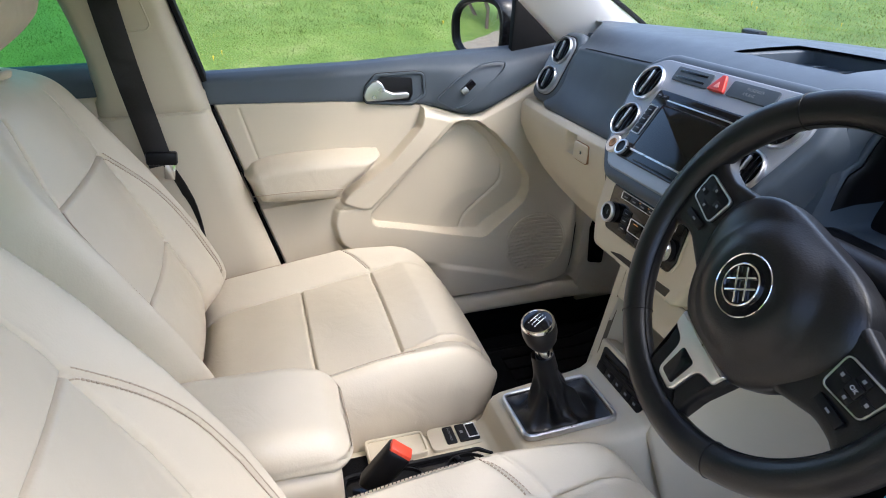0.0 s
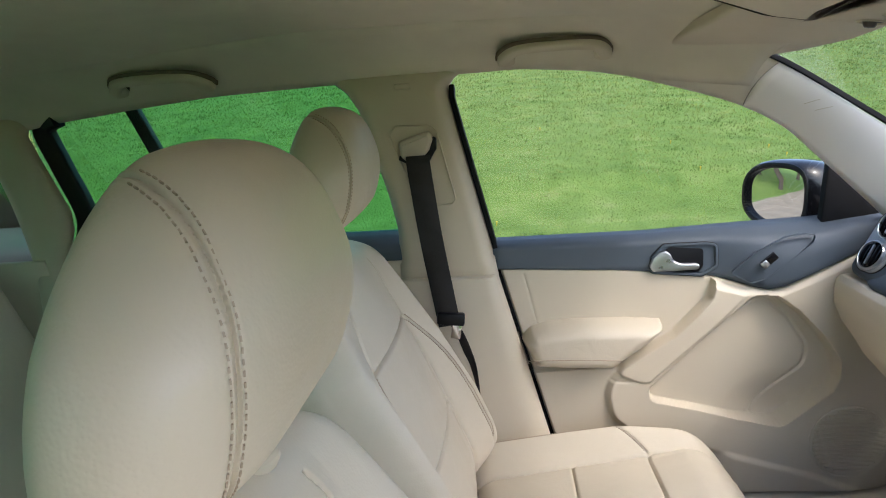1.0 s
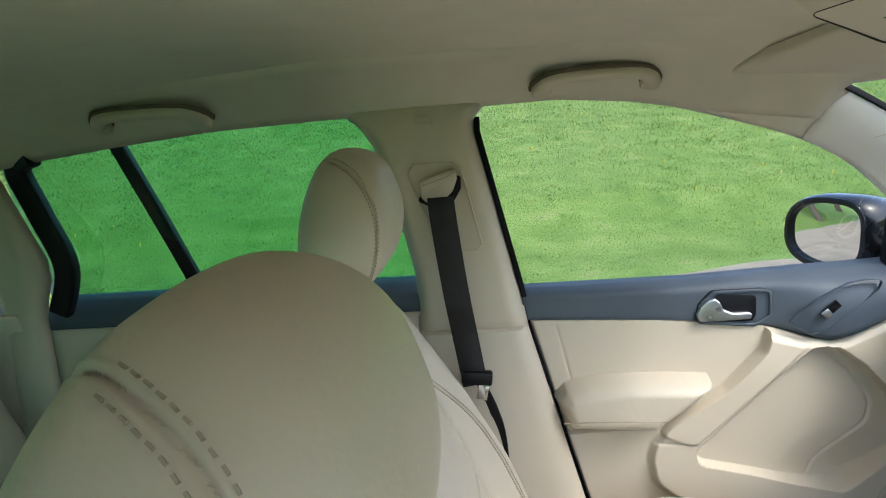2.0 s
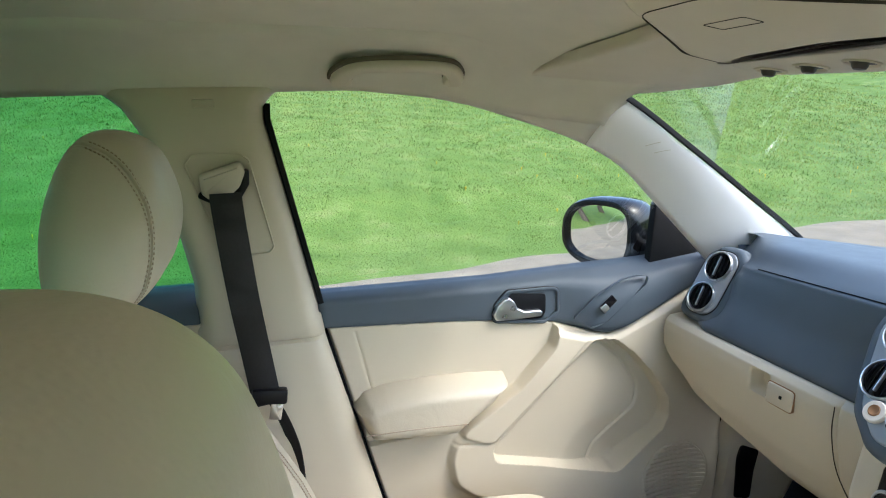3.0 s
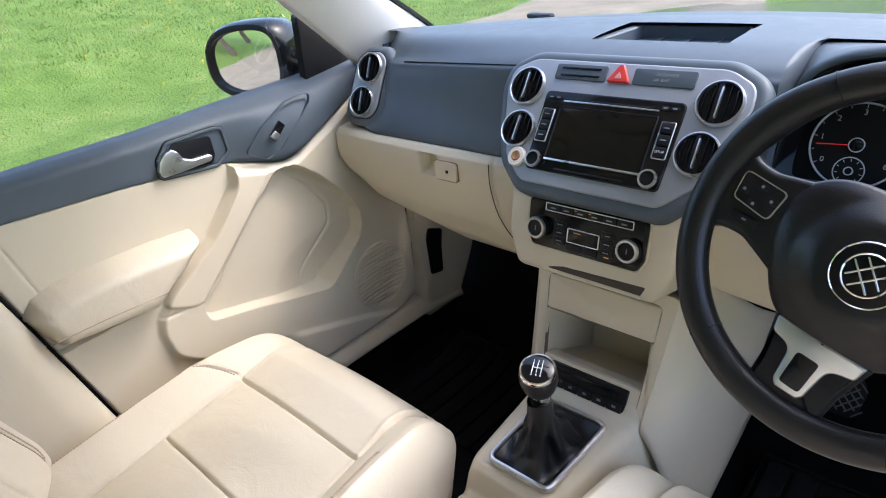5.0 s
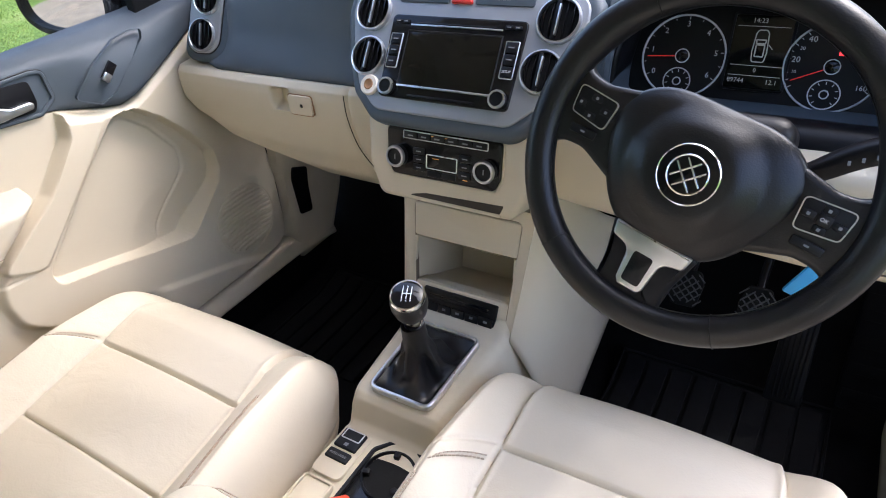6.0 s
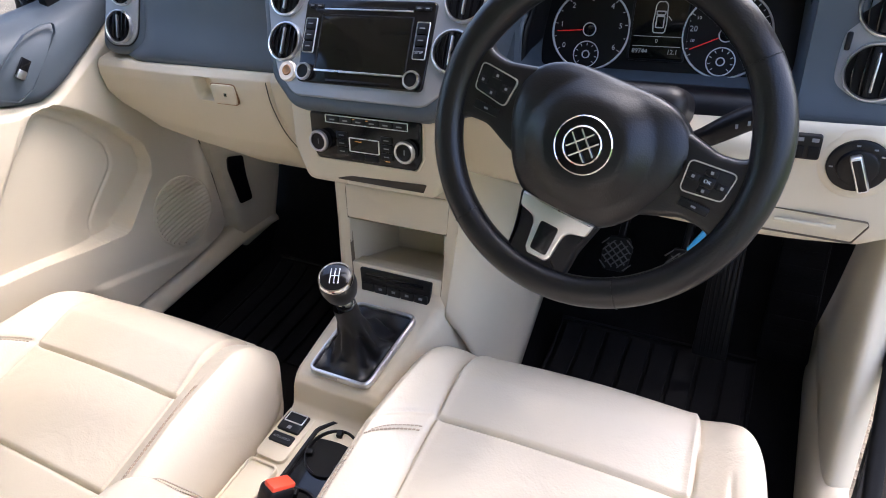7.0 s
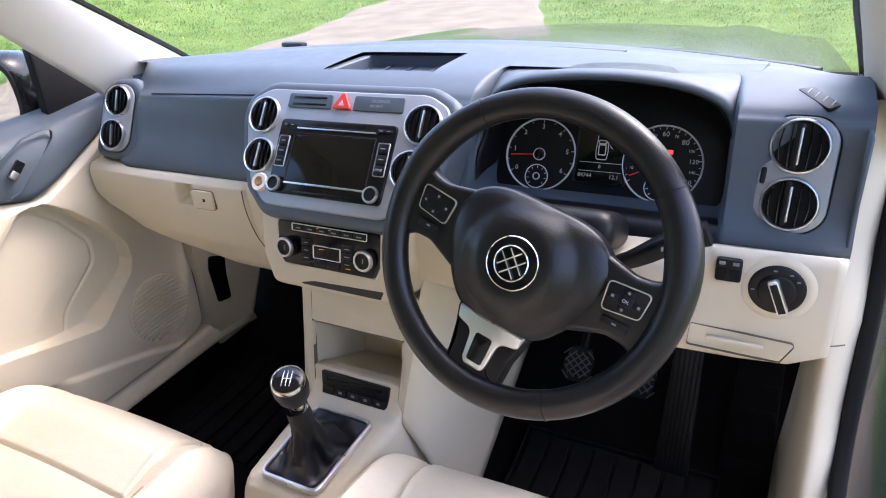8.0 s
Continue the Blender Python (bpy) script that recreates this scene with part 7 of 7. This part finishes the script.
def seat(with_group):
    """A leather front seat, built round the origin: cushion front to +y, its middle at x = 0."""
    ob = thing("front_seat", "cream leather front seat with stitched side bolsters", "car seat", (0, 0, 0), with_group)

    def arc_line(ax):
        """The twin seam over the cushion's outer bolster, from the insert's corner back and out."""
        return 0.105 - 0.075 * (np.clip(ax - 0.182, 0, 1) / 0.08) ** 1.4

    def cushion_shape(v):
        v = v.copy()
        x, y, z = v[:, 0], v[:, 1], v[:, 2]
        top = np.clip((z + 0.02) / 0.09, 0, 1)
        ax = np.abs(x)
        bol = 0.052 * np.clip((ax - 0.165) / 0.075, 0, 1) ** 1.3 * np.interp(y, [-0.26, 0.05, 0.20, 0.27], [1.0, 1.0, 0.62, 0.30])
        bol = bol - 0.030 * np.clip((ax - 0.245) / 0.03, 0, 1) ** 2
        dz = bol + 0.016 * np.clip((y - 0.10) / 0.08, 0, 1) - 0.046 * np.clip((y - 0.165) / 0.105, 0, 1) ** 2 - 0.028 * np.clip((0.10 - y) / 0.35, 0, 1)
        puffy = 0.008 * np.cos(np.clip(ax / 0.17, 0, 1) * math.pi / 2)
        inner_x = 0.172 + 0.010 * np.clip((y + 0.1) / 0.3, -1, 1)
        g = np.maximum(groove(ax - inner_x), 0)
        g = np.where(y > 0.26, 0, g)
        cross = np.minimum(np.abs(y - 0.105), np.abs(y + 0.055))
        g = np.maximum(g, groove(cross) * step(ax - inner_x, 0.006))
        bol_line = groove(y - arc_line(ax), 0.0035) * (ax > inner_x) * (ax < 0.245) * (x < 0) * 0.40
        bol_line = np.maximum(bol_line, 0.40 * groove(ax - 0.247, 0.0030) * step(y - 0.040, 0.012) * (x < 0))
        v[:, 2] = z + top * (dz + puffy - 0.0085 * np.maximum(g, bol_line) - 0.004 * groove(ax - 0.222, 0.0030) * step(y - 0.13, 0.04) * (x > 0) - 0.014 * np.clip((y - 0.10) / 0.08, 0, 1) * step(inner_x - ax, 0.012))
        v[:, 0] = x * (1 - 0.10 * np.clip((y - 0.02) / 0.25, 0, 1) ** 2)
        side_s = np.clip((0.02 - z) / 0.1, 0, 1)
        v[:, 1] = v[:, 1] - 0.035 * side_s * (y > 0.1)
        v[:, 0] = v[:, 0] - 0.006 * np.sign(x) * groove(z + 0.035, 0.004) * (ax > 0.2)
        v[:, 1] = v[:, 1] - 0.005 * groove(z + 0.035, 0.004) * (y > 0.2)
        v[:, 0] = v[:, 0] * (1 - 0.03 * np.clip((y + 0.05) / 0.15, 0, 1))
        return v

    soft_box("cushion", (0.545, 0.56, 0.20), (0.06, 0.075, 0.055), 0.0027, LEATHER, ob, "cream leather cushion", M=pose(0, 0.21, 0.565, 3.5), shape=cushion_shape, sharp=80)

    rows = []
    for off in (-0.0036, 0.0036):
        rows.append(seam_row((0.545, 0.56, 0.20), (0.06, 0.075, 0.055), cushion_shape, [(0.222 + off, y) for y in np.linspace(-0.22, 0.125, 70)]))
        rows.append(seam_row((0.545, 0.56, 0.20), (0.06, 0.075, 0.055), cushion_shape, [(-ax, float(arc_line(ax)) + off) for ax in np.linspace(0.186, 0.242, 34)]))
        rows.append(seam_row((0.545, 0.56, 0.20), (0.06, 0.075, 0.055), cushion_shape, [(-0.247 - off, y) for y in np.linspace(-0.22, 0.036, 60)]))
    stitch_rows("seam_stitches", rows, pose(0, 0.21, 0.565, 3.5), STITCH, ob)

    def bolster_seam(y):
        """The twin seam over the backrest's bolster: from the insert's corner out to the ridge and down it."""
        s = np.clip((0.085 - y) / 0.19, 0, 1)
        return 0.155 + 0.060 * (1 - (1 - s) ** 2.2) + 0.006 * np.clip(-y / 0.3, 0, 1)

    def back_shape(v):
        v = v.copy()
        x, y, z = v[:, 0], v[:, 1], v[:, 2]
        ax, front = np.abs(x), np.clip((z + 0.01) / 0.06, 0, 1)
        wide = np.interp(y, [-0.31, -0.10, 0.12, 0.24, 0.31], [0.98, 1.0, 0.98, 0.86, 0.70])
        bol = 0.058 * np.clip((ax - 0.15) / 0.08, 0, 1) ** 1.2 * np.interp(y, [-0.31, -0.15, 0.0, 0.12, 0.24, 0.31], [1.0, 1.0, 0.72, 0.36, 0.06, 0.0])
        bol = bol - 0.040 * np.clip((ax - 0.235) / 0.03, 0, 1) ** 2 * np.interp(y, [-0.3, 0.1, 0.3], [1, 0.7, 0.3])
        inner_x = np.interp(y, [-0.31, -0.05, 0.12, 0.24], [0.160, 0.165, 0.150, 0.125])
        g = groove(ax - inner_x) * (y < 0.235)
        cross = np.minimum(np.abs(y - 0.085), np.abs(y + 0.125))
        g = np.maximum(g, groove(cross) * step(ax - inner_x, 0.006)) * 0.8
        g = np.maximum(g, 0.45 * groove(ax - bolster_seam(y)) * (y < 0.085))
        v[:, 2] = z + front * (bol + 0.012 * np.cos(np.clip(ax / 0.16, 0, 1) * math.pi / 2) - 0.013 * g) - 0.03 * np.clip((y - 0.2) / 0.11, 0, 1) ** 2 * front
        v[:, 0] = x * wide
        v[:, 1] = y - 0.22 * np.clip(y - 0.20, 0, 1)
        return v

    MB_ = Matrix(((1, 0, 0, 0), (0, -math.sin(radians(22)), math.cos(radians(22)), -0.212), (0, math.cos(radians(22)), math.sin(radians(22)), 0.910), (0, 0, 0, 1)))
    soft_box("backrest", (0.54, 0.64, 0.125), (0.06, 0.09, 0.055), 0.0027, LEATHER, ob, "cream leather backrest with side bolsters", M=MB_, shape=back_shape, sharp=80)

    rows = []
    for sx in (-1, 1):
        for off in (0.0115, 0.0185):
            rows.append(seam_row((0.54, 0.64, 0.125), (0.06, 0.09, 0.055), back_shape, [(sx * (float(bolster_seam(y)) + off - 0.015), y + (off - 0.015) * max(0, min(1, (y + 0.05) / 0.12))) for y in np.linspace(-0.27, 0.082, 90)]))
    stitch_rows("seam_stitches", rows, MB_, STITCH, ob)

    HS, HR = np.array((0.316, 0.2145, 0.1077)), np.array((0.106, 0.106, 0.0528))

    def seam_at(y):
        """How far round from the middle of the front the twin seam of the side panel runs."""
        return np.interp(y / (HS[1] / 2), [-1.0, -0.6, -0.25, 0.0, 0.2, 0.4, 0.6, 0.95], [0.106, 0.109, 0.122, 0.129, 0.135, 0.139, 0.143, 0.150])

    def round_from(v):
        return np.abs(v[:, 0]) + (HS[2] / 2 - v[:, 2])

    def head_shape(v):
        v = v.copy()
        x, y, z = v[:, 0].copy(), v[:, 1].copy(), v[:, 2].copy()
        u, q = y / (HS[1] / 2), z / (HS[2] / 2)
        d = round_from(v) - seam_at(y)
        live = np.clip((z + 0.045) / 0.02, 0, 1)
        cut = live * (0.0042 * groove(d, 0.0020) + 0.0010 * (groove(d - 0.0058, 0.0012) + groove(d + 0.0058, 0.0012)) - 0.0008 * (groove(d - 0.0034, 0.0016) + groove(d + 0.0034, 0.0016)))
        front = np.clip((q + 0.3), 0, 1)
        front = front * front * (3 - 2 * front)
        wide = np.interp(u, [-1, -0.3, 0.3, 1], [0.783, 1, 0.93, 0.762])
        full = 0.022 * np.exp(-(((u - 0.4) / 0.75) ** 2)) - 0.0434 * np.clip((-u - 0.25) / 0.75, 0, 1) ** 1.5 + 0.0126 * np.clip((u - 0.5) / 0.5, 0, 1) ** 2
        out = v / (HR + 0.02)
        out /= np.maximum(np.linalg.norm(out, axis=1, keepdims=True), 1e-9)
        v[:, 0] = x * wide
        v[:, 1] = y + 0.0203 * (1 - np.minimum(np.abs(x) / (HS[0] / 2), 1) ** 2) * np.clip(u, 0, 1)
        v[:, 2] = z + front * full
        return v - out * cut[:, None]

    lean_ = radians(-4.5)
    MHD = Matrix(((1, 0, 0, 0.018), (0, -math.sin(lean_), math.cos(lean_), -0.260), (0, math.cos(lean_), math.sin(lean_), 1.306), (0, 0, 0, 1)))
    soft_box("headrest", HS, HR, 0.0018, LEATHER, ob, "cream leather headrest with a twin seam", M=MHD, shape=head_shape, sharp=80)

    def head_seam(s, off):
        """A line along the seam: up the front corner, then back over the top."""
        line = []
        runs = [[(lambda a, y=y: (min(a, HS[0] / 2), y, HS[2] / 2 - max(0, a - HS[0] / 2))) for y in np.linspace(-0.100, 0.088, 90)]]
        runs.append([(lambda a, z=z: (a, HS[1] / 2, z)) for z in np.linspace(0.030, -0.034, 40)])
        for k, run in enumerate(runs):
            for at in run:
                q = soften(np.array([at(a) for a in np.linspace(0.02, 0.20, 260)]), HS, HR)
                j = int(np.argmin(np.abs(round_from(q) - seam_at(q[:, 1]) - off)))
                if k == 0 or q[j, 1] > line[-1][1]:
                    line.append(q[j])
        line = np.array(line) * np.array([s, 1, 1])
        p = head_shape(line)
        o = line / (HR + 0.02)
        return list(zip(p, o / np.linalg.norm(o, axis=1, keepdims=True)))

    for off in (-0.0058, 0.0058):
        stitch_rows("stitching", [head_seam(s, off) for s in (-1, 1)], MHD, STITCH, ob, pitch=0.0054, long=0.0027, fat=0.0006)
    for s in (-1, 1):
        sweep("headrest_post", np.array([(0.018 + s * 0.070, -0.292, 1.27), (0.018 + s * 0.070, -0.286, 1.215), (0.018 + s * 0.070, -0.274, 1.16)]), circle(0.006, 10), CHROME, ob, up=(0, 1, 0))
        lathe("post_sleeve", [(0.019, -0.010), (0.0225, -0.005), (0.0225, -0.001), (0.020, 0.002), (0.012, 0.0035), (0.0105, 0.001), (0.0, 0.001)], CREAM, ob, pose(0.018 + s * 0.070, -0.282, 1.182, 10), 32)
    soft_box("seat_base", (0.46, 0.48, 0.13), 0.03, 0.02, CREAM, ob, "cream side valance", M=pose(0, 0.17, 0.455))
    for s in (-1, 1):
        bx("seat_rail", pose(s * 0.19, 0.15, 0.365), 0, 0, 0, 0.03, 0.50, 0.07, BLACKP, ob, 0.006)
    return ob


passenger_seat = seat("front seats")
passenger_seat.location = (-0.365, 0.0, 0.0)
for o in passenger_seat.children:
    o.matrix_parent_inverse = Matrix()
driver_seat = copy_thing(passenger_seat, pose(0.365, 0.092, -0.010))
for o in driver_seat.children:
    if o.name.startswith(("cushion", "seat_base")):
        o.location.y += 0.028
    if o.name.startswith(("headrest.", "stitching", "headrest_post", "post_sleeve")):
        o.location += Vector((-0.035, 0.010, -0.012))

rear_seat = thing("rear_bench", "cream leather rear bench with a folded back", "car seat", (0, -0.8, 0.45))
for x_ in (-0.40, 0.0, 0.40):
    soft_box("cushion", (0.41, 0.50, 0.17), 0.05, 0.012, LEATHER, rear_seat, M=pose(x_, -0.72, 0.60, 6))
    Mr = Matrix(((1, 0, 0, x_), (0, -math.sin(radians(24)), math.cos(radians(24)), -1.075), (0, math.cos(radians(24)), math.sin(radians(24)), 0.875), (0, 0, 0, 1)))
    soft_box("backrest", (0.41, 0.60, 0.14), 0.05, 0.012, LEATHER, rear_seat, M=Mr)
    if x_:
        soft_box("headrest", (0.26, 0.12, 0.10), 0.04, 0.01, LEATHER, rear_seat, M=Mr @ pose(0, 0.36, 0))
soft_box("bench_base", (1.30, 0.50, 0.20), 0.02, 0.05, CARPET, rear_seat, M=pose(0, -0.75, 0.46))

# ---- footwells, sills ----
kick = thing("kick_panel", "cream footwell side panel with a black vent", "trim panel", (-0.68, 0.98, 0.45))
KP = np.zeros((24, 30, 3))
for i, z_ in enumerate(np.linspace(0.415, 0.95, 24)):
    for j, y_ in enumerate(np.linspace(0.80, float(lerp(z_, [0.36, 0.42, 0.55, 0.95], [1.03, 1.05, 1.12, 1.22])), 30)):
        KP[i, j] = (-0.728 + 0.046 * float(step(0.919 - y_, 0.012)) + 0.05 * max(0, (y_ - 1.05)), y_, z_)
sheet("panel", KP, CREAM, kick, thick=0.005)
prism("vent_slot", rounded([(0.950, 0.535), (0.995, 0.525), (1.000, 0.600), (1.010, 0.650), (0.958, 0.672), (0.948, 0.64)], 0.010), -0.004, 0.006, GLOSSBLK, kick, pose(-0.679, 0, 0, 90, 0, 90), 0.002, label="black moulded footwell vent")
for s in (-1, 1):
    SL = np.zeros((40, 14, 3))
    sill_ = smooth_path([(0.742, 0.478), (0.712, 0.4815), (0.690, 0.474), (0.679, 0.458), (0.672, 0.440), (0.675, 0.432), (0.69, 0.425)] if s < 0 else [(0.742, 0.470), (0.720, 0.474), (0.700, 0.464), (0.692, 0.440), (0.690, 0.40), (0.690, 0.33)], 4)
    for i, y_ in enumerate(np.linspace(-1.0, 1.06, 40)):
        for j, t_ in enumerate(np.linspace(0, len(sill_) - 1, 14)):
            x_, z_ = (float(np.interp(t_, range(len(sill_)), sill_[:, k])) for k in (0, 1))
            SL[i, j] = (s * x_, y_, z_ - 0.02 * max(0.0, (y_ - 0.86) / 0.2) ** 2)
    tagged(sheet("sill_trim", SL if s > 0 else SL[::-1], CREAM, thick=0.005), "cream plastic door sill cover", "sill trim", kind="structure")
CW = np.array([[(-0.684 - 0.03 * (z_ - 0.30), y_, z_) for z_ in np.linspace(0.30, 0.45, 4)] for y_ in np.linspace(-0.6, 1.2, 8)])
tagged(sheet("carpet_side", CW, CARPET, thick=0.006), "black carpet up the side of the passenger footwell", "carpet", kind="structure")
# driver's side: front door post lining and the open doorway's seal
zk = np.linspace(0.45, 1.17, 24)
inner_y = lambda z: lerp(z, [0.4, 0.6, 0.75, 0.88, 1.02, 1.17], [0.90, 0.80, 0.74, 0.70, 0.735, 0.79])
outer_y = lambda z: lerp(z, [0.4, 0.68, 0.76, 0.85, 0.90, 0.99, 1.17], [0.63, 0.750, 0.783, 0.806, 0.814, 0.850, 0.88])
DPX = np.zeros((24, 14, 3))
for i, z_ in enumerate(zk):
    for j, t_ in enumerate(np.linspace(0, 1, 14)):
        a = np.array([0.690, inner_y(z_) + 0.16, z_])
        b = np.array([0.744, outer_y(z_) + 0.004, z_])
        c = np.array([0.702, outer_y(z_) - 0.028, z_])
        k_ = np.array([(1 - t_) ** 2, 7.0 * t_ * (1 - t_), t_**2])
        p = (a * k_[0] + c * k_[1] + b * k_[2]) / k_.sum()
        DPX[i, j] = p
tagged(sheet("door_post_trim", DPX[::-1], CREAM, thick=0.006), "cream door post lining beside the pedals", "trim", kind="structure")
joint_ = DPX[int(np.argmin(np.abs(zk - 0.855))), 2:13]
tagged(sweep("trim_joint", joint_ + np.array([-0.0006, -0.0006, 0.0]), circle(0.0010, 6), GAPBROWN), "fine joint across the door post lining", "joint", kind="structure")
seal = smooth_path([(0.752, 0.40, 0.475), (0.752, 0.52, 0.50), (0.752, 0.65, 0.58), (0.752, 0.752, 0.68), (0.752, 0.798, 0.80), (0.752, 0.862, 1.04), (0.748, 0.880, 1.13), (0.735, 0.78, 1.23), (0.715, 0.66, 1.345), (0.70, 0.51, 1.42), (0.69, 0.30, 1.475)], 6)
tagged(sweep("doorway_seal", seal, rect(0.020, 0.022, 0.008), RUBBER, up=(1, 0, 0)), "black rubber seal round the open doorway", "seal", kind="structure")

JB = np.array([[(0.758 + 0.075 * t_, float(outer_y(z_)) + 0.016 + 0.075 * t_ + 0.02 * math.sin(t_ * math.pi), z_) for t_ in np.linspace(0, 1, 8)] for z_ in np.linspace(0.34, 1.12, 14)])
tagged(sheet("door_jamb", JB[::-1], PAINT, thick=0.008), "dark painted door jamb beyond the doorway seal", "car body", kind="structure")

driver_door = thing("driver_door", "driver's door swung open, cream inner lining", "car door", (0.80, 0.95, 0.5))
MDD = pose(0.80, 0.96, 0.0, 0, 0, 20)
P = np.array([[(x_, 0.0 + 0.02 * math.sin(x_ * 3), z_) for z_ in np.linspace(0.42, 1.10, 8)] for x_ in np.linspace(0, 1.0, 12)])
sheet("door_shell", P, PAINT, driver_door, "dark painted door shell", thick=0.03, M=MDD)
sheet("door_lining", P * np.array([0.96, 1, 0.97]) + np.array([0.02, -0.05, 0.02]), CREAM, driver_door, "cream door lining", thick=0.04, M=MDD)
bx("hinge", pose(0.79, 0.90, 0.60), 0, 0, 0, 0.04, 0.05, 0.03, BLACKP, driver_door, 0.006)
bx("hinge", pose(0.79, 0.90, 0.92), 0, 0, 0, 0.04, 0.05, 0.03, BLACKP, driver_door, 0.006)

# pedals
pedals = thing("clutch_pedal", "black rubber clutch pedal with a lattice tread", "pedal", (0.31, 0.98, 0.55), "pedals")
MPD = face(0.309, 0.985, 0.572, 62)
pad_o = rounded([(-0.026, -0.036), (0.022, -0.036), (0.030, 0.010), (0.022, 0.036), (-0.018, 0.036), (-0.030, 0.0)], 0.012)
prism("tread", pad_o, -0.012, 0.0, RUBBER, pedals, MPD, 0.003)
for k in range(-3, 4):
    for sg in (-1, 1):
        bx("tread_rib", MPD @ pose(0, 0, 0, 0, 0, sg * 45), k * 0.0115, 0, 0.001, 0.0024, 0.056 - 0.012 * abs(k), 0.003, surface("worn_rubber", (0.06, 0.06, 0.06), 0.55) if (k, sg) == (-3, -1) else bpy.data.materials["worn_rubber"], pedals, 0.0008)
sweep("lever", smooth_path([(0.309, 0.998, 0.572), (0.312, 1.07, 0.62), (0.33, 1.12, 0.78)], 4), rect(0.014, 0.02, 0.004), BLACKP, pedals)
copy_thing(pedals, pose(0.435, 0.975, 0.55))
accel = thing("accelerator_pedal", "ribbed black floor-hinged accelerator pedal", "pedal", (0.52, 0.97, 0.40), "pedals")
MAC = face(0.515, 0.975, 0.545, 66)
prism("tread", rounded([(-0.034, -0.145), (0.030, -0.145), (0.026, 0.135), (-0.024, 0.135)], 0.008), -0.012, 0.0, BLACKP, accel, MAC, 0.003)
for k in range(6):
    bx("tread_rib", MAC, -0.022 + 0.0085 * k, -0.005, 0.001, 0.0035, 0.255, 0.004, RUBBER, accel, 0.001, turn=1.0 - 0.4 * k)
rest = thing("foot_rest", "black moulded foot rest by the side wall", "foot rest", (0.64, 1.0, 0.4))
prism("rest_pad", rounded([(-0.045, -0.13), (0.045, -0.13), (0.04, 0.14), (-0.04, 0.14)], 0.012), -0.02, 0.0, CARPET, rest, face(0.640, 1.02, 0.52, 60), 0.004)
for k in range(5):
    bx("rest_rib", face(0.640, 1.02, 0.52, 60), 0, -0.10 + 0.05 * k, 0.001, 0.075, 0.02, 0.004, CARPET, rest, 0.002)


def floor_mat(x, y, w, l):
    ob = thing("floor_mat", "black ribbed carpet floor mat", "floor mat", (x, y, 0.345), "floor mats")
    MATM = np.zeros((30, 34, 3))
    for i, u in enumerate(np.linspace(-0.5, 0.5, 30)):
        for j, t_ in enumerate(np.linspace(-0.5, 0.5, 34)):
            MATM[i, j] = (x + u * w, y + t_ * l, 0.346 + 0.05 * max(0, t_ - 0.32) ** 1.5 * 6)
    base = sheet("mat", MATM, MATCLOTH, ob, thick=0.008)
    for k in range(8):
        u = -0.42 + 0.12 * k
        pts = np.array([(x + u * w, y + t_ * l, 0.350 + 0.05 * max(0, t_ - 0.32) ** 1.5 * 6) for t_ in np.linspace(-0.1, 0.47, 14)])
        sweep("mat_channel", pts, rect(0.040, 0.008, 0.003), MATCLOTH, ob)
    edge = np.array([(x - w / 2, y - l / 2, 0.348), (x - w / 2, y + l * 0.32, 0.348), (x - w / 2, y + l / 2, 0.371), (x + w / 2, y + l / 2, 0.371), (x + w / 2, y + l * 0.32, 0.348), (x + w / 2, y - l / 2, 0.348)])
    sweep("mat_edge", edge, circle(0.004, 8), MATCLOTH, ob)
    return ob


floor_mat(0.40, 0.72, 0.40, 0.52)
floor_mat(-0.40, 0.70, 0.40, 0.52)

# wipers
for k, (x0, x1) in enumerate(((-0.50, 0.02), (0.10, 0.62))):
    wp = thing("wiper", "black windscreen wiper at rest below the glass", "wiper", (x0, 1.25, 1.13), "wipers")
    cv = lambda x: 1.262 - 0.19 * (x / 0.62) ** 2
    sweep("blade", np.array([(x_, cv(x_) - 0.005, 1.153) for x_ in np.linspace(x0, x1, 14)]), rect(0.008, 0.016, 0.002), RUBBER, wp)
    sweep("arm", np.array([(x_, cv(x_) + 0.010, 1.157) for x_ in np.linspace((x0 + x1) / 2, x1 + 0.03, 8)]), rect(0.014, 0.010, 0.003), BLACKP, wp)
bx("washer_jet", pose(-0.43, 1.165, 1.172, 0, 0, -8), 0, 0, 0, 0.070, 0.022, 0.012, BLACKP, dash, 0.006)
